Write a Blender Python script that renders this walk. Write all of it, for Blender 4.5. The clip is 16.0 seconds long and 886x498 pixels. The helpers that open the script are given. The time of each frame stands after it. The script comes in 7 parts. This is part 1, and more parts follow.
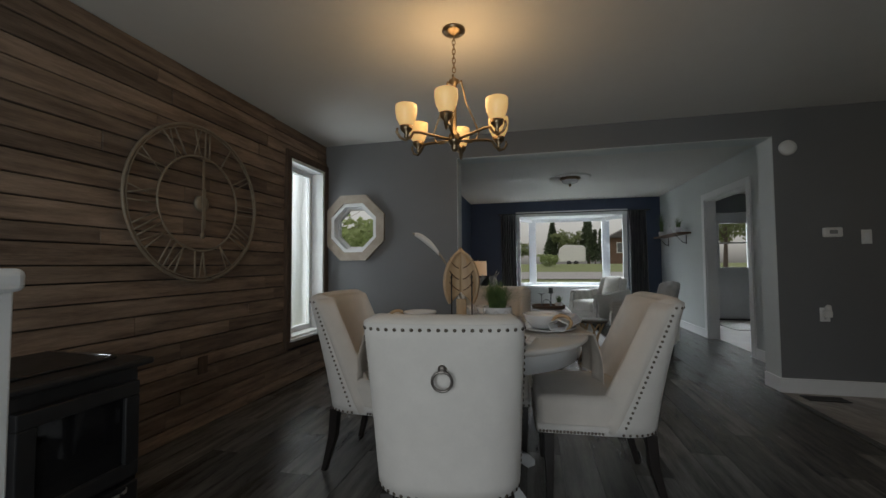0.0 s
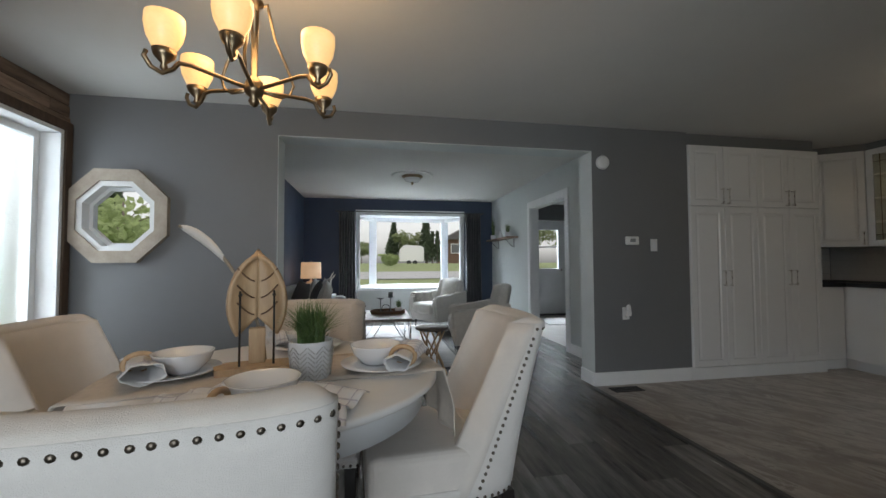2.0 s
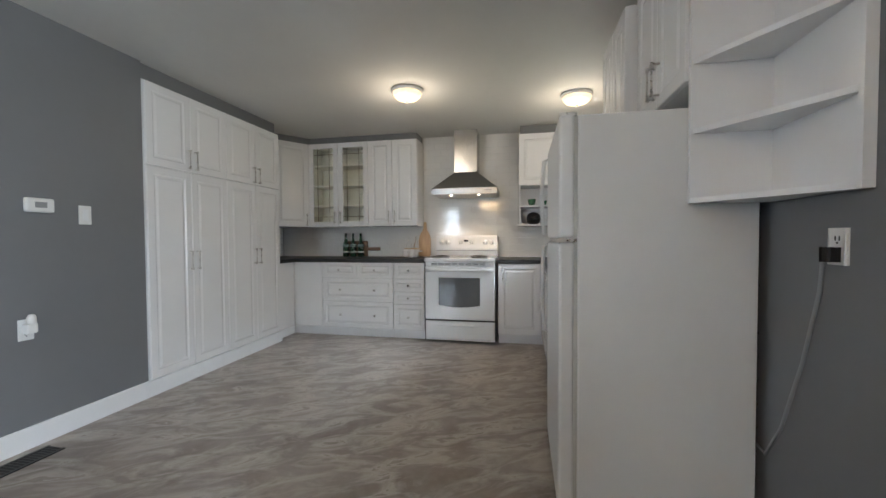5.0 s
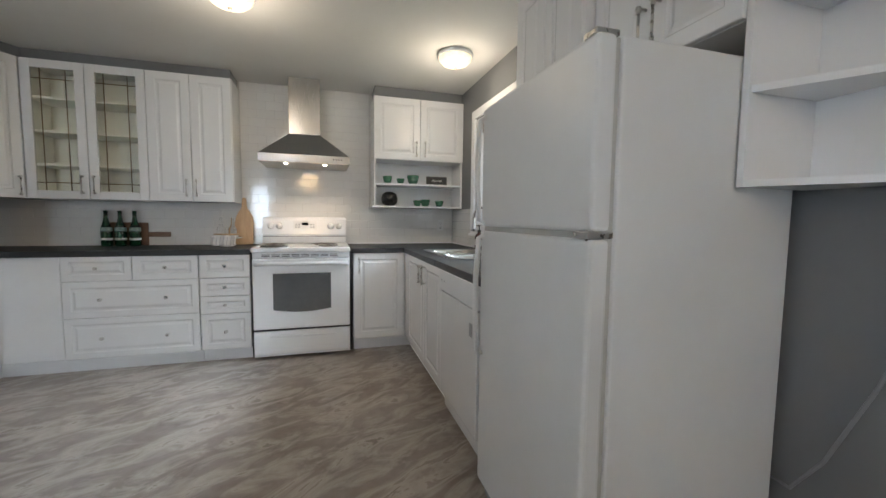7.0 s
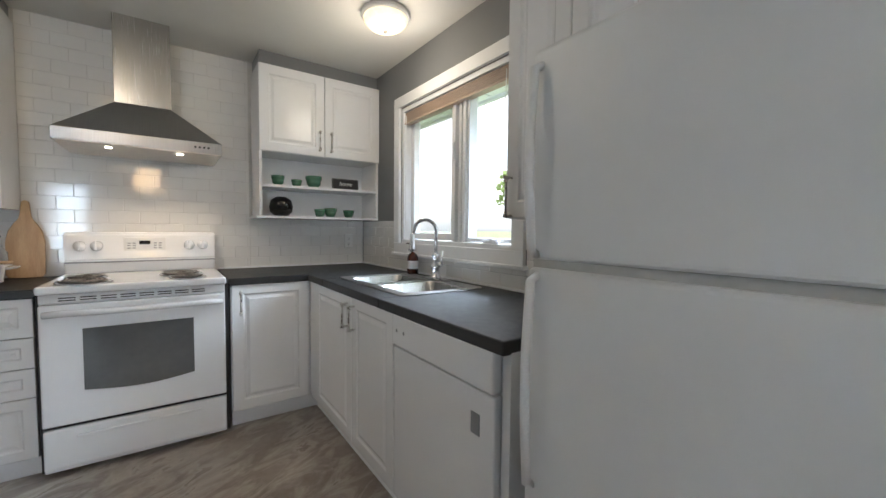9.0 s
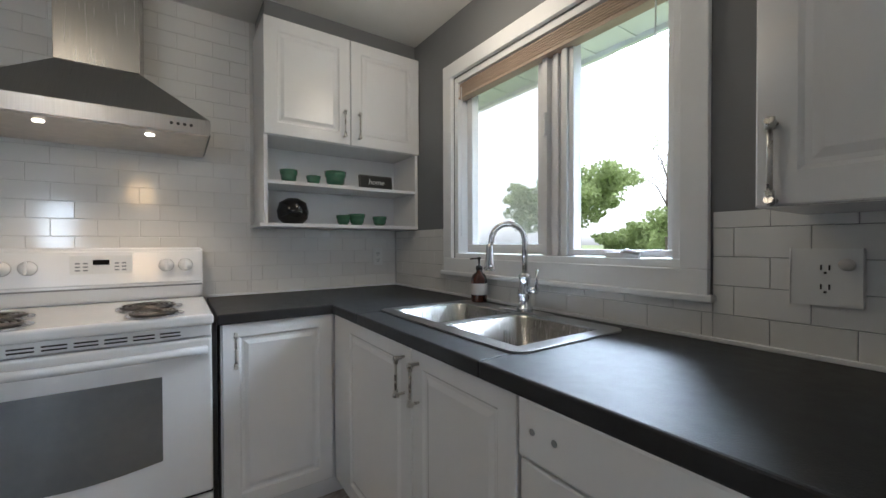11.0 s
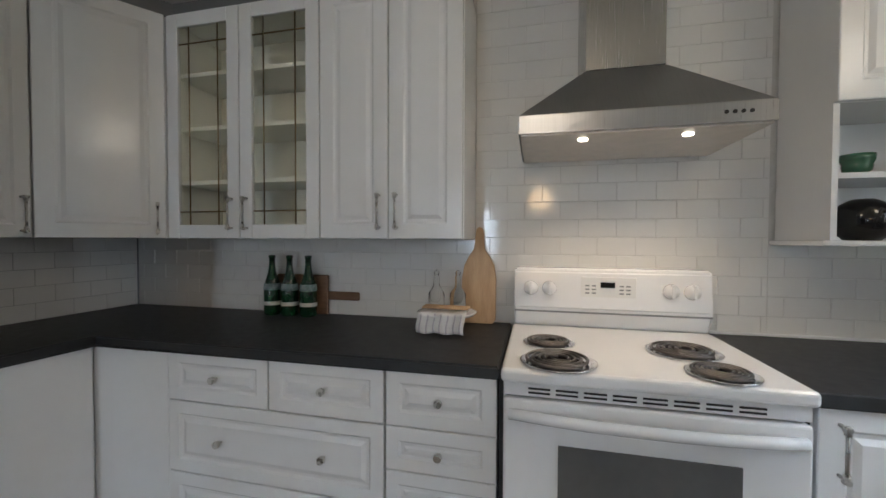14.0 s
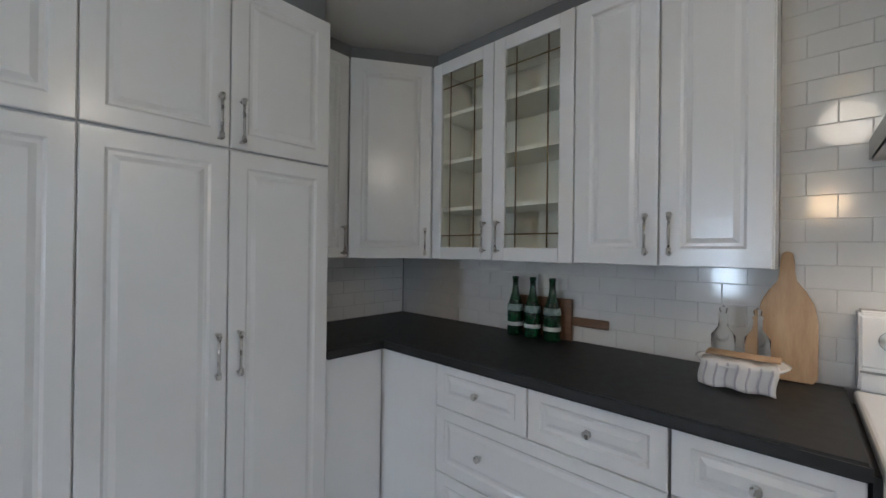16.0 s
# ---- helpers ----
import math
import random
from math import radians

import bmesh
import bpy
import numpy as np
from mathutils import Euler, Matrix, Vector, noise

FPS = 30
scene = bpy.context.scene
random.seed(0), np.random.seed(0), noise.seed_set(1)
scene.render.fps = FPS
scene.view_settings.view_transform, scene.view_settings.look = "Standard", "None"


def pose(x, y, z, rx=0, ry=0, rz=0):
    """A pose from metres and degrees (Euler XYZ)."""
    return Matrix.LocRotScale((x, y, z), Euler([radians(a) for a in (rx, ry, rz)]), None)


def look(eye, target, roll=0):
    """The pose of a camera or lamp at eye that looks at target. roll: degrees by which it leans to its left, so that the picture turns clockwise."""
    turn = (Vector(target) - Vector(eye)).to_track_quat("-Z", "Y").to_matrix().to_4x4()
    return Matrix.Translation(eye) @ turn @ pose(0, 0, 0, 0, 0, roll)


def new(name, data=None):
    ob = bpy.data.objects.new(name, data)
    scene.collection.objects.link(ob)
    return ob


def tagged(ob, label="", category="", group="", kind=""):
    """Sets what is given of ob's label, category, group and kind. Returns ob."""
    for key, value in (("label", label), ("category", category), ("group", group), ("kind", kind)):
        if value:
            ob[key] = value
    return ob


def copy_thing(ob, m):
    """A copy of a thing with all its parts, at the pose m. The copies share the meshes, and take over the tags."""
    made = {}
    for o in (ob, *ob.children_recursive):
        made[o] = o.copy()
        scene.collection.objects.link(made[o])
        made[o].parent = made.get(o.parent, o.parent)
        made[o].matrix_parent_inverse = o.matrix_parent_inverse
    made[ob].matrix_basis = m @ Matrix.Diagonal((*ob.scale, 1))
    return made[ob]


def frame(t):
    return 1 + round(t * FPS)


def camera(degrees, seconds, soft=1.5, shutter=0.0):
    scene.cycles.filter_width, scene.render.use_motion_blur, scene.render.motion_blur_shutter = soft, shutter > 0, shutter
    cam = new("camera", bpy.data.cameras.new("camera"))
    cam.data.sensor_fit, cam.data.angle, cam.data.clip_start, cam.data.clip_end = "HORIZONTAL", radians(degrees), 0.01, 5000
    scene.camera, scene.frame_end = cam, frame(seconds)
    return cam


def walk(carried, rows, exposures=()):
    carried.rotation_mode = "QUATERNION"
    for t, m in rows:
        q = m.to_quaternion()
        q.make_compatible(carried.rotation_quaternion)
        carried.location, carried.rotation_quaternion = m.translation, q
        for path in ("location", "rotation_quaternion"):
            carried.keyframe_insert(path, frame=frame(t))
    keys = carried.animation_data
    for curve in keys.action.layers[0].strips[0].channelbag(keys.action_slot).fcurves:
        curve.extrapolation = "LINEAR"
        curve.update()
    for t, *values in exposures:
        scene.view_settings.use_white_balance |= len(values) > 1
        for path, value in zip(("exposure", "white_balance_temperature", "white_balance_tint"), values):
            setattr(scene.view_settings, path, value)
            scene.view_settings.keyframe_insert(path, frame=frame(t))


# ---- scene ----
cam = camera(97.5, 16.0)
PATH = [
    (0, (0.053, -0.058, 1.086), (-0.397, 1.889, 1.167), -0.4),
    (0.5, (0.003, 0.103, 1.14), (-0.395, 2.062, 1.211), -0.5),
    (1, (-0.012, 0.251, 1.149), (-0.234, 2.237, 1.223), -0.4),
    (1.5, (0.032, 0.368, 1.15), (0.101, 2.365, 1.22), -0.3),
    (2, (0.084, 0.504, 1.128), (0.431, 2.472, 1.2), -0.2),
    (2.5, (0.189, 0.587, 1.126), (0.851, 2.474, 1.179), -0.3),
    (3, (0.273, 0.714, 1.13), (1.31, 2.425, 1.144), -0.2),
    (3.5, (0.381, 0.814, 1.116), (1.746, 2.275, 1.103), -0.1),
    (4, (0.475, 0.957, 1.13), (2.171, 2.016, 1.091), -0.1),
    (4.5, (0.61, 1.065, 1.134), (2.487, 1.754, 1.077), -0.1),
    (5, (0.799, 1.156, 1.138), (2.757, 1.558, 1.082), -0.3),
    (5.2, (0.88, 1.176, 1.127), (2.854, 1.491, 1.067), -0.4),
    (7.5, (1.752, 1.7, 1.167), (3.587, 0.916, 1.023), 0.7),
    (8, (1.974, 1.714, 1.142), (3.724, 0.752, 1.027), 0.3),
    (8.5, (2.211, 1.697, 1.179), (3.877, 0.595, 1.069), 0.5),
    (8.7, (2.29, 1.697, 1.202), (3.934, 0.564, 1.089), 0.7),
    (11, (3.212, 1.552, 1.178), (4.862, 0.423, 1.154), -0.2),
    (11.5, (3.343, 1.632, 1.233), (5.081, 0.645, 1.158), 0.0),
    (12, (3.45, 1.71, 1.219), (5.274, 0.893, 1.143), -0.0),
    (12.5, (3.55, 1.801, 1.23), (5.463, 1.225, 1.138), 0.1),
    (13, (3.643, 1.869, 1.231), (5.635, 1.708, 1.144), -0.0),
    (13.5, (3.697, 1.947, 1.278), (5.679, 2.197, 1.18), -0.1),
    (14, (3.787, 2.115, 1.286), (5.732, 2.576, 1.238), 0.2),
    (14.5, (3.817, 2.222, 1.33), (5.71, 2.867, 1.301), 0.3),
    (15, (3.842, 2.257, 1.342), (5.634, 3.147, 1.324), 0.4),
    (15.5, (3.813, 2.316, 1.35), (5.468, 3.439, 1.342), 0.7),
    (16, (3.768, 2.331, 1.335), (5.241, 3.684, 1.34), 0.7),
]

EXPO = [(0.0, -0.5, 7050, 10), (0.5, 0.05, 7000, 10), (1.0, 0.22, 6950, 10), (2.0, 0.42, 6700, 10), (3.0, 0.92, 6600, 10), (4.0, 1.42, 6450, 10), (5.0, 2.0, 6250, 10), (8.0, 2.12, 6200, 10), (11.0, 1.6, 5950, 10), (12.0, 1.42, 6000, 10), (13.0, 1.3, 6050, 10), (14.0, 1.78, 6100, 10), (16.0, 1.9, 5800, 10)]
walk(cam, [(t, look(eye, target, roll)) for t, eye, target, roll in PATH], EXPO)

# ---- world, daylight and lamps ----
world = bpy.data.worlds.new("overcast")
scene.world = world
world.use_nodes = True
wn = world.node_tree
sky = wn.nodes.new("ShaderNodeTexSky")
sky.sky_type = 'NISHITA'
sky.sun_disc = False
sky.sun_elevation, sky.sun_rotation = radians(74), radians(200)
sky.air_density, sky.dust_density, sky.ozone_density = 1.0, 2.0, 1.0
hs = wn.nodes.new("ShaderNodeHueSaturation")
hs.inputs["Saturation"].default_value = 0.12
wn.links.new(sky.outputs[0], hs.inputs["Color"])
wn.links.new(hs.outputs[0], wn.nodes["Background"].inputs[0])
wn.nodes["Background"].inputs[1].default_value = 0.15


def lamp(name, kind, m, energy, color=(1, 1, 1), size=0.1, size_y=None, angle=None, spread=180):
    d = bpy.data.lights.new(name, kind)
    d.energy, d.color = energy, color
    if kind == 'AREA':
        d.size, d.spread = size, radians(spread)
        if size_y:
            d.shape, d.size_y = 'RECTANGLE', size_y
    elif kind == 'SUN':
        d.angle = radians(angle)
    else:
        d.shadow_soft_size = size
        if kind == 'SPOT':
            d.spot_size, d.spot_blend = radians(angle), 0.6
    ob = new(name, d)
    ob.matrix_world = m
    return ob


lamp("sun", 'SUN', look((0, 0, 20), (2, 5, 0)), 1.5, (1, 0.97, 0.93), angle=40)
DAY = (0.76, 0.88, 1.0)
lamp("bay_daylight", 'AREA', look((0.8, 9.6, 3.0), (0.7, 7.0, 0.9)), 295, DAY, 3.0, 1.3, spread=100)
lamp("sink_window_daylight", 'AREA', look((4.3, -2.6, 3.7), (4.25, 0.5, 1.2)), 100, DAY, 3.2, 1.0, spread=120)
lamp("tall_window_daylight", 'AREA', look((-2.62, 3.42, 1.3), (0, 3.0, 1.0)), 12, DAY, 0.55, 1.6)
lamp("patio_daylight", 'AREA', look((-0.35, -1.7, 1.1), (0.1, 2.0, 1.1)), 50, DAY, 2.2, 1.8)
lamp("entry_daylight", 'AREA', look((3.8, 9.4, 2.6), (3.6, 7.6, 1.0)), 85, DAY, 1.0, 1.0, spread=100)
WARM = (1.0, 0.66, 0.33)


# ---- materials ----
def mat(name, col, rough=0.5, metal=0.0, var=0.12, scale=8.0, bump=0.0, bscale=60.0, col2=None, stretch=None,
        rand=0.0, coat=0.0, emit=0.0, emitcol=None, detail=6.0, sheen=0.0):
    """Two scales of colour variation, a roughness variation and a fine relief."""
    m = bpy.data.materials.new(name)
    m.use_nodes = True
    nt = m.node_tree
    b = nt.nodes["Principled BSDF"]
    L = nt.links.new
    tc = nt.nodes.new("ShaderNodeTexCoord")
    mp = nt.nodes.new("ShaderNodeMapping")
    L(tc.outputs["Object"], mp.inputs["Vector"])
    if stretch:
        mp.inputs["Scale"].default_value = stretch
    if rand:
        oi = nt.nodes.new("ShaderNodeObjectInfo")
        mul = nt.nodes.new("ShaderNodeMath")
        mul.operation = 'MULTIPLY'
        mul.inputs[1].default_value = 37.0
        L(oi.outputs["Random"], mul.inputs[0])
        cx = nt.nodes.new("ShaderNodeCombineXYZ")
        for k in range(3):
            L(mul.outputs[0], cx.inputs[k])
        L(cx.outputs[0], mp.inputs["Location"])
    n1 = nt.nodes.new("ShaderNodeTexNoise")
    n1.inputs["Scale"].default_value, n1.inputs["Detail"].default_value = scale, detail
    L(mp.outputs[0], n1.inputs["Vector"])
    n2 = nt.nodes.new("ShaderNodeTexNoise")
    n2.inputs["Scale"].default_value, n2.inputs["Detail"].default_value = scale * 7.3, 4
    L(mp.outputs[0], n2.inputs["Vector"])
    mixf = nt.nodes.new("ShaderNodeMath")
    mixf.operation = 'MULTIPLY_ADD'
    L(n2.outputs["Fac"], mixf.inputs[0])
    mixf.inputs[1].default_value = 0.35
    L(n1.outputs["Fac"], mixf.inputs[2])
    ramp = nt.nodes.new("ShaderNodeValToRGB")
    ramp.color_ramp.elements[0].position, ramp.color_ramp.elements[1].position = 0.42, 0.95
    c2 = col2 if col2 else [min(1, c * (1 + var)) for c in col]
    c1 = col if col2 else [c * (1 - var) for c in col]
    ramp.color_ramp.elements[0].color = (*c1, 1)
    ramp.color_ramp.elements[1].color = (*c2, 1)
    L(mixf.outputs[0], ramp.inputs["Fac"])
    out = ramp.outputs["Color"]
    if rand:
        hsv = nt.nodes.new("ShaderNodeHueSaturation")
        ma = nt.nodes.new("ShaderNodeMapRange")
        ma.inputs["To Min"].default_value, ma.inputs["To Max"].default_value = 1 - rand, 1 + rand
        L(oi.outputs["Random"], ma.inputs["Value"])
        L(ma.outputs[0], hsv.inputs["Value"])
        L(out, hsv.inputs["Color"])
        out = hsv.outputs[0]
    L(out, b.inputs["Base Color"])
    mr = nt.nodes.new("ShaderNodeMapRange")
    mr.inputs["To Min"].default_value, mr.inputs["To Max"].default_value = max(0.02, rough * 0.8), min(1, rough * 1.2)
    L(n1.outputs["Fac"], mr.inputs["Value"])
    L(mr.outputs[0], b.inputs["Roughness"])
    b.inputs["Metallic"].default_value = metal
    b.inputs["Coat Weight"].default_value = coat
    b.inputs["Sheen Weight"].default_value = sheen
    if emit:
        b.inputs["Emission Color"].default_value = (*(emitcol or col), 1)
        b.inputs["Emission Strength"].default_value = emit
    if bump:
        n3 = nt.nodes.new("ShaderNodeTexNoise")
        n3.inputs["Scale"].default_value, n3.inputs["Detail"].default_value = bscale, 5
        L(mp.outputs[0], n3.inputs["Vector"])
        bp = nt.nodes.new("ShaderNodeBump")
        bp.inputs["Strength"].default_value, bp.inputs["Distance"].default_value = bump, 0.004
        L(n3.outputs["Fac"], bp.inputs["Height"])
        L(bp.outputs[0], b.inputs["Normal"])
    return m


def glass_mat(name, rough=0.0, tint=(1, 1, 1), ior=1.45, bump=0.0, bscale=30):
    m = mat(name, tint, rough, var=0.0, bump=bump, bscale=bscale)
    b = m.node_tree.nodes["Principled BSDF"]
    for l in list(m.node_tree.links):
        if l.to_socket in (b.inputs["Base Color"], b.inputs["Roughness"]):
            m.node_tree.links.remove(l)
    b.inputs["Base Color"].default_value = (*tint, 1)
    b.inputs["Roughness"].default_value = rough
    b.inputs["Transmission Weight"].default_value = 1.0
    b.inputs["IOR"].default_value = ior
    return m


M_GREY = mat("grey_wall_paint", (0.162, 0.167, 0.175), 0.55, var=0.04, scale=3, bump=0.12, bscale=220)
M_PALE = mat("pale_wall_paint", (0.55, 0.58, 0.58), 0.6, var=0.03, scale=3, bump=0.12, bscale=220)
M_BLUE = mat("blue_wall_paint", (0.045, 0.068, 0.125), 0.5, var=0.05, scale=3, bump=0.12, bscale=220)
M_CEIL = mat("ceiling_paint", (0.62, 0.61, 0.585), 0.8, var=0.03, scale=2, bump=0.25, bscale=140)
M_TRIM = mat("white_trim_paint", (0.74, 0.75, 0.76), 0.4, var=0.03, scale=6, bump=0.05)
M_CAB = mat("white_cabinet_gloss", (0.74, 0.742, 0.745), 0.24, var=0.02, scale=5, bump=0.03, bscale=25, coat=0.15)
M_CABIN = mat("cabinet_interior", (0.80, 0.80, 0.76), 0.5, var=0.03)
M_COUNTER = mat("black_laminate", (0.017, 0.018, 0.020), 0.48, var=0.25, scale=30, bump=0.15, bscale=300)
M_APPL = mat("white_enamel", (0.76, 0.765, 0.775), 0.16, var=0.02, scale=4, coat=0.3)
M_FRIDGE = mat("fridge_enamel", (0.66, 0.665, 0.66), 0.30, var=0.03, scale=3, bump=0.12, bscale=380)
M_STEEL = mat("brushed_steel", (0.42, 0.42, 0.42), 0.30, 1.0, var=0.08, scale=6, stretch=(1, 60, 1), bump=0.06, bscale=40)
M_STEELV = mat("brushed_steel_upright", (0.46, 0.45, 0.44), 0.26, 1.0, var=0.08, scale=6, stretch=(30, 30, 1), bump=0.05, bscale=40)
M_CHROME = mat("chrome", (0.72, 0.73, 0.75), 0.08, 1.0, var=0.03)
M_NICKEL = mat("brushed_nickel", (0.50, 0.49, 0.47), 0.28, 1.0, var=0.06, scale=40)
M_BRONZE = mat("brushed_bronze", (0.30, 0.22, 0.14), 0.30, 1.0, var=0.12, scale=30)
M_BLACK = mat("black_metal", (0.012, 0.012, 0.013), 0.38, var=0.3, scale=20, bump=0.08)
M_BLACKGL = mat("black_gloss", (0.008, 0.008, 0.009), 0.05, var=0.1)
# near-black for joints and backing; also painted shade on pieces filling gaps
M_GAP = mat("joint_and_gap_shade", (0.012, 0.012, 0.013), 0.6, var=0.2)
M_OVENGL = mat("oven_window", (0.11, 0.115, 0.12), 0.12, var=0.12, scale=5, coat=0.5)
M_TILE = mat("white_subway_tile", (0.70, 0.69, 0.67), 0.10, var=0.02, scale=3, rand=0.015, bump=0.10, bscale=14, coat=0.3)
M_GROUT = mat("grout", (0.52, 0.51, 0.49), 0.9, var=0.08, scale=20, bump=0.2)
M_LINENW = mat("white_linen", (0.59, 0.56, 0.53), 0.9, var=0.05, scale=14, bump=0.5, bscale=500, sheen=0.2)
M_LINENC = mat("cream_linen", (0.57, 0.525, 0.48), 0.9, var=0.05, scale=14, bump=0.5, bscale=500, sheen=0.2)
M_DKWOOD = mat("espresso_wood", (0.014, 0.011, 0.010), 0.35, var=0.3, scale=20, stretch=(1, 1, 0.1))
M_NAIL = mat("nailhead_bronze", (0.13, 0.11, 0.09), 0.35, 1.0, var=0.2, scale=30)
M_PORC = mat("white_porcelain", (0.74, 0.74, 0.75), 0.12, var=0.02, coat=0.3)
M_WOODL = mat("light_wood", (0.38, 0.24, 0.13), 0.5, col2=(0.56, 0.39, 0.23), scale=6, stretch=(5, 5, 0.7), bump=0.2, bscale=50)
M_WOODM = mat("walnut_board", (0.10, 0.05, 0.025), 0.45, col2=(0.20, 0.11, 0.06), scale=8, stretch=(6, 1, 6), bump=0.2)
M_WOODR = mat("reclaimed_plank", (0.080, 0.052, 0.036), 0.8, col2=(0.29, 0.21, 0.155), scale=2.6, stretch=(1, 1, 9), rand=0.32, bump=0.9, bscale=9)
M_CASING = mat("dark_reclaimed_casing", (0.045, 0.028, 0.018), 0.75, col2=(0.12, 0.08, 0.055), scale=5, stretch=(1, 8, 1), bump=0.6, bscale=12)
M_OCT = mat("whitewashed_wood", (0.30, 0.25, 0.20), 0.7, col2=(0.44, 0.38, 0.32), scale=8, bump=0.5, bscale=40)
M_PLANK = mat("dark_vinyl_plank", (0.036, 0.035, 0.034), 0.25, col2=(0.17, 0.158, 0.145), scale=2.6, stretch=(8, 0.9, 1), rand=0.5, bump=0.25, bscale=22)
M_RUG = mat("pale_rug", (0.34, 0.33, 0.32), 0.95, col2=(0.52, 0.50, 0.48), scale=5, bump=0.8, bscale=240, stretch=(1, 3, 1))
M_RUGEDGE = mat("rug_border", (0.055, 0.055, 0.06), 0.95, var=0.2, scale=60, bump=0.6, bscale=200)
M_CURT = mat("charcoal_curtain", (0.030, 0.033, 0.038), 0.85, var=0.15, scale=30, bump=0.3, bscale=400, sheen=0.3)
M_FAB = mat("boucle_cream", (0.58, 0.56, 0.53), 0.95, var=0.08, scale=20, bump=0.8, bscale=260, sheen=0.2)
M_SOFA = mat("sofa_fabric", (0.42, 0.42, 0.42), 0.95, var=0.08, scale=20, bump=0.6, bscale=300)
M_GREYF = mat("grey_cushion", (0.10, 0.10, 0.105), 0.95, var=0.12, scale=20, bump=0.6, bscale=300)
M_THROW = mat("striped_throw", (0.10, 0.12, 0.14), 0.95, col2=(0.5, 0.5, 0.5), scale=4, stretch=(1, 9, 1), bump=0.6, bscale=240)
M_KNIT = mat("knit_throw", (0.50, 0.48, 0.44), 0.95, var=0.15, scale=35, bump=0.9, bscale=120)
M_LEAF = mat("grass_leaf", (0.05, 0.095, 0.03), 0.55, col2=(0.15, 0.23, 0.08), scale=25)
M_NAPKIN = mat("white_napkin", (0.70, 0.69, 0.69), 0.95, var=0.04, scale=12, bump=0.4, bscale=300)
M_STRIPE = mat("grey_stripe_cloth", (0.50, 0.48, 0.52), 0.95, var=0.1)
M_RUNNER = mat("linen_runner", (0.52, 0.46, 0.40), 0.95, var=0.1, scale=40, bump=0.7, bscale=350)
M_GREENGL = glass_mat("green_glass", 0.02, (0.03, 0.30, 0.13))
M_JADE = mat("green_ribbed_glass", (0.04, 0.13, 0.075), 0.10, var=0.15, coat=0.4)
M_CLEAR = glass_mat("clear_glass", 0.0, (0.97, 0.98, 0.98), 1.28)
M_PANE = glass_mat("window_pane", 0.0, (0.98, 0.99, 0.99), 1.02)
M_FROST = glass_mat("obscure_pane", 0.55, (0.95, 0.97, 0.97), 1.3, bump=0.8, bscale=45)
M_CABGL = glass_mat("leaded_pane", 0.04, (0.96, 0.96, 0.90), 1.05)
M_LEAD = mat("brass_came", (0.22, 0.17, 0.09), 0.4, 1.0, var=0.1)
M_AMBER = glass_mat("amber_bottle", 0.02, (0.30, 0.07, 0.02))
M_LABEL = mat("paper_label", (0.62, 0.60, 0.58), 0.8, var=0.05)
M_SHADE = mat("alabaster_shade", (0.72, 0.52, 0.28), 0.3, col2=(0.85, 0.70, 0.42), scale=14, emit=0.6, emitcol=(1.0, 0.60, 0.22))
M_BULB = mat("bulb_glow", (1, 0.9, 0.7), 0.5, emit=6.0, emitcol=(1.0, 0.80, 0.48))
M_HOODLED = mat("hood_led", (1, 0.95, 0.85), 0.5, emit=3.0, emitcol=(1.0, 0.88, 0.66))
M_LSHADE = mat("lamp_shade", (0.62, 0.54, 0.45), 0.8, emit=0.30, emitcol=(1.0, 0.62, 0.34))
M_GOLDW = mat("antique_white_metal", (0.24, 0.20, 0.15), 0.5, 0.3, var=0.15, scale=18)
M_PLASTIC = mat("white_plastic", (0.70, 0.70, 0.69), 0.35, var=0.02)
M_GREYPL = mat("grey_plastic", (0.22, 0.23, 0.24), 0.4, var=0.05)
M_FOYER = mat("pale_tile", (0.40, 0.37, 0.34), 0.4, col2=(0.55, 0.52, 0.49), scale=4)
M_ART = mat("abstract_canvas", (0.06, 0.055, 0.045), 0.8, col2=(0.30, 0.26, 0.19), scale=3.5, bump=0.3)
M_GRASS = mat("lawn", (0.10, 0.13, 0.05), 0.9, col2=(0.20, 0.23, 0.10), scale=2.0, bump=0.5, bscale=20)
M_ASPH = mat("asphalt_road", (0.28, 0.28, 0.285), 0.9, var=0.15, scale=3)


def leaf_mat(name, col, col2):
    """Thin leaves that let part of the light through."""
    m = mat(name, col, 0.8, col2=col2, scale=1.2)
    nt = m.node_tree
    b = nt.nodes["Principled BSDF"]
    tr = nt.nodes.new("ShaderNodeBsdfTranslucent")
    nt.links.new(b.inputs["Base Color"].links[0].from_socket, tr.inputs["Color"])
    mx = nt.nodes.new("ShaderNodeMixShader")
    mx.inputs[0].default_value = 0.5
    nt.links.new(b.outputs[0], mx.inputs[1])
    nt.links.new(tr.outputs[0], mx.inputs[2])
    nt.links.new(mx.outputs[0], nt.nodes["Material Output"].inputs["Surface"])
    return m


def screen_mat():
    """Fine grey insect screen, half open; its pale share also stands in for haze outside."""
    m = mat("insect_screen", (0.60, 0.61, 0.62), 0.8, var=0.05, scale=40)
    nt = m.node_tree
    tp = nt.nodes.new("ShaderNodeBsdfTransparent")
    mx = nt.nodes.new("ShaderNodeMixShader")
    mx.inputs[0].default_value = 0.28
    nt.links.new(tp.outputs[0], mx.inputs[1])
    nt.links.new(nt.nodes["Principled BSDF"].outputs[0], mx.inputs[2])
    nt.links.new(mx.outputs[0], nt.nodes["Material Output"].inputs["Surface"])
    return m


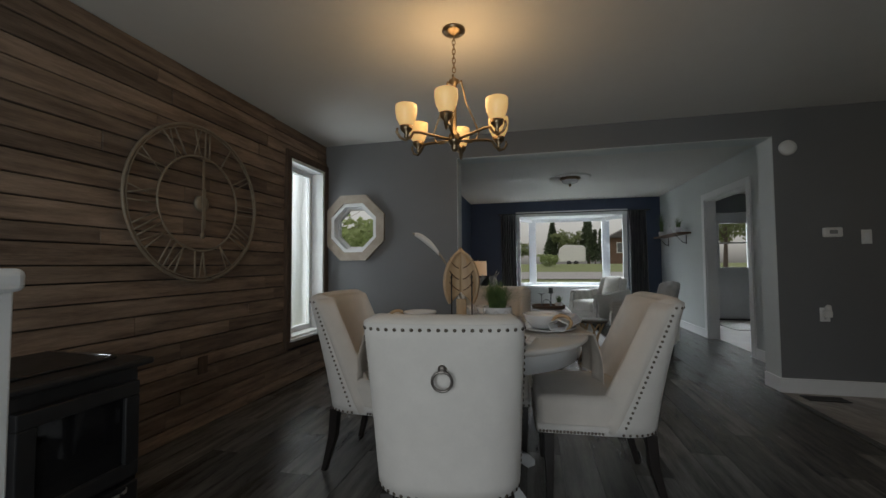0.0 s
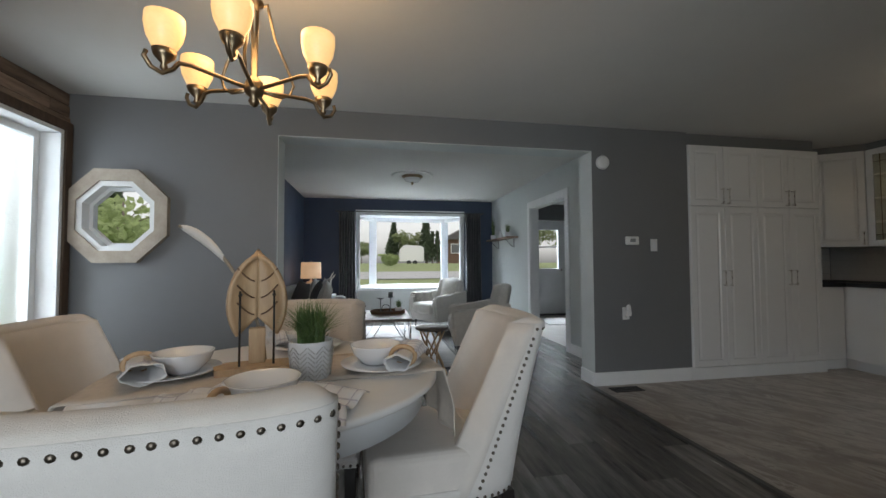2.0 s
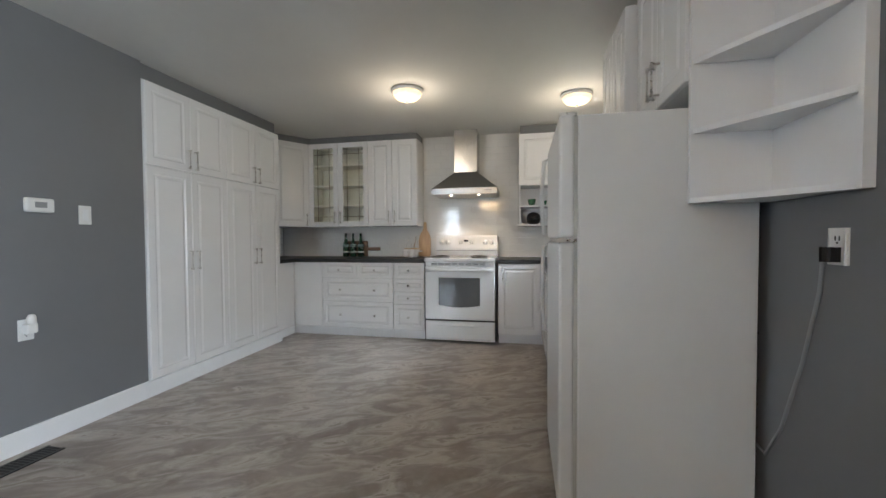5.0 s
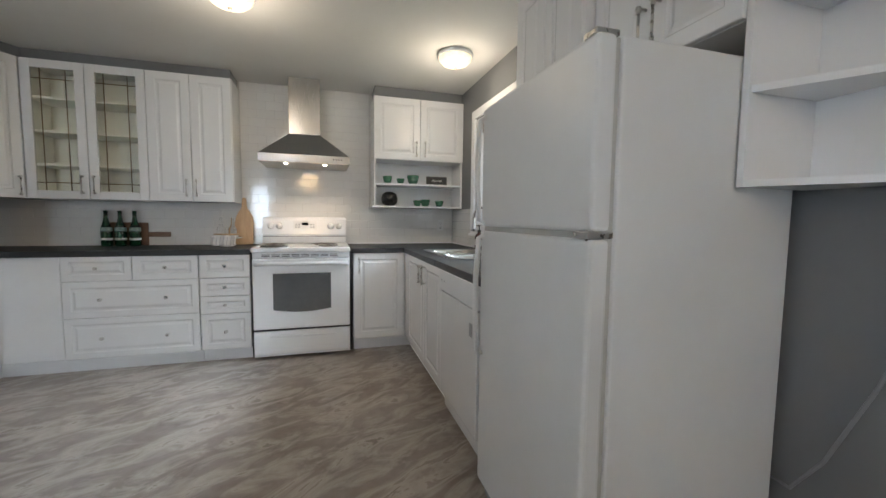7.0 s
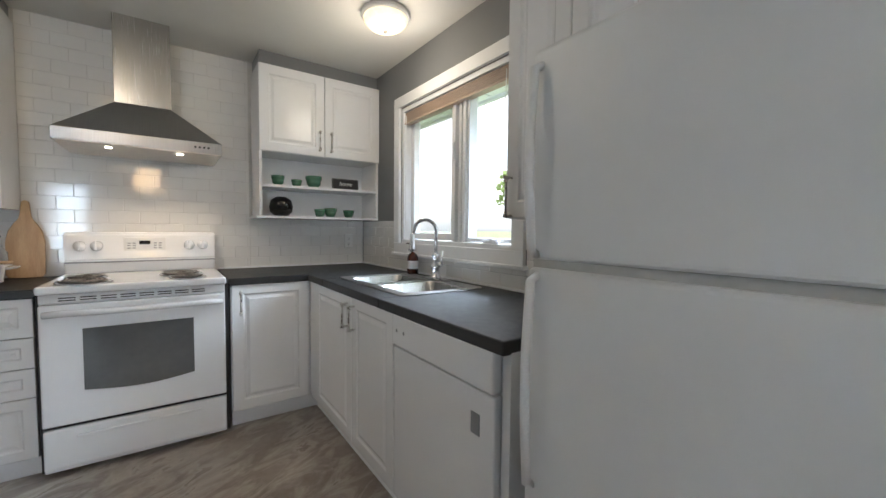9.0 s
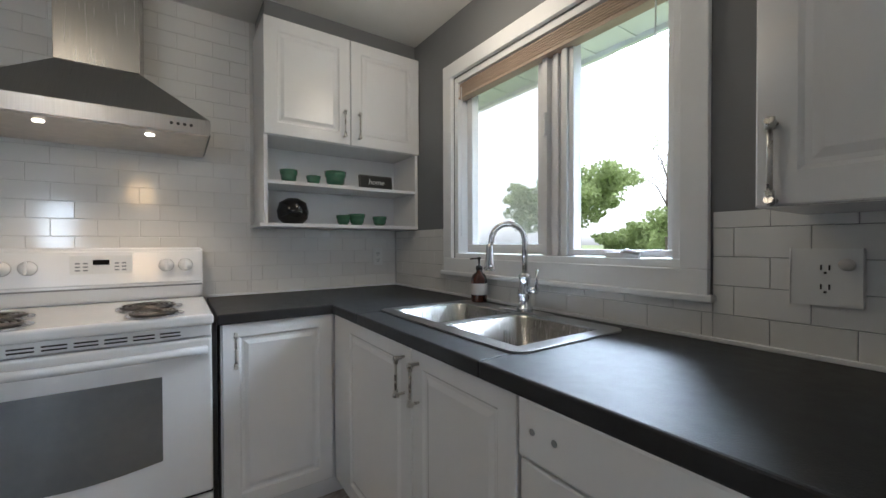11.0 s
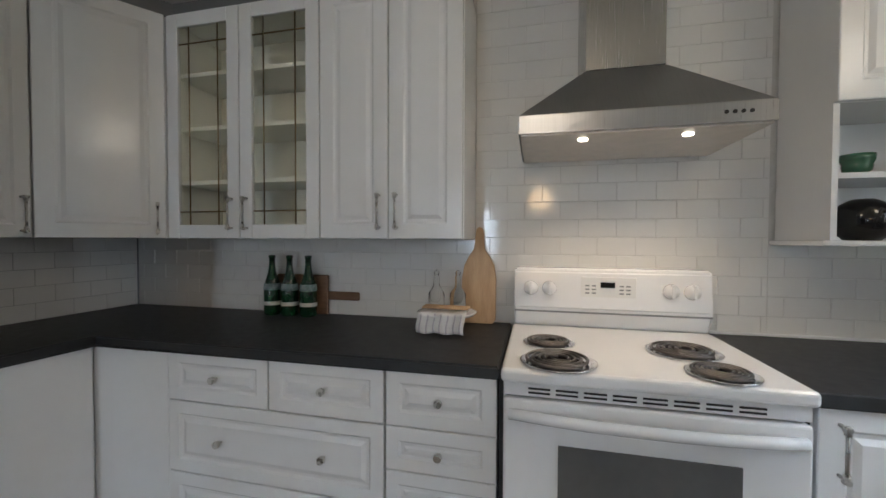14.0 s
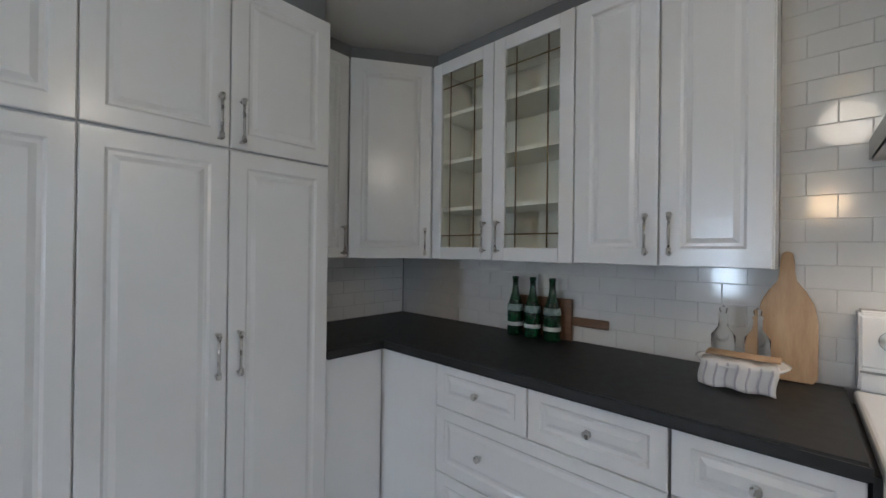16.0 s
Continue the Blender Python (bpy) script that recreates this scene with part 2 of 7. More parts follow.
M_FOL = leaf_mat("tree_foliage", (0.15, 0.19, 0.09), (0.29, 0.33, 0.17))
# spring green made paler than leaves are: bright outdoor haze is in the colour
M_SPRINGHAZE = leaf_mat("hazed_spring_foliage", (0.24, 0.31, 0.12), (0.40, 0.47, 0.24))
M_FOLD = leaf_mat("spruce_foliage", (0.07, 0.10, 0.06), (0.12, 0.16, 0.09))
M_SCREEN = screen_mat()
M_PEWTER = mat("dark_pewter", (0.20, 0.18, 0.165), 0.4, 1.0, var=0.15, scale=40)
M_COIL = mat("coil_element", (0.13, 0.12, 0.115), 0.36, 0.9, var=0.3, scale=30)
M_BARK = mat("bark", (0.15, 0.12, 0.10), 0.9, var=0.3, scale=10, bump=0.5)
M_SIDING = mat("brown_siding", (0.14, 0.085, 0.06), 0.8, var=0.15, scale=3, stretch=(1, 1, 8))
M_ROOF = mat("roof_shingle", (0.09, 0.085, 0.085), 0.9, var=0.2, scale=6)
M_WHITEV = mat("trailer_white", (0.72, 0.72, 0.72), 0.35, var=0.04)
M_BLIND = mat("tan_blind", (0.42, 0.32, 0.25), 0.6, var=0.15, scale=20, stretch=(0.3, 1, 8))


def stone_floor_mat():
    """Brown-grey sheet vinyl with pale, slanting veins like split slate."""
    m = mat("slate_sheet_vinyl", (0.17, 0.14, 0.118), 0.33, col2=(0.33, 0.29, 0.26), scale=3.0, bump=0.10, bscale=30)
    nt = m.node_tree
    b = nt.nodes["Principled BSDF"]
    old = b.inputs["Base Color"].links[0].from_socket
    tc = nt.nodes.new("ShaderNodeTexCoord")
    mp = nt.nodes.new("ShaderNodeMapping")
    mp.vector_type = 'TEXTURE'
    mp.inputs["Rotation"].default_value = (0, 0, radians(118))
    mp.inputs["Scale"].default_value = (1.25, 0.5, 1)
    nt.links.new(tc.outputs["Object"], mp.inputs["Vector"])
    nz = nt.nodes.new("ShaderNodeTexNoise")
    nz.inputs["Scale"].default_value, nz.inputs["Detail"].default_value = 4.2, 12
    nz.inputs["Roughness"].default_value = 0.62
    nz.inputs["Distortion"].default_value = 0.9
    nt.links.new(mp.outputs[0], nz.inputs["Vector"])
    rp = nt.nodes.new("ShaderNodeValToRGB")
    e = rp.color_ramp.elements
    e[0].position, e[0].color = 0.44, (0, 0, 0, 1)
    e[1].position, e[1].color = 0.60, (0.7, 0.7, 0.7, 1)
    k = e.new(0.63)
    k.color = (0.05, 0.05, 0.05, 1)
    k = e.new(0.85)
    k.color = (0.35, 0.35, 0.35, 1)
    nt.links.new(nz.outputs["Fac"], rp.inputs["Fac"])
    mx = nt.nodes.new("ShaderNodeMix")
    mx.data_type = 'RGBA'
    nt.links.new(rp.outputs["Color"], mx.inputs[0])
    nt.links.new(old, mx.inputs[6])
    mx.inputs[7].default_value = (0.50, 0.46, 0.42, 1)
    nt.links.new(mx.outputs[2], b.inputs["Base Color"])
    return m


M_SLATE = stone_floor_mat()


# ---- mesh tools ----
class Mesh:
    """Collects solids in world metres (or local ones) and turns them into one mesh object."""

    def __init__(self):
        self.bm = bmesh.new()

    def box(self, x0, y0, z0, x1, y1, z1, bev=0.0, seg=2, m=None):
        vs = bmesh.ops.create_cube(self.bm, size=1.0)["verts"]
        for v in vs:
            v.co = Vector((x0 + (v.co.x + 0.5) * (x1 - x0), y0 + (v.co.y + 0.5) * (y1 - y0), z0 + (v.co.z + 0.5) * (z1 - z0)))
        if m:
            for v in vs:
                v.co = m @ v.co
        if bev:
            es = list({e for v in vs for e in v.link_edges})
            bmesh.ops.bevel(self.bm, geom=es, offset=bev, segments=seg, affect='EDGES', profile=0.5)
        return self

    def prism(self, pts, z0, z1, m=None):
        """A flat outline pulled up from z0 to z1; m turns it elsewhere."""
        m = m or Matrix.Identity(4)
        lo = [self.bm.verts.new(m @ Vector((x, y, z0))) for x, y in pts]
        hi = [self.bm.verts.new(m @ Vector((x, y, z1))) for x, y in pts]
        n = len(pts)
        self.bm.faces.new(lo[::-1])
        self.bm.faces.new(hi)
        for i in range(n):
            self.bm.faces.new((lo[i], lo[(i + 1) % n], hi[(i + 1) % n], hi[i]))
        return self

    def lathe(self, prof, at=(0, 0, 0), seg=24, m=None):
        m = (m or Matrix.Identity(4))
        rings = []
        for r, z in prof:
            rings.append([self.bm.verts.new(m @ Vector((at[0] + r * math.cos(a), at[1] + r * math.sin(a), at[2] + z)))
                          for a in (2 * math.pi * k / seg for k in range(seg))])
        for a, b in zip(rings, rings[1:]):
            for k in range(seg):
                f = self.bm.faces.new((a[k], a[(k + 1) % seg], b[(k + 1) % seg], b[k]))
                f.smooth = True
        if prof[0][0] > 1e-4:
            self.bm.faces.new(rings[0][::-1])
        if prof[-1][0] > 1e-4:
            self.bm.faces.new(rings[-1])
        return self

    def tube(self, pts, r, seg=8, closed=False, taper=None):
        pts = [Vector(p) for p in pts]
        n = len(pts)
        rings = []
        ref = Vector((0.123, 0.456, 0.881))
        for i, p in enumerate(pts):
            a = pts[i - 1] if (i or closed) else p
            b = pts[(i + 1) % n] if (i < n - 1 or closed) else p
            d = (b - a).normalized()
            u = d.cross(ref).normalized()
            w = d.cross(u)
            rr = r if taper is None else r * (1 + (taper - 1) * i / (n - 1))
            rings.append([self.bm.verts.new(p + rr * (math.cos(t) * u + math.sin(t) * w)) for t in (2 * math.pi * k / seg for k in range(seg))])
        pairs = list(zip(rings, rings[1:])) + ([(rings[-1], rings[0])] if closed else [])
        for a, b in pairs:
            for k in range(seg):
                f = self.bm.faces.new((a[k], a[(k + 1) % seg], b[(k + 1) % seg], b[k]))
                f.smooth = True
        if not closed:
            self.bm.faces.new(rings[0][::-1])
            self.bm.faces.new(rings[-1])
        return self

    def sheet(self, fn, nu, nv, smooth=True):
        g = [[self.bm.verts.new(Vector(fn(i / nu, j / nv))) for j in range(nv + 1)] for i in range(nu + 1)]
        for i in range(nu):
            for j in range(nv):
                f = self.bm.faces.new((g[i][j], g[i + 1][j], g[i + 1][j + 1], g[i][j + 1]))
                f.smooth = smooth
        return self

    def panel(self, o, u, v, n, w, h, th=0.02, rail=0.06, flat=False):
        """A cabinet door with a raised panel: corner o, width along u, height along v, front towards n."""
        o, u, v, n = Vector(o), Vector(u), Vector(v), Vector(n)
        q = [o, o + u * w, o + u * w + v * h, o + v * h]
        e = 0.003
        rings = [[p for p in q], [p + n * (th - e) for p in q]]
        c = o + u * (w / 2) + v * (h / 2)

        def ring(inset, lift):
            return [c + u * sx * (w / 2 - inset) + v * sy * (h / 2 - inset) + n * lift for sx, sy in ((-1, -1), (1, -1), (1, 1), (-1, 1))]
        rings.append(ring(e, th))
        if not flat:
            rail = min(rail, 0.3 * min(w, h))
            rings += [ring(rail, th), ring(rail + 0.008, th - 0.007), ring(rail + 0.018, th - 0.007), ring(rail + 0.034, th - 0.001)]
        vs = [[self.bm.verts.new(p) for p in r] for r in rings]
        for a, b in zip(vs, vs[1:]):
            for k in range(4):
                self.bm.faces.new((a[k], a[(k + 1) % 4], b[(k + 1) % 4], b[k]))
        self.bm.faces.new(vs[-1])
        self.bm.faces.new(vs[0][::-1])
        return self

    def each(self, name, material, parent):
        """Like done(), but every separate piece becomes an object of its own."""
        self.bm.verts.index_update()
        left, out = set(self.bm.verts), []
        while left:
            todo, isle = [left.pop()], []
            while todo:
                v = todo.pop()
                isle.append(v)
                for e in v.link_edges:
                    w = e.other_vert(v)
                    if w in left:
                        left.remove(w)
                        todo.append(w)
            k, new_of = Mesh(), {}
            for v in isle:
                new_of[v] = k.bm.verts.new(v.co)
            for f in {f for v in isle for f in v.link_faces}:
                g = k.bm.faces.new([new_of[v] for v in f.verts])
                g.smooth = f.smooth
            out.append(k.done(name, material, parent))
        self.bm.free()
        return out

    def done(self, name, material, parent=None, at=None, thick=0.0, sub=0):
        """at: the world place of the object's origin. With a parent, its own place is taken."""
        bmesh.ops.recalc_face_normals(self.bm, faces=self.bm.faces)
        off = Vector(at) if at else Vector((0, 0, 0))
        if parent is not None:
            p, off = parent, Vector((0, 0, 0))
            while p is not None:
                off += p.location
                p = p.parent
        if off.length > 0:
            bmesh.ops.translate(self.bm, verts=self.bm.verts, vec=-off)
        me = bpy.data.meshes.new(name)
        self.bm.to_mesh(me)
        self.bm.free()
        me.materials.append(material)
        ob = new(name, me)
        if parent is not None:
            ob.parent = parent
        else:
            ob.location = off
        if thick:
            s = ob.modifiers.new("thickness", 'SOLIDIFY')
            s.thickness, s.offset = thick, 0
        if sub:
            s = ob.modifiers.new("smooth", 'SUBSURF')
            s.levels = s.render_levels = sub
        return ob


def thing(name, at, label, category, group=""):
    e = new(name)
    e.location = at
    e.empty_display_size = 0.1
    return tagged(e, label, category, group)


def struct(ob, label, category):
    return tagged(ob, label, category, kind="structure")


def bar_handle(parent, p, axis, n, length=0.13):
    """A nickel bow handle with collars: middle p on the face, along axis, standing off along n."""
    p, axis, n = Vector(p), Vector(axis), Vector(n)
    k = Mesh()
    a, b = p - axis * length / 2, p + axis * length / 2
    k.tube([a + n * 0.03, b + n * 0.03], 0.0048, 8)
    for q in (a, b):
        k.tube([q, q + n * 0.03], 0.005, 8)
        k.tube([q + n * 0.022 - axis * 0.004, q + n * 0.038 + axis * 0.0], 0.0075, 8)
    for q, s in ((a, 1), (b, -1)):
        k.tube([q + n * 0.03 - axis * s * 0.006, q + n * 0.03 + axis * s * 0.016], 0.0078, 8)
    return tagged(k.done("handle", M_NICKEL, parent), "brushed nickel bar handle")


def knob(parent, p, n):
    p, n = Vector(p), Vector(n)
    k = Mesh()
    k.tube([p, p + n * 0.018], 0.005, 8)
    k.tube([p + n * 0.016, p + n * 0.019, p + n * 0.026, p + n * 0.030], 0.013, 12)
    return tagged(k.done("knob", M_NICKEL, parent), "brushed nickel round knob")

# ---- structure ----
CEIL = 2.40
WX, EX, SY, NY, LY = -2.15, 5.585, 0.32, 3.80, 8.30      # wood wall, range wall, sink wall, grey wall, front wall
LW, LE = -1.25, 2.50                                       # living room's side walls
OX0, OX1, OZ = -0.686, 2.073, 2.168                        # wide opening


def wall(name, boxes, material, label):
    k = Mesh()
    for b in boxes:
        k.box(*b)
    return struct(k.done(name, material), label, "wall")


floor_sub = struct(Mesh().box(-2.4, -1.6, -0.10, 2.03, 8.45, -0.008).done("floor_base", M_GAP), "dark joints below the vinyl plank floor", "floor")
floor_kitchen = struct(Mesh().box(2.03, 0.17, -0.10, 5.75, 3.80, 0.0).box(3.09, 3.80, -0.10, 5.75, 4.6, 0.0).done("floor_kitchen", M_SLATE), "brown and grey slate-look sheet vinyl kitchen floor", "floor")
struct(Mesh().box(2.03, 3.80, -0.10, 2.62, 8.45, -0.008).done("floor_strip", M_GAP), "dark joints below the vinyl planks by the doorway", "floor")
struct(Mesh().box(2.62, 4.6, -0.10, 5.2, 8.45, 0.002).done("floor_entry", M_FOYER), "pale stone-look entry floor", "floor")
k = Mesh()
k.prism([(2.005, 0.003), (2.015, 0.011), (2.045, 0.011), (2.06, 0.003)], -1.55, 3.775, m=Matrix(((1, 0, 0, 0), (0, 0, 1, 0), (0, 1, 0, 0), (0, 0, 0, 1))))
struct(k.done("trim_floor_transition", mat("vinyl_transition", (0.05, 0.048, 0.046), 0.35, var=0.2)), "dark flat strip between plank and sheet floor", "trim")

struct(Mesh().box(-2.4, -1.75, CEIL, 1.2, 4.0, CEIL + 0.12).box(1.2, SY - 0.15, CEIL, 5.75, 4.0, CEIL + 0.12).box(2.9, 4.0, CEIL, 5.75, 4.6, CEIL + 0.12).done("ceiling_kitchen_dining", M_CEIL), "flat off-white painted ceiling", "ceiling")
struct(Mesh().box(-1.4, 4.02, CEIL, 2.62, 8.45, CEIL + 0.12).done("ceiling_living", M_CEIL), "flat off-white living room ceiling", "ceiling")
struct(Mesh().box(2.62, 4.6, CEIL, 5.2, 8.45, CEIL + 0.12).done("ceiling_entry", M_CEIL), "flat white entry ceiling", "ceiling")

# west wall behind the reclaimed boards, with the tall window's opening
TW = (3.12, 3.72, 0.40, 2.10)
wall("wall_west", [(-2.36, -1.6, -0.1, -2.18, TW[0], CEIL), (-2.36, TW[1], -0.1, -2.18, 4.0, CEIL), (-2.36, TW[0], -0.1, -2.18, TW[1], TW[2]),
                   (-2.36, TW[0], TW[3], -2.18, TW[1], CEIL)], M_GAP, "dark backing behind reclaimed wood boards")

# north grey wall with the octagon window's opening and the wide opening to the living room
OC, OR = (-1.815, 1.488), 0.30
k = Mesh()
k.box(-2.36, NY, -0.1, OC[0] - OR, 4.0, CEIL).box(OC[0] + OR, NY, -0.1, OX0, 4.0, CEIL)
k.box(OC[0] - OR, NY, -0.1, OC[0] + OR, 4.0, OC[1] - OR).box(OC[0] - OR, NY, OC[1] + OR, OC[0] + OR, 4.0, CEIL)
k.box(OX0, NY, OZ, OX1, 4.0, CEIL)
k.box(OX1, NY, -0.1, 3.09, 4.0, CEIL)
wall_n = struct(k.done("wall_north_grey", M_GREY), "blue-grey painted wall with a wide opening", "wall")
wall("wall_pantry_return", [(2.95, 4.0, -0.1, 3.09, 4.6, CEIL), (3.09, 4.37, -0.1, EX + 0.15, 4.6, CEIL)], M_GREY, "grey painted wall behind the pantry")
k = Mesh()
k.box(OX1 - 0.004, NY - 0.004, 0.10, OX1, 4.02, OZ).box(OX0, NY - 0.002, 0.0, OX0 + 0.004, 4.02, OZ).box(OX0, NY - 0.003, OZ - 0.006, OX1, 4.02, OZ)
struct(k.done("trim_opening_lining", M_PALE), "pale painted lining of the wide opening", "trim")

# living room
wall("wall_living_west", [(LW - 0.15, 4.0, -0.1, LW, LY + 0.15, CEIL)], M_BLUE, "deep blue painted living room wall")
BX0, BX1, BZ0, BZ1 = -0.28, 1.90, 0.63, 2.08
wall("wall_front", [(LW, LY, -0.1, BX0, LY + 0.15, CEIL), (BX1, LY, -0.1, LE + 0.12, LY + 0.15, CEIL),
                    (BX0, LY, BZ1, BX1, LY + 0.15, CEIL)], M_BLUE, "deep blue painted front wall around the bay window")
wall("wall_front_below_bay", [(BX0, LY, -0.1, BX1, LY + 0.15, BZ0)], M_PALE, "pale painted panel below the bay window")
DY0, DY1, DZ = 5.13, 6.27, 1.99
wall("wall_living_east", [(LE, 4.0, -0.1, LE + 0.12, DY0, CEIL), (LE, DY1, -0.1, LE + 0.12, LY, CEIL), (LE, DY0, DZ, LE + 0.12, DY1, CEIL)],
     M_PALE, "pale blue-white painted wall with a doorway")
wall("wall_living_south", [(LW, 4.002, -0.1, OX0 - 0.02, 4.02, CEIL), (OX1 + 0.02, 4.002, -0.1, LE, 4.02, CEIL), (OX0, 4.002, OZ, OX1, 4.02, CEIL)], M_PALE, "pale painted back of the dining wall")
k = Mesh()
for x in (LE - 0.018, LE + 0.12):
    k.box(x, DY0 - 0.09, 0, x + 0.018, DY0, DZ + 0.09, 0.003).box(x, DY1, 0, x + 0.018, DY1 + 0.09, DZ + 0.09, 0.003).box(x, DY0, DZ, x + 0.018, DY1, DZ + 0.09, 0.003)
k.box(LE - 0.002, DY0, 0, LE + 0.122, DY0 + 0.02, DZ).box(LE - 0.002, DY1 - 0.02, 0, LE + 0.122, DY1, DZ).box(LE - 0.002, DY0, DZ - 0.02, LE + 0.122, DY1, DZ)
struct(k.done("trim_doorway", M_TRIM), "white painted casing around the living room doorway", "trim")

# entry beyond the doorway
wall("wall_entry", [(5.05, 4.6, -0.1, 5.2, LY + 0.1, CEIL), (2.62, LY + 0.12, -0.1, 3.42, LY + 0.24, CEIL), (4.34, LY + 0.12, -0.1, 5.2, LY + 0.24, CEIL),
                    (3.42, LY + 0.12, 2.05, 4.34, LY + 0.24, CEIL), (2.62, 4.6, -0.1, 5.05, 4.72, CEIL)], M_GREY, "grey painted entry walls")
door = thing("entry_door", (3.88, LY + 0.14, 0), "white steel entry door with a half-height sash window, closed", "door")
k = Mesh()
gx0, gx1, gz0, gz1 = 3.55, 4.03, 1.00, 1.84
x0, x1 = 3.43, 4.33
k.box(x0, LY + 0.125, 0.03, gx0, LY + 0.175, 2.04).box(gx1, LY + 0.125, 0.03, x1, LY + 0.175, 2.04)
k.box(gx0, LY + 0.125, 0.03, gx1, LY + 0.175, gz0).box(gx0, LY + 0.125, gz1, gx1, LY + 0.175, 2.04)
k.done("leaf", M_TRIM, door)
k = Mesh()
for a in ((gx0 - 0.03, gz0 - 0.03, gx1 + 0.03, gz0), (gx0 - 0.03, gz1, gx1 + 0.03, gz1 + 0.03), (gx0 - 0.03, gz0, gx0, gz1), (gx1, gz0, gx1 + 0.03, gz1), (gx0, 1.45, gx1, 1.48)):
    k.box(a[0], LY + 0.105, a[1], a[2], LY + 0.125, a[3], 0.002)
k.done("frame", M_TRIM, door)
g = Mesh().box(gx0, LY + 0.148, gz0, gx1, LY + 0.152, gz1).done("pane", M_PANE, door)
g.visible_shadow = False
tagged(Mesh().lathe([(0.0, 0), (0.028, 0.004), (0.03, 0.02), (0.012, 0.03), (0.012, 0.045), (0.0, 0.046)], m=Matrix.Translation((4.09, LY + 0.125, 0.97)) @ pose(0, 0, 0, 90)).done("knob", M_NICKEL, door), "brass door knob")
tagged(Mesh().box(x0, LY + 0.03, 0.0, x1, LY + 0.17, 0.028).done("threshold", M_BLACK, door), "dark threshold")
mat_ob = tagged(Mesh().box(3.2, 7.1, 0.003, 4.3, 7.85, 0.014, 0.004).done("door_mat", M_RUG), "pale grey patterned mat on the entry floor", "mat")

# east wall behind the range, south wall with the sink window
wall_e = wall("wall_east", [(EX, SY - 0.15, -0.1, EX + 0.15, 4.37, CEIL)], M_GROUT, "range wall with grout behind white subway tile")
KW = (3.76, 4.90, 1.10, 2.06)
k = Mesh()
k.box(1.2, SY - 0.15, -0.1, KW[0], SY, CEIL).box(KW[1], SY - 0.15, -0.1, EX, SY, CEIL).box(KW[0], SY - 0.15, -0.1, KW[1], SY, KW[2]).box(KW[0], SY - 0.15, KW[3], KW[1], SY, CEIL)
wall_s = struct(k.done("wall_south", M_GREY), "blue-grey painted sink wall with a window", "wall")
wall("wall_back", [(1.05, -1.6, -0.1, 1.2, SY, CEIL), (-2.36, -1.75, -0.1, -1.5, -1.6, CEIL), (0.8, -1.75, -0.1, 1.2, -1.6, CEIL), (-1.5, -1.75, 2.05, 0.8, -1.6, CEIL), (-1.5, -1.75, -0.1, 0.8, -1.6, 0.1)], M_GREY, "grey painted walls closing the dining room")

# baseboards
k = Mesh()
def base(a, b, n, h=0.12):
    """A board along the wall from a to b that stands 14 mm proud along n."""
    (ax, ay), (bx, by), (nx, ny) = a, b, n
    k.box(min(ax, bx, ax + nx * 0.016, bx + nx * 0.016), min(ay, by, ay + ny * 0.016, by + ny * 0.016), 0,
          max(ax, bx, ax + nx * 0.016, bx + nx * 0.016), max(ay, by, ay + ny * 0.016, by + ny * 0.016), h, 0.003)
base((OX1 - 0.02, NY), (3.09, NY), (0, -1))
base((OX1, NY + 0.001), (OX1, 4.02), (-1, 0))
base((OX0, NY), (-2.14, NY), (0, -1))
base((LE, 4.04), (LE, DY0 - 0.09), (-1, 0))
base((LE, DY1 + 0.09), (LE, LY), (-1, 0))
base((LW, 4.02), (LW, LY), (1, 0))
base((LW, LY), (LE, LY), (0, -1))
base((1.2, SY), (2.30, SY), (0, 1))
struct(k.done("baseboard", M_TRIM), "white painted baseboards", "baseboard")


# ---- windows ----
def frame_ring(k, x0, x1, z0, z1, y0, y1, w, bev=0.003, sw=None):
    """A rectangular frame in the xz plane, w wide."""
    k.box(x0, y0, z0, x1, y1, z0 + w, bev).box(x0, y0, z1 - w, x1, y1, z1, bev)
    k.box(x0, y0, z0 + w, x0 + w, y1, z1 - w, bev).box(x1 - w, y0, z0 + w, x1, y1, z1 - w, bev)


win = thing("window_1", (4.33, SY, 1.03), "white two-sash kitchen window above the sink, sash open a little", "window")
tagged(win, kind="structure")
k = Mesh()
frame_ring(k, 3.685, 4.978, 1.03, 2.14, SY, SY + 0.022, 0.075)
k.box(3.67, SY, 1.015, 4.99, SY + 0.035, 1.035, 0.004)
k.done("casing", M_TRIM, win)
k = Mesh()
frame_ring(k, KW[0], KW[1], KW[2], KW[3], SY - 0.14, SY - 0.001, 0.03)
for a, b, y in ((4.195, 4.222, 0.028), (4.222, 4.245, 0.05), (4.245, 4.27, 0.036), (4.27, 4.295, 0.055), (4.295, 4.322, 0.03)):
    k.box(a, SY - 0.12, KW[2] + 0.03, b, SY - y, KW[3] - 0.03, 0.003)
k.done("frame", M_TRIM, win)
k = Mesh()
frame_ring(k, 4.325, 4.86, 1.135, 2.02, SY - 0.10, SY - 0.055, 0.042)
k.done("sash", M_TRIM, win)
k = Mesh()
frame_ring(k, 3.80, 4.195, 1.135, 2.02, SY - 0.085, SY - 0.04, 0.022)
k.done("sash", M_TRIM, win)
for a, b in ((4.36, 4.82), (3.82, 4.18)):
    g = Mesh().box(a, SY - 0.076, 1.15, b, SY - 0.072, 2.0).done("pane", M_PANE, win)
    g.visible_shadow = False
sc_ob = Mesh().box(4.345, SY - 0.115, 1.15, 4.845, SY - 0.114, 2.0).done("insect_screen", M_SCREEN, win)
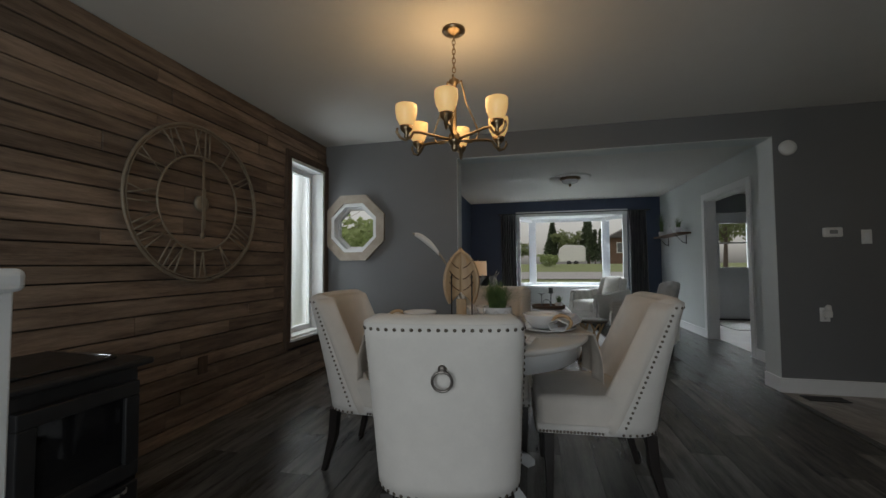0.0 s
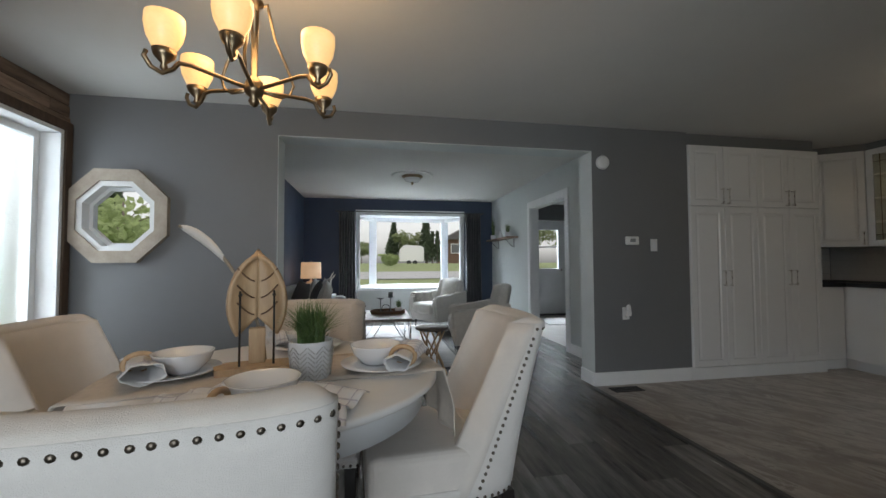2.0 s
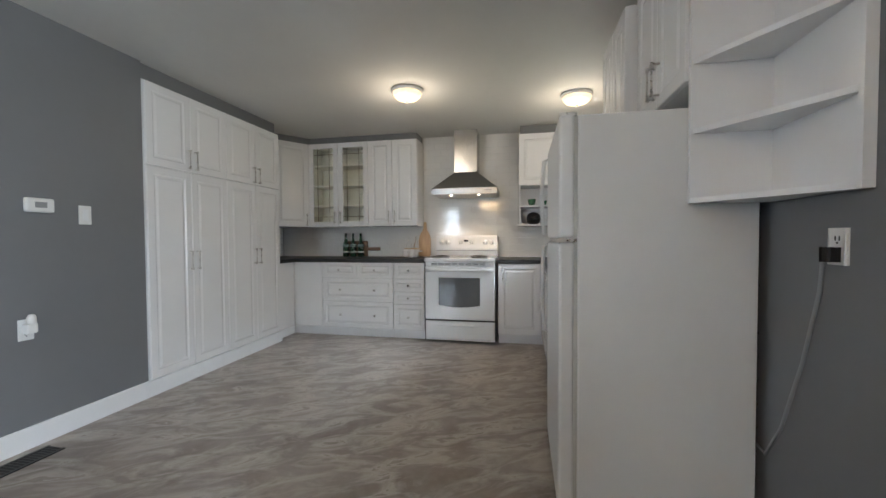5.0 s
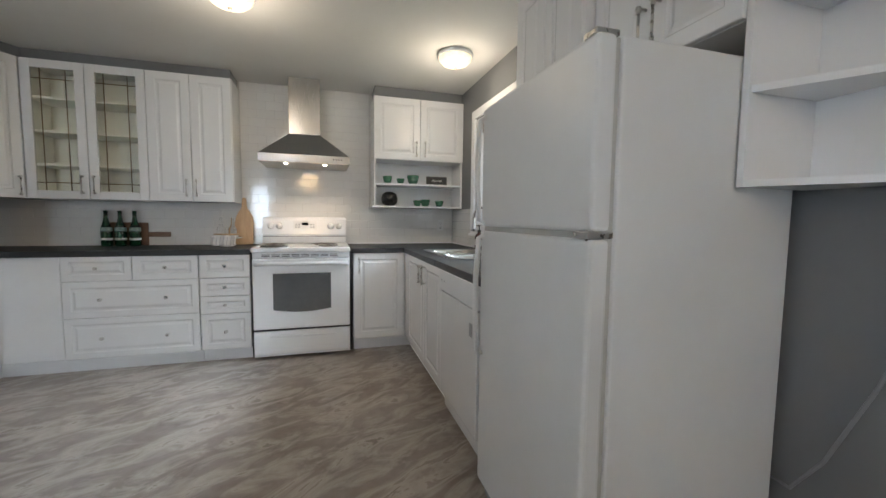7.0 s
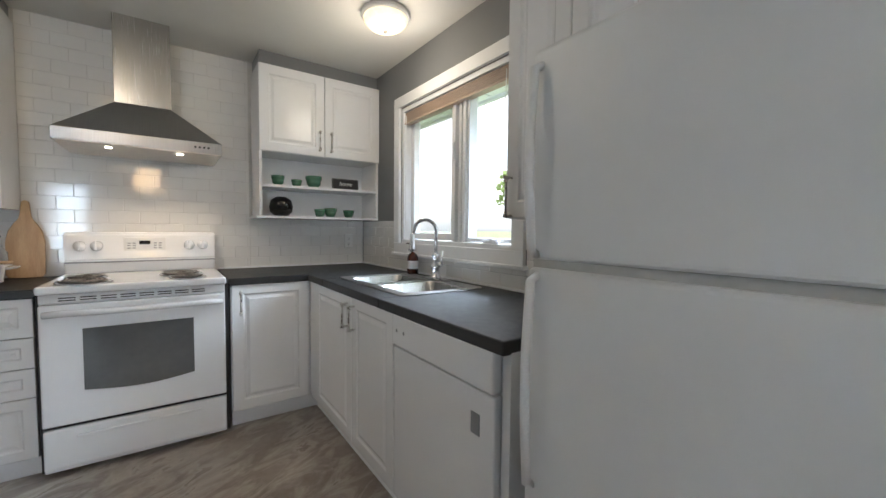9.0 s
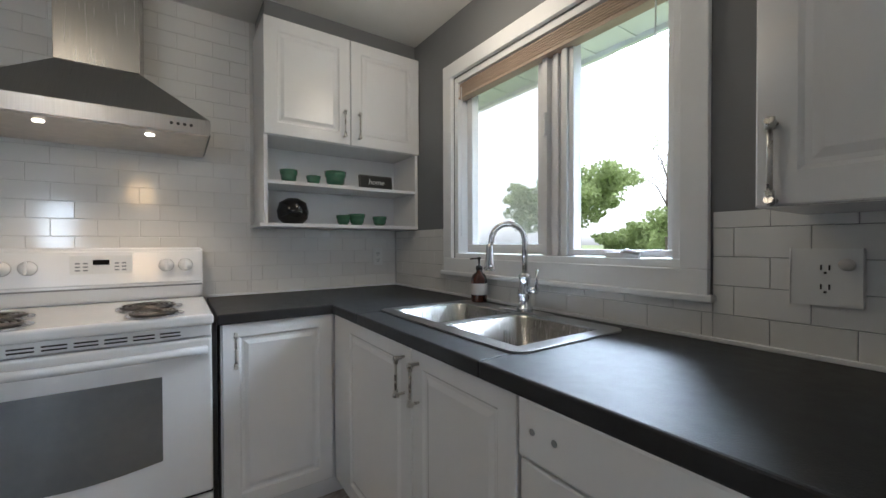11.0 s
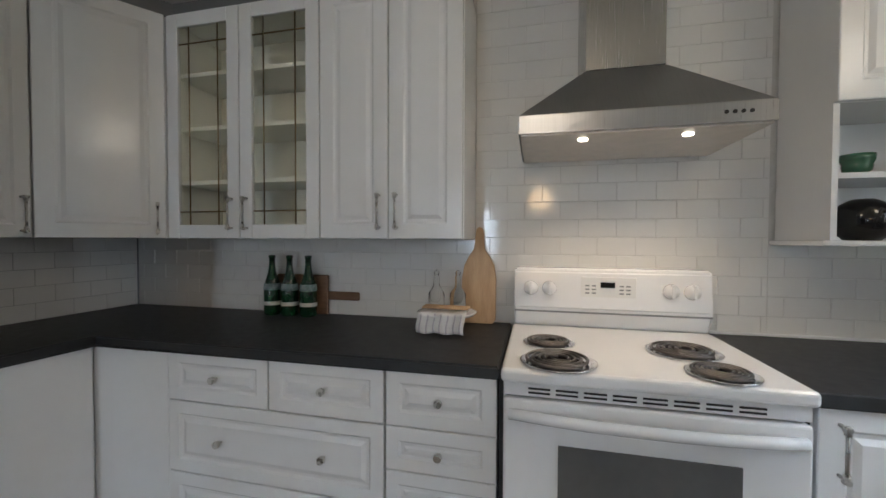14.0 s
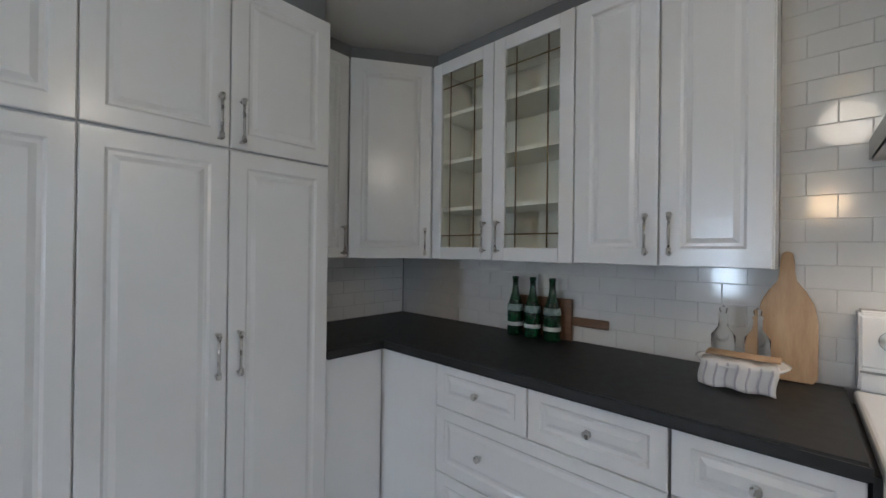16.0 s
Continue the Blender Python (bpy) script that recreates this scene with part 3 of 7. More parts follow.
tagged(sc_ob, "grey insect screen")
k = Mesh()
k.box(3.90, SY - 0.03, KW[2] + 0.03, 4.02, SY - 0.012, KW[2] + 0.05, 0.004).tube([(3.96, SY - 0.02, KW[2] + 0.05), (3.93, SY + 0.01, KW[2] + 0.055), (3.88, SY + 0.012, KW[2] + 0.045)], 0.007)
k.box(4.29, SY - 0.03, 1.62, 4.305, SY - 0.01, 1.72, 0.004)
k.done("crank", M_TRIM, win)
bl = thing("window_blind", (4.33, SY - 0.01, 1.98), "tan slatted blind drawn up to the head of the kitchen window", "blind")
k = Mesh()
for i in range(7):
    k.box(KW[0] + 0.035, SY - 0.05, 1.955 + i * 0.010, KW[1] - 0.035, SY - 0.008, 1.962 + i * 0.010, 0.001, 1)
k.done("slats", M_BLIND, bl)
Mesh().box(KW[0] + 0.03, SY - 0.055, 1.945, KW[1] - 0.03, SY - 0.004, 1.955, 0.002).done("bottom_rail", M_BLIND, bl)
Mesh().tube([(3.84, SY - 0.002, 2.0), (3.84, SY + 0.002, 1.80)], 0.0025, 5).tube([(4.84, SY - 0.002, 2.0), (4.84, SY + 0.002, 1.22)], 0.0025, 5).each("cord", M_TRIM, bl)

win = thing("window_2", (WX, 3.42, 0.40), "tall narrow white window with an obscure glass pane", "window")
tagged(win, kind="structure")
def ring_x(k, y0, y1, z0, z1, x0, x1, w, bev=0.003):
    k.box(x0, y0, z0, x1, y1, z0 + w, bev).box(x0, y0, z1 - w, x1, y1, z1, bev)
    k.box(x0, y0, z0 + w, x1, y0 + w, z1 - w, bev).box(x0, y1 - w, z0 + w, x1, y1, z1 - w, bev)
k = Mesh()
ring_x(k, TW[0], TW[1], TW[2], TW[3], -2.34, -2.13, 0.03)
ring_x(k, TW[0] + 0.03, TW[1] - 0.03, TW[2] + 0.03, TW[3] - 0.03, -2.33, -2.26, 0.05)
k.box(-2.2, TW[0] - 0.01, TW[2] - 0.012, -2.10, TW[1] + 0.01, TW[2] + 0.012, 0.003)
k.done("frame", M_TRIM, win)
g = Mesh().box(-2.298, TW[0] + 0.07, TW[2] + 0.07, -2.292, TW[1] - 0.07, TW[3] - 0.07).done("pane", M_FROST, win)
g.visible_shadow = False
k = Mesh()
ring_x(k, TW[0] - 0.065, TW[1] + 0.065, TW[2] - 0.07, TW[3] + 0.065, -2.175, -2.118, 0.063, 0.004)
struct(k.done("trim_tall_window", M_CASING), "dark reclaimed wood casing of the tall window", "trim")

# octagon window
win = thing("window_3", (OC[0], NY, OC[1]), "octagonal window in a whitewashed wood frame", "window")
tagged(win, kind="structure")
def octring(k, r0, r1, y0, y1):
    """An eight-sided ring between the flat-to-flat half widths r0 and r1."""
    f = 1 / math.cos(math.pi / 8)
    pts = lambda r, y: [k.bm.verts.new((OC[0] + r * f * math.cos(math.pi / 8 + i * math.pi / 4), y, OC[1] + r * f * math.sin(math.pi / 8 + i * math.pi / 4))) for i in range(8)]
    a, b, c, d = pts(r0, y0), pts(r1, y0), pts(r1, y1), pts(r0, y1)
    for i in range(8):
        j = (i + 1) % 8
        for p, q in ((a, b), (b, c), (c, d), (d, a)):
            k.bm.faces.new((p[i], p[j], q[j], q[i]))
k = Mesh(); octring(k, 0.262, 0.350, NY - 0.045, NY)
k.done("frame", M_OCT, win)
k = Mesh(); octring(k, 0.225, 0.262, NY - 0.03, NY + 0.14); octring(k, 0.20, 0.23, NY + 0.05, NY + 0.09)
k.done("lining", M_TRIM, win)
k = Mesh(); octring(k, 0.264, 0.44, NY + 0.0015, NY + 0.03)
k.done("wall_filler", M_GREY, win)
f8 = 0.215 / math.cos(math.pi / 8)
g = Mesh().prism([(f8 * math.cos(math.pi / 8 + i * math.pi / 4), f8 * math.sin(math.pi / 8 + i * math.pi / 4)) for i in range(8)], -0.002, 0.002,
                 m=Matrix.Translation((OC[0], NY + 0.07, OC[1])) @ pose(0, 0, 0, 90)).done("pane", M_PANE, win)
g.visible_shadow = False

# bay window
win = thing("window_4", (0.81, LY, BZ0), "white three-part bay window with a deep sill", "window")
tagged(win, kind="structure")
BD, MX0, MX1 = 8.78, 0.05, 1.57
k = Mesh()
plan = [(BX0, LY - 0.03), (BX1, LY - 0.03), (BX1 + 0.02, LY + 0.15), (MX1 + 0.06, BD + 0.05), (MX0 - 0.06, BD + 0.05), (BX0 - 0.02, LY + 0.15)]
k.prism(plan, BZ0 - 0.04, BZ0).done("sill", M_TRIM, win)
Mesh().prism(plan, BZ1 - 0.004, BZ1 + 0.10).done("head", M_TRIM, win)
k = Mesh()
def rail(a, b, z0, z1, t=0.05):
    d = Vector((b[0] - a[0], b[1] - a[1], 0))
    L = d.length
    k.box(0, -t / 2, z0, L, t / 2, z1, 0.003, m=Matrix.Translation((a[0], a[1], 0)) @ Matrix.Rotation(math.atan2(d.y, d.x), 4, 'Z'))
pl = [(BX0 + 0.03, LY + 0.06), (MX0, BD), (MX1, BD), (BX1 - 0.03, LY + 0.06)]
for a, b in zip(pl, pl[1:]):
    rail(a, b, BZ0, BZ0 + 0.06)
    rail(a, b, BZ1 - 0.08, BZ1)
for p, w in zip(pl, (0.05, 0.075, 0.075, 0.05)):
    k.box(p[0] - w, p[1] - 0.035, BZ0, p[0] + w, p[1] + 0.035, BZ1, 0.004)
k.done("frame", M_TRIM, win)
for a, b in zip(pl, pl[1:]):
    d = Vector((b[0] - a[0], b[1] - a[1], 0))
    g = Mesh().box(0.03, -0.002, BZ0 + 0.05, d.length - 0.03, 0.002, BZ1 - 0.06, m=Matrix.Translation((a[0], a[1], 0)) @ Matrix.Rotation(math.atan2(d.y, d.x), 4, 'Z')).done("pane", M_PANE, win)
    g.visible_shadow = False

# ---- kitchen: base cabinets and counters ----
FX = 4.975          # front plane of the range wall's cabinets
FY = 0.945          # front plane of the sink wall's cabinets
CT = 0.906
Z, X, Y = (0, 0, 1), (1, 0, 0), (0, 1, 0)

pantry = thing("pantry_cabinet", (3.87, 4.08, 0), "tall white gloss pantry cupboard with raised-panel doors, closed", "cabinet")
Mesh().box(3.095, NY + 0.004, 0, 4.642, 4.366, 2.28).done("body", M_CAB, pantry)
Mesh().box(3.06, NY - 0.018, 0, 4.66, NY + 0.002, 0.115, 0.003).done("plinth", M_TRIM, pantry)
for i in range(4):
    x = 3.10 + i * 0.385
    for z0, z1, hz in ((0.122, 1.672, 0.97), (1.68, 2.276, 1.775)):
        d = Mesh().panel((x + 0.002, NY + 0.002, z0), X, Z, (0, -1, 0), 0.381, z1 - z0, 0.02, 0.055).done("door", M_CAB, pantry)
        hx = x + 0.385 - 0.035 if i % 2 == 0 else x + 0.035
        bar_handle(d, (hx, NY - 0.018, hz), Z, (0, -1, 0), 0.14)
struct(Mesh().box(3.095, NY + 0.03, 2.281, 4.64, 4.36, CEIL).done("trim_soffit_pantry", M_GREY), "grey painted filler above the pantry", "trim")

corner = thing("corner_base_cabinet", (4.95, 4.0, 0), "white corner base cupboard beside the pantry", "cabinet")
Mesh().box(4.645, NY + 0.035, 0.1, EX - 0.004, 4.366, 0.874).done("body", M_CAB, corner)
Mesh().box(4.645, NY + 0.06, 0.0, 5.05, 4.3, 0.1).box(FX + 0.055, 3.454, 0.0, FX + 0.07, NY + 0.06, 0.1).done("plinth", M_TRIM, corner)
Mesh().panel((4.647, NY + 0.034, 0.11), X, Z, (0, -1, 0), FX - 4.647 - 0.022, 0.76, 0.02, flat=True).done("panel", M_CAB, corner)
Mesh().panel((FX + 0.01, 3.83, 0.11), (0, -1, 0), Z, (-1, 0, 0), 0.372, 0.76, 0.02, flat=True).done("panel", M_CAB, corner)


def drawers(name, y0, y1, rows, label):
    """A drawer unit on the range wall; each row: z0, z1 and the number of fronts side by side and of knobs on each."""
    c = thing(name, (5.27, (y0 + y1) / 2, 0), label, "cabinet", "range wall cupboards")
    Mesh().box(FX + 0.004, y0 + 0.002, 0.1, EX - 0.004, y1 - 0.002, 0.874).done("body", M_CAB, c)
    Mesh().box(FX + 0.055, y0, 0.0, FX + 0.07, y1, 0.1).done("plinth", M_TRIM, c)
    for z0, z1, n, kn in rows:
        w = (y1 - y0) / n
        for i in range(n):
            ya = y1 - i * w
            d = Mesh().panel((FX + 0.003, ya - 0.002, z0), (0, -1, 0), Z, (-1, 0, 0), w - 0.004, z1 - z0, 0.02, 0.045).done("drawer", M_CAB, c)
            for q in range(kn):
                knob(d, (FX - 0.015, ya - w * (q + 0.5 if kn == 1 else (0.27, 0.75)[q]), (z0 + z1) / 2), (-1, 0, 0))
    return c


drawers("wide_drawer_unit", 2.588, 3.454, [(0.685, 0.872, 2, 1), (0.415, 0.681, 1, 2), (0.11, 0.411, 1, 2)], "white wide drawer unit with raised fronts and round knobs")
drawers("narrow_drawer_unit", 2.222, 2.584, [(0.685, 0.872, 1, 1), (0.54, 0.681, 1, 1), (0.40, 0.536, 1, 1), (0.11, 0.396, 1, 1)], "white narrow unit of four drawers with round knobs")

bc = thing("base_cabinet", (5.27, 1.2, 0), "white base cupboard with one raised-panel door", "cabinet", "range wall cupboards")
Mesh().box(FX + 0.004, SY + 0.01, 0.1, EX - 0.004, 1.415, 0.874).done("body", M_CAB, bc)
Mesh().box(FX + 0.05, FY - 0.05, 0.0, FX + 0.065, 1.41, 0.1).done("plinth", M_TRIM, bc)
d = Mesh().panel((FX + 0.003, 1.41, 0.11), (0, -1, 0), Z, (-1, 0, 0), 0.44, 0.76).done("door", M_CAB, bc)
bar_handle(d, (FX - 0.015, 1.365, 0.76), Z, (-1, 0, 0), 0.13)

sc = thing("sink_cabinet", (4.3, 0.65, 0), "white sink base cupboard with two doors", "cabinet")
Mesh().box(3.795, SY + 0.005, 0.1, FX, FY - 0.004, 0.70).done("body", M_CAB, sc)
Mesh().box(3.0, FY - 0.06, 0.0, FX + 0.04, FY - 0.045, 0.1).done("plinth", M_TRIM, sc)
Mesh().panel((FX - 0.02, FY - 0.003, 0.11), (-1, 0, 0), Z, Y, 0.135, 0.76, 0.02, flat=True).done("panel", M_CAB, sc)
for x0, x1, hx in ((4.252, 4.83, 4.295), (3.80, 4.246, 4.205)):
    d = Mesh().panel((x1, FY - 0.003, 0.11), (-1, 0, 0), Z, Y, x1 - x0, 0.76).done("door", M_CAB, sc)
    bar_handle(d, (hx, FY + 0.017, 0.765), Z, Y, 0.115)

dw = thing("dishwasher", (3.49, 0.65, 0), "white built-in dishwasher with a control strip", "dishwasher")
Mesh().box(3.185, SY + 0.03, 0.02, 3.79, FY - 0.01, 0.872).done("body", M_APPL, dw)
Mesh().box(3.19, FY - 0.01, 0.12, 3.786, FY + 0.022, 0.735, 0.006).done("door", M_APPL, dw)
Mesh().box(3.19, FY - 0.01, 0.742, 3.786, FY + 0.030, 0.868, 0.008).done("control_strip", M_APPL, dw)
k = Mesh()
for x in (3.745, 3.69):
    k.lathe([(0.007, 0), (0.007, 0.002), (0.005, 0.003), (0, 0.003)], m=Matrix.Translation((x, FY + 0.029, 0.805)) @ pose(0, 0, 0, -90), seg=12)
k.each("button", M_GREYPL, dw)
Mesh().box(3.25, FY + 0.022, 0.60, 3.29, FY + 0.024, 0.665).done("sticker", M_GREYPL, dw)
end = thing("dishwasher_gable", (3.16, 0.65, 0), "white gloss end panel beside the dishwasher", "panel")
Mesh().box(3.15, SY + 0.005, 0.0, 3.18, FY + 0.0, 0.872).done("board", M_CAB, end)


def counter(name, pts, label):
    k = Mesh()
    k.prism(pts, CT - 0.042, CT)
    es = [e for e in k.bm.edges if abs(e.verts[0].co.z - e.verts[1].co.z) < 1e-5]
    bmesh.ops.bevel(k.bm, geom=es, offset=0.007, segments=3, affect='EDGES')
    return tagged(k.done(name, M_COUNTER), label, "countertop")


CX, CY = FX - 0.028, FY + 0.030
counter("countertop", [(4.647, 4.366), (4.647, NY - 0.012), (CX, NY - 0.012), (CX, 2.216), (EX - 0.002, 2.216), (EX - 0.002, 4.366)], "black laminate countertop with a rounded edge")
# the sink-side counter is cut out round the basins
SX0, SX1, SY0, SY1 = 3.91, 4.66, 0.43, 0.85
k = Mesh()
zc = CT - 0.042
k.box(3.15, SY + 0.002, zc, SX0, CY, CT, 0.005).box(SX0, SY1, zc, SX1, CY, CT, 0.005).box(SX0, SY + 0.002, zc, SX1, SY0, CT, 0.005)
k.box(SX1, SY + 0.002, zc, EX - 0.002, CY, CT, 0.005).box(CX, CY - 0.012, zc, EX - 0.002, 1.425, CT, 0.005)
tagged(k.done("countertop", M_COUNTER), "black laminate L-shaped countertop around the sink", "countertop")
k = Mesh()
k.box(EX - 0.012, SY + 0.02, CT, EX - 0.001, 1.42, CT + 0.012, 0.002).box(3.2, SY + 0.001, CT, EX - 0.012, SY + 0.012, CT + 0.012, 0.002)
struct(k.done("trim_counter_caulk", M_TRIM), "white caulk strip along the countertop", "trim")

# sink
sink = thing("kitchen_sink", (4.27, 0.645, CT), "stainless steel double-bowl drop-in sink", "sink")
def basin(k, x0, x1, y0, y1, depth):
    zt = CT + 0.004
    def ring(ins, z, r):
        pts = []
        for cx, cy, a0 in ((x1 - ins - r, y1 - ins - r, 0), (x0 + ins + r, y1 - ins - r, 90), (x0 + ins + r, y0 + ins + r, 180), (x1 - ins - r, y0 + ins + r, 270)):
            for q in range(5):
                a = radians(a0 + q * 22.5)
                pts.append(k.bm.verts.new((cx + r * math.cos(a), cy + r * math.sin(a), z)))
        return pts
    rings = [ring(-0.004, zt, 0.065), ring(0.006, zt - 0.006, 0.06), ring(0.016, zt - depth * 0.85, 0.055), ring(0.035, zt - depth * 0.97, 0.05), ring(0.07, zt - depth, 0.03)]
    for a, b in zip(rings, rings[1:]):
        for i in range(20):
            f = k.bm.faces.new((a[i], a[(i + 1) % 20], b[(i + 1) % 20], b[i]))
            f.smooth = True
    k.bm.faces.new(rings[-1])
k = Mesh()
basin(k, 3.935, 4.268, 0.475, 0.825, 0.17)
basin(k, 4.300, 4.635, 0.475, 0.825, 0.17)
k.done("basin", M_STEELV, sink)
k = Mesh()
zt = CT + 0.001
for b in ((SX0 - 0.025, 0.477, 3.937, 0.823), (4.266, 0.477, 4.302, 0.823), (4.633, 0.477, SX1 + 0.025, 0.823)):
    k.box(b[0], b[1], zt, b[2], b[3], zt + 0.005, 0.0015, 1)
for ya, yb in ((0.477, SY0 - 0.035), (0.823, SY1 + 0.022)):
    r = 0.046 * (1 if yb > ya else -1)
    pts = [(SX0 - 0.025, ya), (SX1 + 0.025, ya)]
    for cx, a0 in ((SX1 + 0.025 - abs(r), 0), (SX0 - 0.025 + abs(r), 90)):
        pts += [(cx + abs(r) * math.cos(radians(a0 + q * 15)), yb - r + r * math.sin(radians(a0 + q * 15))) for q in range(7)]
    k.prism(pts if yb > ya else pts[::-1], zt, zt + 0.005)
k.done("rim", M_STEEL, sink)
k = Mesh()
for x in (4.10, 4.467):
    k.lathe([(0.0, 0.006), (0.03, 0.006), (0.042, 0.003), (0.044, 0.0), (0.0, 0.0)], (x, 0.655, CT - 0.165))
k.each("drain", M_CHROME, sink)
fau = thing("kitchen_faucet", (4.25, 0.425, CT + 0.006), "chrome gooseneck kitchen faucet with a side lever", "faucet")
fx, fy, fz = 4.29, 0.425, CT + 0.006
k = Mesh()
k.box(fx - 0.12, fy - 0.028, fz, fx + 0.12, fy + 0.028, fz + 0.006, 0.003)
k.lathe([(0.032, 0), (0.032, 0.012), (0.024, 0.02), (0.024, 0.05), (0.028, 0.06), (0.028, 0.075), (0.021, 0.09), (0.021, 0.12), (0.025, 0.128), (0.025, 0.138), (0.014, 0.15), (0.0, 0.151)], (fx, fy, fz + 0.005))
k.done("base", M_CHROME, fau)
dirx, diry = 0.55, 0.83
arc = [(fx, fy, fz + 0.14), (fx, fy, fz + 0.26)]
for a in range(0, 181, 15):
    r = 0.066
    arc.append((fx + dirx * (r - r * math.cos(radians(a))), fy + diry * (r - r * math.cos(radians(a))), fz + 0.28 + r * math.sin(radians(a))))
arc.append((arc[-1][0] + 0.004, arc[-1][1] + 0.006, fz + 0.25))
Mesh().tube(arc, 0.0115, 12).done("neck", M_CHROME, fau)
ex, ey = arc[-1][0], arc[-1][1]
Mesh().lathe([(0.012, 0.1), (0.014, 0.09), (0.016, 0.05), (0.022, 0.02), (0.023, 0.0), (0.018, -0.004), (0, -0.004)], (ex, ey, fz + 0.165)).done("spray_head", M_CHROME, fau)
k = Mesh()
k.tube([(fx - 0.02, fy, fz + 0.085), (fx - 0.06, fy, fz + 0.09)], 0.014, 12).tube([(fx - 0.058, fy, fz + 0.09), (fx - 0.064, fy, fz + 0.17)], 0.006, 8, taper=0.8)
k.done("lever", M_CHROME, fau)
soap = thing("soap_bottle", (4.60, 0.40, CT + 0.0065), "amber glass soap bottle with a white label and black pump", "bottle")
sx, sy, sz = 4.60, 0.40, CT + 0.0065
Mesh().lathe([(0.0, 0), (0.034, 0.0), (0.037, 0.005), (0.037, 0.105), (0.030, 0.125), (0.014, 0.137), (0.014, 0.15), (0.0, 0.15)], (sx, sy, sz)).done("bottle", mat("amber_dark", (0.055, 0.014, 0.008), 0.08, var=0.2, coat=0.5), soap)
Mesh().lathe([(0.0375, 0.035), (0.038, 0.036), (0.038, 0.085), (0.0375, 0.086)], (sx, sy, sz)).done("label", M_LABEL, soap)
Mesh().lathe([(0.016, 0.148), (0.016, 0.165), (0.005, 0.168), (0.005, 0.195), (0.011, 0.197), (0.011, 0.205), (0, 0.206)], (sx, sy, sz), 16).tube([(sx, sy, sz + 0.2), (sx + 0.03, sy + 0.03, sz + 0.198)], 0.004).done("pump", M_BLACK, soap)

# ---- kitchen: range and hood ----
RY0, RY1 = 1.445, 2.203
rg = thing("electric_range", (5.25, 1.824, 0), "white freestanding electric coil range with an oven window", "range")
Mesh().box(4.945, RY0, 0.02, 5.50, RY1, 0.895, 0.004).done("body", M_APPL, rg)
# dark filler strips beside the range, added in place of the gaps' shade
Mesh().box(4.96, RY1, 0.02, 5.5, RY1 + 0.013, 0.88).box(4.96, RY0 - 0.018, 0.02, 5.5, RY0, 0.88).each("side_gap_shade", M_GAP, rg)
Mesh().box(4.890, RY0 - 0.004, 0.882, 5.51, RY1 + 0.004, 0.922, 0.012, 3).done("cooktop", M_APPL, rg)
k = Mesh()
k.prism([(5.50, 0.92), (5.47, 0.99), (5.462, 1.0), (5.478, 1.155), (5.49, 1.168), (5.57, 1.168), (5.57, 0.92)], RY0 + 0.004, RY1 - 0.004, m=Matrix(((1, 0, 0, 0), (0, 0, 1, 0), (0, 1, 0, 0), (0, 0, 0, 1))))
bmesh.ops.bevel(k.bm, geom=list(k.bm.edges), offset=0.007, segments=2, affect='EDGES')
k.done("backguard", M_APPL, rg)
tagged(Mesh().box(5.462, RY0 + 0.006, 0.985, 5.468, RY1 - 0.006, 0.992).done("trim_line", M_GREYPL, rg), "grey line across the backguard")
k = Mesh()
for y in (2.13, 2.055, 1.595, 1.52):
    m = Matrix.Translation((5.470, y, 1.085)) @ pose(0, 0, 0, 0, -90 + 5, 0)
    k.lathe([(0.030, 0.0), (0.028, 0.012), (0.022, 0.016), (0.021, 0.03), (0.0, 0.031)], m=m, seg=20)
    k.box(-0.026, -0.005, 0.012, 0.026, 0.005, 0.036, 0.002, m=m)
    k.done("control_knob", M_APPL, rg)
    k = Mesh()
k.bm.free()
Mesh().box(5.4675, 1.72, 1.05, 5.4725, 1.93, 1.135, 0.001).done("control_panel", M_PLASTIC, rg)
Mesh().box(5.4655, 1.80, 1.093, 5.4685, 1.855, 1.115).done("clock_display", M_BLACKGL, rg)
k = Mesh()
for y in (1.75, 1.775, 1.88, 1.905):
    for z in (1.07, 1.085, 1.10):
        k.box(5.4665, y - 0.008, z - 0.003, 5.4685, y + 0.008, z + 0.003)
k.each("button", M_GREYPL, rg)
for (bx, by, br) in ((5.195, 2.065, 0.076), (4.985, 2.045, 0.098), (5.185, 1.645, 0.098), (4.975, 1.62, 0.076)):
    k = Mesh()
    k.lathe([(br + 0.011, 0.0), (br + 0.013, 0.004), (br + 0.009, 0.006), (br + 0.004, 0.001), (0.02, -0.012), (0.0, -0.012)], (bx, by, 0.924), 32)
    tagged(k.done("drip_pan", M_CHROME, rg), "chrome drip pan")
    turns, pts = 4.6, []
    for i in range(120):
        a = i / 119
        r = 0.018 + (br - 0.018) * a
        t = a * turns * 2 * math.pi
        pts.append((bx + r * math.cos(t), by + r * math.sin(t), 0.934))
    tagged(Mesh().tube(pts, 0.0052, 6).done("coil", M_COIL, rg), "black heating coil")
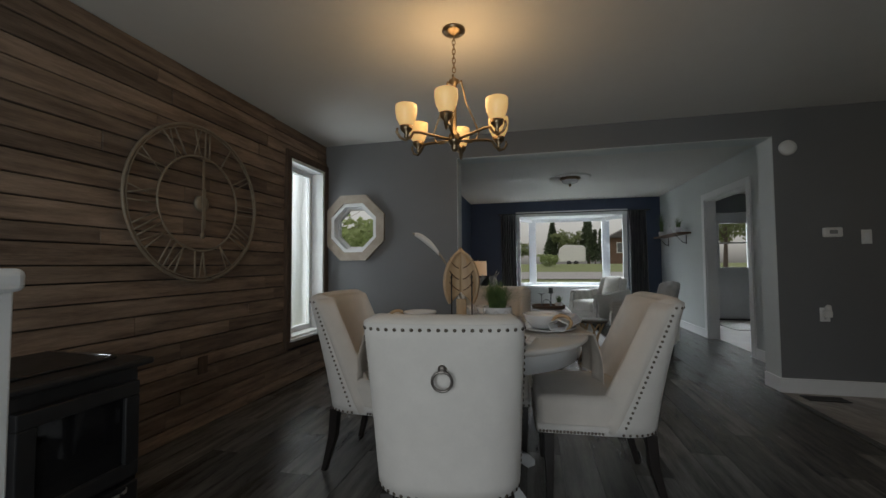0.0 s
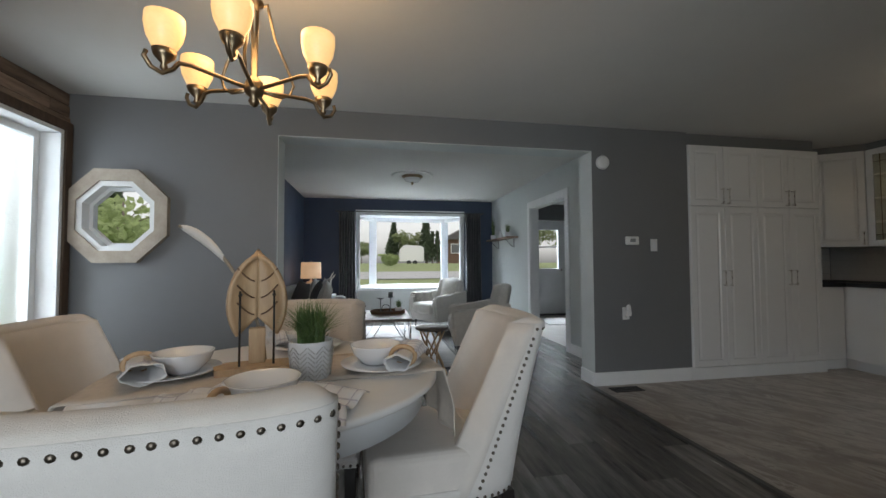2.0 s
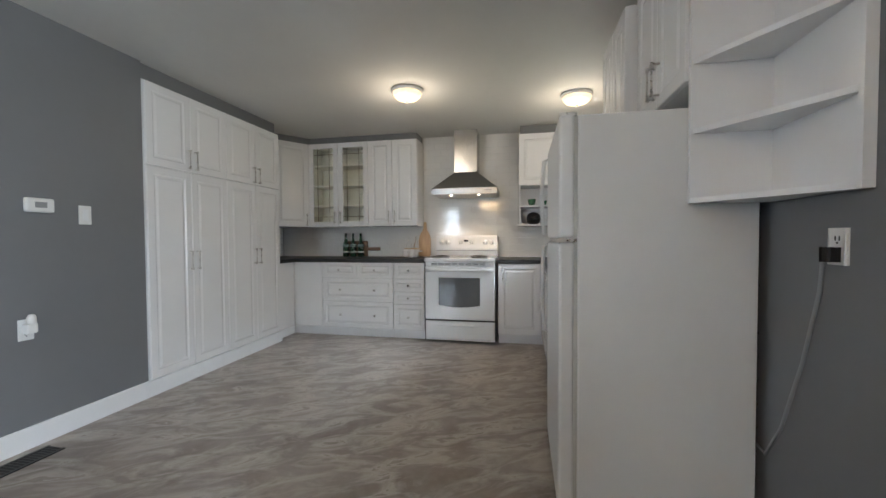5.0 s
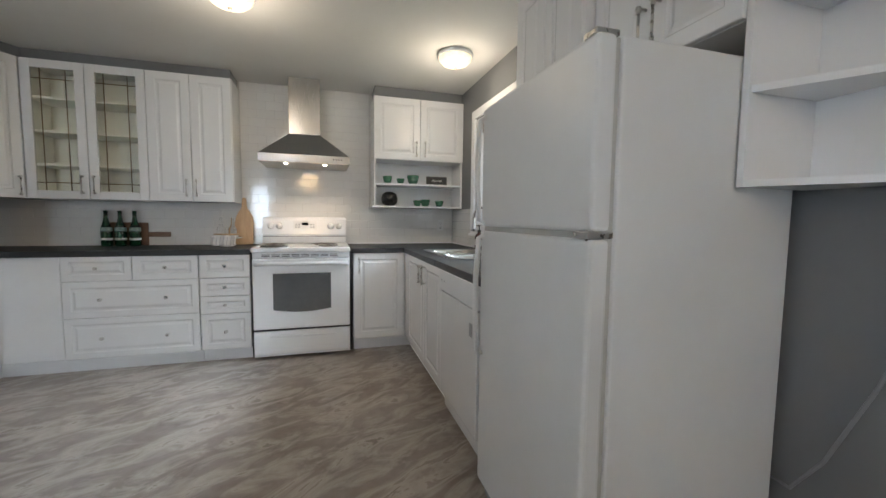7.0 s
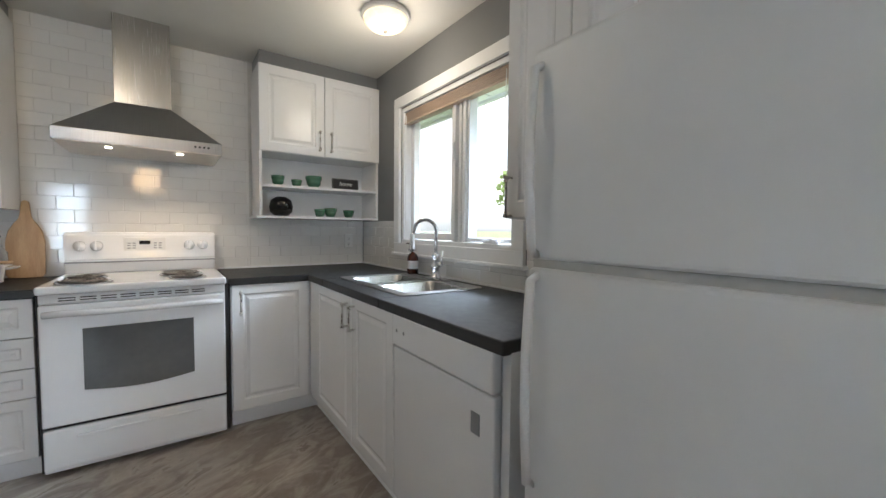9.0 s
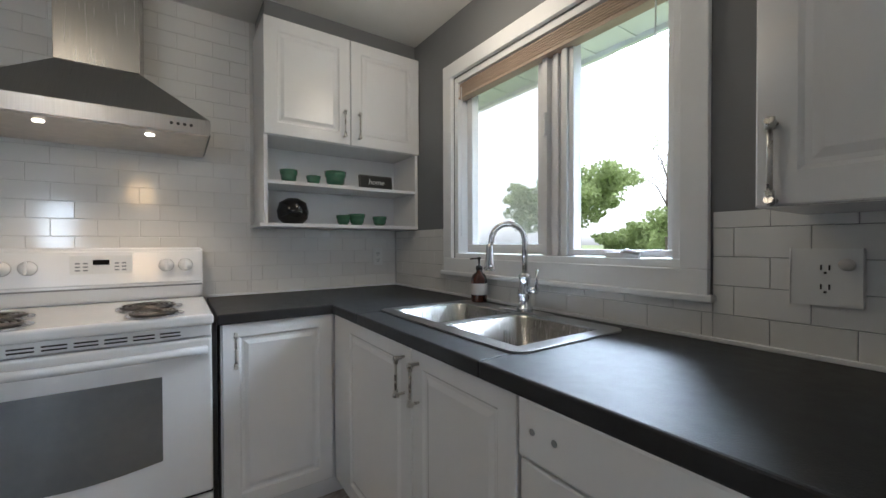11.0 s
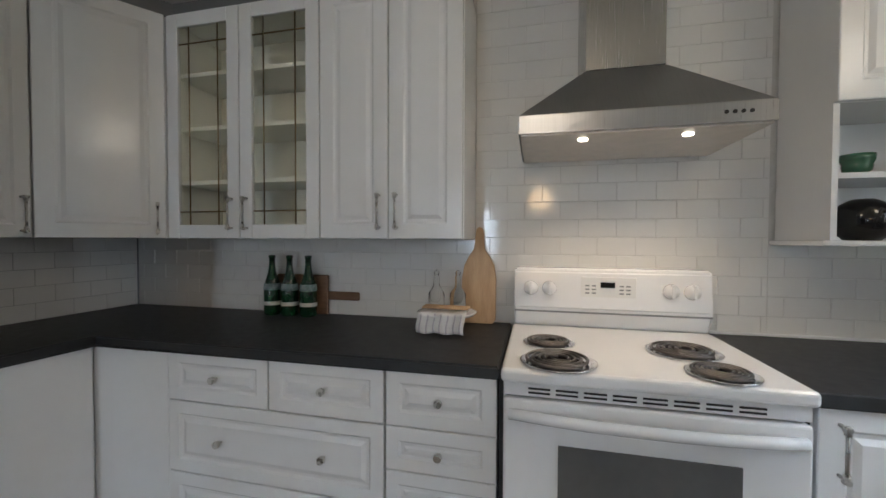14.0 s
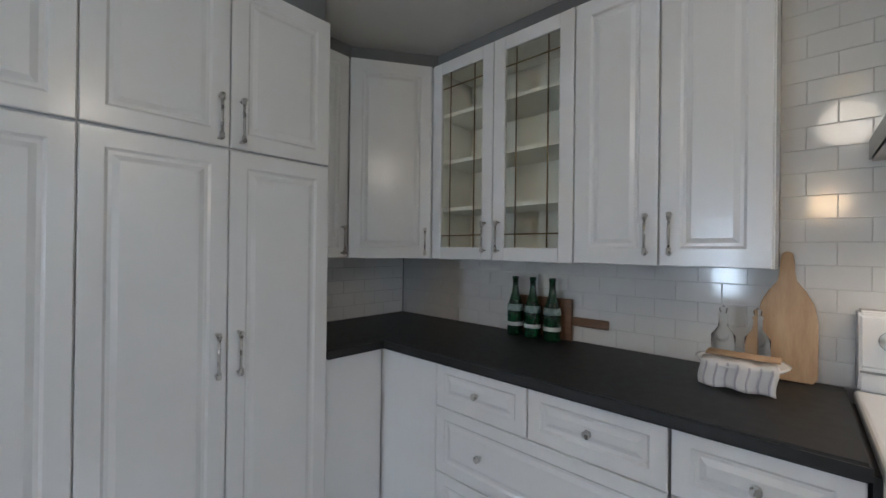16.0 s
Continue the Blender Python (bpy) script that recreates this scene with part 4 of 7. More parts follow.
# oven door with vents, handle and window
Mesh().box(4.905, RY0 + 0.003, 0.255, 4.944, RY1 - 0.003, 0.832, 0.008).done("oven_door", M_APPL, rg)
Mesh().box(4.915, RY0 + 0.004, 0.838, 4.945, RY1 - 0.004, 0.88, 0.004).done("vent_strip", M_APPL, rg)
# vent slots as dark bars: the shade inside them is painted, not cut
k = Mesh()
for i in range(8):
    y = RY0 + 0.10 + i * 0.075
    for z in (0.848, 0.860):
        k.box(4.9125, y, z, 4.916, y + 0.06, z + 0.005)
k.each("vent_slot_shade", M_GAP, rg)
k = Mesh()
pts = [(4.906, RY0 + 0.02, 0.788)] + [(4.906 - 0.042 * math.sin(math.pi * q / 12) ** 0.5, RY0 + 0.03 + (RY1 - RY0 - 0.06) * q / 12, 0.793) for q in range(1, 12)] + [(4.906, RY1 - 0.02, 0.788)]
k.tube(pts, 0.016, 10)
k.done("oven_handle", M_APPL, rg)
k = Mesh()
n = 14
low = [(RY0 + 0.155 + (RY1 - RY0 - 0.31) * q / n, 0.415 - 0.022 * math.sin(math.pi * q / n)) for q in range(n + 1)]
k.prism(low + [(RY1 - 0.155, 0.712), (RY0 + 0.155, 0.712)], 4.900, 4.9065, m=Matrix(((0, 0, 1, 0), (1, 0, 0, 0), (0, 1, 0, 0), (0, 0, 0, 1))))
k.done("oven_window", M_OVENGL, rg)
Mesh().box(4.912, RY0 + 0.003, 0.045, 4.944, RY1 - 0.003, 0.238, 0.008).box(4.905, RY0 + 0.12, 0.185, 4.92, RY1 - 0.12, 0.20, 0.004).done("storage_drawer", M_APPL, rg)
# dark strip that gives the gap above the drawer its shade
Mesh().box(4.93, RY0 + 0.002, 0.238, 4.944, RY1 - 0.002, 0.252).done("drawer_gap_shade", M_GAP, rg)

hd = thing("range_hood", (5.35, 1.81, 1.64), "stainless steel chimney range hood with two lit lamps", "range hood")
HY0, HY1, HX = 1.432, 2.172, 5.112
k = Mesh()
rings = []
for x, y0, y1, z in ((HX, HY0, HY1, 1.636), (HX, HY0, HY1, 1.698), (5.30, 1.672, 1.945, 1.900)):
    rings.append([k.bm.verts.new(p) for p in ((x, y0, z), (x, y1, z), (EX - 0.009, y1, z), (EX - 0.009, y0, z))])
for a, b in zip(rings, rings[1:]):
    for i in range(4):
        k.bm.faces.new((a[i], a[(i + 1) % 4], b[(i + 1) % 4], b[i]))
k.bm.faces.new(rings[-1])
bmesh.ops.bevel(k.bm, geom=[e for e in k.bm.edges], offset=0.002, segments=1, affect='EDGES')
k.done("canopy", M_STEEL, hd, thick=0.0015)
# pale beige underside: the cooktop's bounced light is put into the colour
Mesh().box(HX + 0.006, HY0 + 0.006, 1.629, EX - 0.012, HY1 - 0.006, 1.638, 0.003).done("filter", mat("hood_underside_bounce", (0.62, 0.57, 0.52), 0.4, 0.35, var=0.1, scale=20), hd)
k = Mesh().box(5.30, 1.675, 1.902, EX - 0.009, 1.942, CEIL - 0.002, 0.003)
k.done("chimney", M_STEELV, hd)
k = Mesh()
for y in (1.64, 1.96):
    k.lathe([(0.0, -0.004), (0.015, -0.004), (0.017, 0.002), (0.0, 0.002)], (5.19, y, 1.628), 16)
k.each("lamp_lens", M_HOODLED, hd)
for y in (1.64, 1.96):
    lamp("hood_spot", 'SPOT', look((5.19, y, 1.614), (5.24, y, 0.9)), 1.5, (1, 0.76, 0.52), 0.02, angle=115)
k = Mesh()
for i in range(4):
    k.tube([(HX - 0.004, 1.50 + i * 0.022, 1.668), (HX + 0.002, 1.50 + i * 0.022, 1.668)], 0.006, 10)
k.each("button", M_BLACK, hd)

# ---- kitchen: wall cabinets ----
UZ0, UZ1, UX = 1.288, 2.317, 5.282


def leaded_door(c, y0, y1):
    """A glazed door on the range wall with brass cames in a plain grid."""
    h = UZ1 - UZ0
    k = Mesh()
    a, b = y0 + 0.002, y1 - 0.002
    st = 0.062
    k.box(UX - 0.02, a, UZ0, UX, a + st, UZ1, 0.003).box(UX - 0.02, b - st, UZ0, UX, b, UZ1, 0.003)
    k.box(UX - 0.02, a + st, UZ0, UX, b - st, UZ0 + st, 0.003).box(UX - 0.02, a + st, UZ1 - st, UX, b - st, UZ1, 0.003)
    d = k.done("door", M_CAB, c)
    g = Mesh().box(UX - 0.011, a + st, UZ0 + st, UX - 0.008, b - st, UZ1 - st).done("pane", M_CABGL, d)
    g.visible_shadow = False
    k = Mesh()
    for y in (a + st + 0.055, b - st - 0.055):
        k.tube([(UX - 0.010, y, UZ0 + st), (UX - 0.010, y, UZ1 - st)], 0.0035, 6)
    for z in (UZ0 + st + 0.06, UZ1 - st - 0.075):
        k.tube([(UX - 0.010, a + st, z), (UX - 0.010, b - st, z)], 0.0035, 6)
    k.each("came", M_LEAD, d)
    return d


gc = thing("glass_wall_cabinet", (5.43, 3.39, UZ0), "white wall cupboard with two leaded glass doors and bare shelves", "cabinet")
k = Mesh()
k.box(UX + 0.001, 3.0, UZ0, EX - 0.003, 3.018, UZ1).box(UX + 0.001, 3.77, UZ0, EX - 0.003, 3.788, UZ1).box(UX + 0.001, 3.018, UZ0, EX - 0.003, 3.77, UZ0 + 0.018)
k.box(UX + 0.001, 3.018, UZ1 - 0.018, EX - 0.003, 3.77, UZ1).box(EX - 0.012, 3.018, UZ0 + 0.018, EX - 0.003, 3.77, UZ1 - 0.018)
k.done("body", M_CABIN, gc)
k = Mesh()
for z in (1.54, 1.79, 2.04):
    k.box(UX + 0.02, 3.019, z, EX - 0.013, 3.769, z + 0.018)
k.each("shelf", M_CABIN, gc)
for y0, y1, hy in ((3.0, 3.394, 3.355), (3.394, 3.788, 3.433)):
    bar_handle(leaded_door(gc, y0, y1), (UX - 0.02, hy, 1.40), Z, (-1, 0, 0), 0.13)

uc = thing("wall_cabinet", (5.43, 2.69, UZ0), "white wall cupboard with two raised-panel doors", "cabinet", "wall cupboards")
Mesh().box(UX + 0.001, 2.385, UZ0, EX - 0.003, 2.998, UZ1).done("body", M_CAB, uc)
for y0, y1, hy in ((2.388, 2.69, 2.655), (2.694, 2.997, 2.73)):
    d = Mesh().panel((UX, y1, UZ0 + 0.001), (0, -1, 0), Z, (-1, 0, 0), y1 - y0 - 0.002, UZ1 - UZ0 - 0.002, 0.02).done("door", M_CAB, uc)
    bar_handle(d, (UX - 0.02, hy, 1.40), Z, (-1, 0, 0), 0.13)

dc = thing("corner_wall_cabinet", (5.25, 4.1, UZ0), "white diagonal corner wall cupboard with a raised-panel door", "cabinet", "wall cupboards")
P0, P1 = Vector((UX - 0.02, 3.792, 0)), Vector((4.905, 4.035, 0))
Mesh().prism([(UX, 3.795), (4.915, 4.05), (4.915, 4.366), (EX - 0.003, 4.366), (EX - 0.003, 3.795)], UZ0, UZ1).done("body", M_CAB, dc)
u = (P0 - P1).normalized()
nn = Vector((u.y, -u.x, 0))
nn = nn if nn.x < 0 else -nn
d = Mesh().panel(P1 + Vector((0, 0, UZ0)) - nn * 0.012, u, Z, nn, (P0 - P1).length - 0.004, UZ1 - UZ0, 0.02).done("door", M_CAB, dc)
bar_handle(d, P0 - u * 0.04 + Vector((0, 0, 1.38)) + nn * 0.008, Z, nn, 0.13)
nc = thing("narrow_wall_cabinet", (4.78, 4.2, UZ0), "narrow white wall cupboard beside the pantry", "cabinet", "wall cupboards")
Mesh().box(4.645, 4.055, UZ0, 4.912, 4.366, UZ1).done("body", M_CAB, nc)
d = Mesh().panel((4.648, 4.054, UZ0), X, Z, (0, -1, 0), 0.25, UZ1 - UZ0, 0.02, 0.05).done("door", M_CAB, nc)
bar_handle(d, (4.865, 4.034, 1.38), Z, (0, -1, 0), 0.13)
k = Mesh()
k.prism([(UX + 0.03, 2.40), (UX + 0.03, 3.80), (4.935, 4.075), (4.645, 4.075), (4.645, 4.366), (EX - 0.003, 4.366), (EX - 0.003, 2.40)], UZ1 + 0.001, CEIL)
k.box(UX + 0.03, SY + 0.002, 2.302, EX - 0.003, 1.185, CEIL)
struct(k.done("trim_soffit", M_GREY), "grey painted filler strip above the wall cupboards", "trim")

sh = thing("shelf_wall_cabinet", (5.43, 0.76, 1.285), "white wall cupboard with two doors above two open shelves", "cabinet")
SH0, SH1 = SY + 0.004, 1.198
k = Mesh()
k.box(UX, SH0, 1.722, EX - 0.009, SH1, 2.30)
k.box(UX, SH0, 1.285, EX - 0.009, SH0 + 0.018, 1.722).box(UX, SH1 - 0.018, 1.285, EX - 0.009, SH1, 1.722)
k.box(EX - 0.016, SH0 + 0.018, 1.285, EX - 0.009, SH1 - 0.018, 1.722)
k.done("body", M_CAB, sh)
k = Mesh()
k.box(UX - 0.004, SH0, 1.27, EX - 0.009, SH1 + 0.02, 1.288, 0.003).box(UX + 0.002, SH0 + 0.018, 1.485, EX - 0.016, SH1 - 0.018, 1.503, 0.002)
k.each("shelf", M_CAB, sh)
for y0, y1, hy in ((SH0, 0.757, 0.715), (0.761, SH1, 0.80)):
    d = Mesh().panel((UX, y1, 1.724), (0, -1, 0), Z, (-1, 0, 0), y1 - y0, 0.574, 0.02, 0.06).done("door", M_CAB, sh)
    bar_handle(d, (UX - 0.02, hy, 1.83), Z, (-1, 0, 0), 0.13)


def green_bowl(x, y, z, r, h):
    c = tagged(Mesh().lathe([(0, 0), (r * 0.62, 0), (r * 0.66, h * 0.12), (r * 0.62, h * 0.2), (r * 0.78, h * 0.24), (r * 0.86, h * 0.5), (r * 0.82, h * 0.54), (r * 0.95, h * 0.72), (r, h), (r * 0.93, h), (r * 0.6, h * 0.3), (0, h * 0.25)], (x, y, z), 20).done("green_bowl", M_JADE, at=(x, y, z)),
               "small green ribbed glass bowl on an open shelf", "bowl", "green glass bowls")
    return c


for y, z, r, h in ((1.055, 1.503, 0.047, 0.075), (0.925, 1.503, 0.04, 0.055), (0.80, 1.503, 0.062, 0.09), (0.755, 1.288, 0.042, 0.06), (0.672, 1.288, 0.05, 0.07), (0.525, 1.288, 0.045, 0.06)):
    green_bowl(5.40, y, z, r, h)
va = thing("black_vase", (5.40, 1.035, 1.288), "round black glossy vase on the lower shelf", "vase")
Mesh().lathe([(0, 0), (0.045, 0), (0.075, 0.03), (0.082, 0.07), (0.07, 0.115), (0.04, 0.135), (0.03, 0.14), (0.024, 0.132), (0, 0.12)], (5.40, 1.035, 1.288), 24).done("body", M_BLACKGL, va)
sg = thing("home_sign", (5.37, 0.565, 1.503), "small black sign with a white script word", "sign")
SM = Matrix.Translation((5.365, 0.565, 1.503)) @ pose(0, 0, 0, -6, 0, -90)
Mesh().box(-0.105, -0.008, 0.0, 0.105, 0.008, 0.085, 0.002, m=SM).done("board", M_BLACK, sg)
k = Mesh()
for b in ((-0.105, 0, 0.105, 0.006), (-0.105, 0.079, 0.105, 0.085), (-0.105, 0.006, -0.099, 0.079), (0.099, 0.006, 0.105, 0.079)):
    k.box(b[0], -0.011, b[1], b[2], -0.0075, b[3], m=SM)
k.done("border", mat("sign_border", (0.08, 0.075, 0.07), 0.6), sg)


def text(body, size, m, material, parent, name="lettering", shear=0.25):
    c = bpy.data.curves.new(name, 'FONT')
    c.body, c.size, c.align_x, c.shear, c.extrude = body, size, 'CENTER', shear, 0.0006
    t = new(name + "_curve", c)
    me = bpy.data.meshes.new_from_object(t)
    bpy.data.objects.remove(t)
    me.transform(Matrix.Translation(-parent.location) @ m)
    me.materials.clear()
    me.materials.append(material)
    ob = new(name, me)
    ob.parent = parent
    return ob


text("home", 0.045, SM @ Matrix.Translation((0, -0.0095, 0.032)) @ pose(0, 0, 0, 90), M_PLASTIC, sg)

rc = thing("window_side_cabinet", (3.2, 0.49, 1.243), "white wall cupboard beside the sink window", "cabinet")
Mesh().box(2.93, SY + 0.002, 1.245, 3.487, 0.632, 2.30).done("body", M_CAB, rc)
for x0, x1, hx in ((3.21, 3.485, 3.455), (2.932, 3.207, 2.965)):
    d = Mesh().panel((x1, 0.632, 1.246), (-1, 0, 0), Z, Y, x1 - x0, 1.052, 0.02).done("door", M_CAB, rc)
    bar_handle(d, (hx, 0.652, 1.325), Z, Y, 0.14)

# refrigerator
fr = thing("refrigerator", (2.69, 0.67, 0), "white top-freezer refrigerator with a dusty back", "refrigerator")
FRX0, FRX1 = 2.337, 3.03
Mesh().box(FRX0, 0.352, 0.03, FRX1, 0.952, 1.597, 0.006).done("body", M_FRIDGE, fr)
Mesh().box(FRX0 + 0.002, 0.965, 1.137, FRX1 - 0.002, 1.022, 1.600, 0.012, 3).done("freezer_door", M_FRIDGE, fr)
Mesh().box(FRX0 + 0.002, 0.965, 0.07, FRX1 - 0.002, 1.022, 1.118, 0.012, 3).done("fridge_door", M_FRIDGE, fr)
Mesh().box(FRX0 + 0.012, 0.952, 0.075, FRX1 - 0.012, 0.966, 1.595).box(FRX0 + 0.008, 0.966, 1.112, FRX1 - 0.008, 1.008, 1.142).done("gasket", mat("gasket_grey", (0.45, 0.45, 0.43), 0.7), fr)
k = Mesh()
k.box(FRX0 + 0.004, 0.955, 1.119, FRX0 + 0.06, 1.03, 1.136, 0.002).box(FRX0 + 0.01, 0.955, 1.597, FRX0 + 0.06, 1.02, 1.612, 0.002).box(FRX0 + 0.004, 0.955, 0.035, FRX0 + 0.05, 1.03, 0.07, 0.004)
k.tube([(FRX0 + 0.022, 1.012, 1.112), (FRX0 + 0.022, 1.012, 1.142)], 0.008)
tagged(k.done("hinge", M_NICKEL, fr), "metal door hinge")
for z0, z1 in ((1.15, 1.56), (0.62, 1.10)):
    k = Mesh()
    hx = FRX1 - 0.03
    k.tube([(hx, 1.018, z0), (hx, 1.042, z0 + 0.01), (hx, 1.052, z0 + (z1 - z0) * 0.35), (hx, 1.052, z0 + (z1 - z0) * 0.65), (hx, 1.042, z1 - 0.01), (hx, 1.018, z1)], 0.011, 8)
    k.done("door_handle", M_FRIDGE, fr)
k = Mesh()
for i in range(14):
    k.tube([(FRX0 + 0.03, 0.338, 0.2 + i * 0.085), (FRX1 - 0.03, 0.338, 0.2 + i * 0.085)], 0.004, 6)
k.box(FRX0 + 0.05, 0.33, 0.05, FRX1 - 0.05, 0.352, 0.25)
tagged(k.done("condenser_coil", M_BLACK, fr), "black condenser coils on the back")
Mesh().box(FRX0 + 0.02, 0.96, 0.0, FRX1 - 0.02, 0.99, 0.06).box(FRX0 + 0.02, 0.40, 0.0, FRX1 - 0.02, 0.45, 0.03).done("kick_grille", M_GREYPL, fr)

of = thing("fridge_top_cabinet", (2.63, 0.45, 1.70), "white cupboard above the refrigerator", "cabinet")
Mesh().box(2.33, SY + 0.002, 1.685, 2.925, 0.575, CEIL - 0.004).done("body", M_CAB, of)
for x0, x1, hx in ((2.333, 2.628, 2.60), (2.632, 2.923, 2.66)):
    d = Mesh().panel((x1, 0.575, 1.687), (-1, 0, 0), Z, Y, x1 - x0, 0.635, 0.02, 0.05).done("door", M_CAB, of)
    bar_handle(d, (hx, 0.595, 1.80), Z, Y, 0.13)

es = thing("corner_end_shelf", (2.14, 0.45, 1.26), "white angled open end shelf on the wall by the refrigerator", "shelf")
k = Mesh()
def tri(inset=0.0, bow=0.0):
    a, b = Vector((2.31, 0.583)), Vector((1.952, 0.345))
    pts = [(2.31, SY + 0.002), (a.x, a.y - inset)]
    for q in range(1, 8):
        p = a.lerp(b, q / 8)
        w = bow * math.sin(math.pi * q / 8)
        pts.append((p.x + w * 0.55, p.y - inset - w * 0.83))
    pts += [(b.x, b.y - inset * 0.4), (b.x, SY + 0.002)]
    return pts
k.prism(tri(), 1.255, 1.273)
k.prism(tri(0.006, 0.0), 1.495, 1.513)
k.prism(tri(0.006, 0.0), 1.735, 1.753)
k.prism(tri(0.006, 0.0), 2.02, 2.038)
k.each("shelf", M_CAB, es)
Mesh().box(1.945, SY + 0.002, 1.255, 2.312, SY + 0.012, CEIL - 0.004).box(2.312, SY + 0.002, 1.255, 2.33, 0.583, CEIL - 0.004).box(1.93, SY + 0.002, 1.255, 1.948, SY + 0.03, CEIL - 0.004).done("back", M_CAB, es)

# ---- wall fittings ----
def plate(name, m, w, h, label, category, kind="outlet"):
    """A wall plate lying in the local xz plane, facing -y."""
    t = thing(name, m.translation, label, category)
    Mesh().box(-w / 2, -0.007, -h / 2, w / 2, 0, h / 2, 0.003, m=m).done("cover", M_PLASTIC, t)
    k = Mesh()
    if kind == "outlet":
        for z in (-0.022, 0.022):
            for x in (-0.007, 0.007):
                k.box(x - 0.0015, -0.0085, z - 0.006, x + 0.0015, -0.0065, z + 0.006, m=m)
            k.tube([m @ Vector((0, -0.0085, z - 0.012)), m @ Vector((0, -0.0065, z - 0.012))], 0.003, 8)
        k.each("slot", M_BLACK, t)
    elif kind == "switch":
        k.box(-0.016, -0.011, -0.033, 0.016, -0.006, 0.033, 0.002, m=m).done("rocker", M_TRIM, t)
    return t


FN = lambda x, z: Matrix.Translation((x, NY - 0.0005, z))
plate("light_switch", FN(2.704, 1.291), 0.07, 0.115, "white rocker light switch on the grey wall", "switch", "switch")
o = plate("wall_outlet", FN(2.395, 0.653), 0.07, 0.115, "white outlet with a plug-in air freshener", "outlet")
Mesh().box(-0.022, -0.05, -0.02, 0.03, -0.007, 0.035, 0.008, m=FN(2.395, 0.653)).lathe([(0.02, 0), (0.02, 0.04), (0.012, 0.055), (0, 0.056)], m=FN(2.405, 0.68) @ Matrix.Translation((0, -0.03, 0)), seg=14).done("freshener", M_PLASTIC, o)
th = thing("thermostat", (2.467, NY, 1.331), "white digital thermostat on the grey wall", "thermostat")
Mesh().box(2.40, NY - 0.028, 1.292, 2.535, NY, 1.372, 0.012, 3).done("case", M_PLASTIC, th)
Mesh().box(2.44, NY - 0.030, 1.318, 2.495, NY - 0.0275, 1.350).done("display", M_GREYPL, th)
sm = thing("smoke_alarm", (2.181, NY, 2.061), "round white smoke alarm on the grey wall", "smoke alarm")
Mesh().lathe([(0.065, 0), (0.065, 0.015), (0.055, 0.032), (0.03, 0.036), (0, 0.036)], m=Matrix.Translation((2.181, NY, 2.061)) @ pose(0, 0, 0, 90), seg=28).done("case", M_PLASTIC, sm)
o = plate("fridge_outlet", Matrix.Translation((2.035, SY + 0.0005, 1.11)) @ pose(0, 0, 0, 0, 0, 180), 0.058, 0.094, "white outlet with the refrigerator's plug", "outlet")
Mesh().box(-0.013, -0.035, -0.036, 0.013, -0.007, -0.008, 0.006, m=Matrix.Translation((2.035, SY, 1.11)) @ pose(0, 0, 0, 0, 0, 180)).done("plug", M_BLACK, o)
Mesh().tube([(2.05, SY + 0.03, 1.08), (2.06, SY + 0.03, 0.98), (2.13, SY + 0.025, 0.76), (2.22, SY + 0.025, 0.52), (2.29, SY + 0.03, 0.40), (2.36, SY + 0.02, 0.40)], 0.005, 8).done("cord", M_GREYPL, o)
o = plate("counter_outlet", Matrix.Translation((3.45, SY + 0.008, 1.10)) @ pose(0, 0, 0, 0, 0, 180), 0.12, 0.125, "white double plate with cream outlets above the counter", "outlet")
Mesh().lathe([(0.014, 0), (0.014, 0.004), (0, 0.004)], m=Matrix.Translation((3.415, SY + 0.014, 1.13)) @ pose(0, 0, 0, -90), seg=14).done("socket", M_LABEL, o)
plate("backsplash_outlet", Matrix.Translation((EX - 0.008, 0.46, 1.10)) @ pose(0, 0, 0, 0, 0, -90), 0.07, 0.115, "white outlet on the tiled wall", "outlet")
vt = thing("floor_register", (2.29, 3.66, 0.001), "dark metal floor heating register", "vent")
k = Mesh()
k.box(2.15, 3.60, 0.001, 2.43, 3.615, 0.007).box(2.15, 3.705, 0.001, 2.43, 3.72, 0.007)
for i in range(15):
    k.box(2.15 + i * 0.0193, 3.614, 0.001, 2.157 + i * 0.0193, 3.706, 0.006)
k.done("grille", M_BLACK, vt)
# thin dark plate under the bars, painted for the shade of the open duct
Mesh().box(2.152, 3.602, 0.0005, 2.428, 3.718, 0.002).done("well_shade", M_GAP, vt)


def flush_light(x, y):
    t = thing("ceiling_light", (x, y, CEIL), "round frosted glass flush ceiling light, lit", "ceiling light", "kitchen ceiling lights")
    Mesh().lathe([(0.13, 0.0), (0.135, -0.02), (0.125, -0.03), (0, -0.03)], (x, y, CEIL - 0.001), 32).done("pan", M_PLASTIC, t)
    Mesh().lathe([(0.122, -0.028), (0.115, -0.055), (0.09, -0.078), (0.05, -0.092), (0.012, -0.096), (0, -0.096)], (x, y, CEIL), 32).done("shade", M_GLOW, t)
    Mesh().lathe([(0.0, -0.094), (0.012, -0.097), (0.012, -0.106), (0.006, -0.114), (0, -0.115)], (x, y, CEIL), 12).done("finial", M_NICKEL, t)
    lamp("kitchen_bulb", 'POINT', Matrix.Translation((x, y, CEIL - 0.27)), 1.9, (1, 0.84, 0.64), 0.14)


M_GLOW = mat("lit_frosted_glass", (0.8, 0.72, 0.55), 0.3, emit=0.42, emitcol=(1.0, 0.68, 0.30), var=0.3, scale=9)
flush_light(4.01, 2.12)
flush_light(4.42, 0.69)

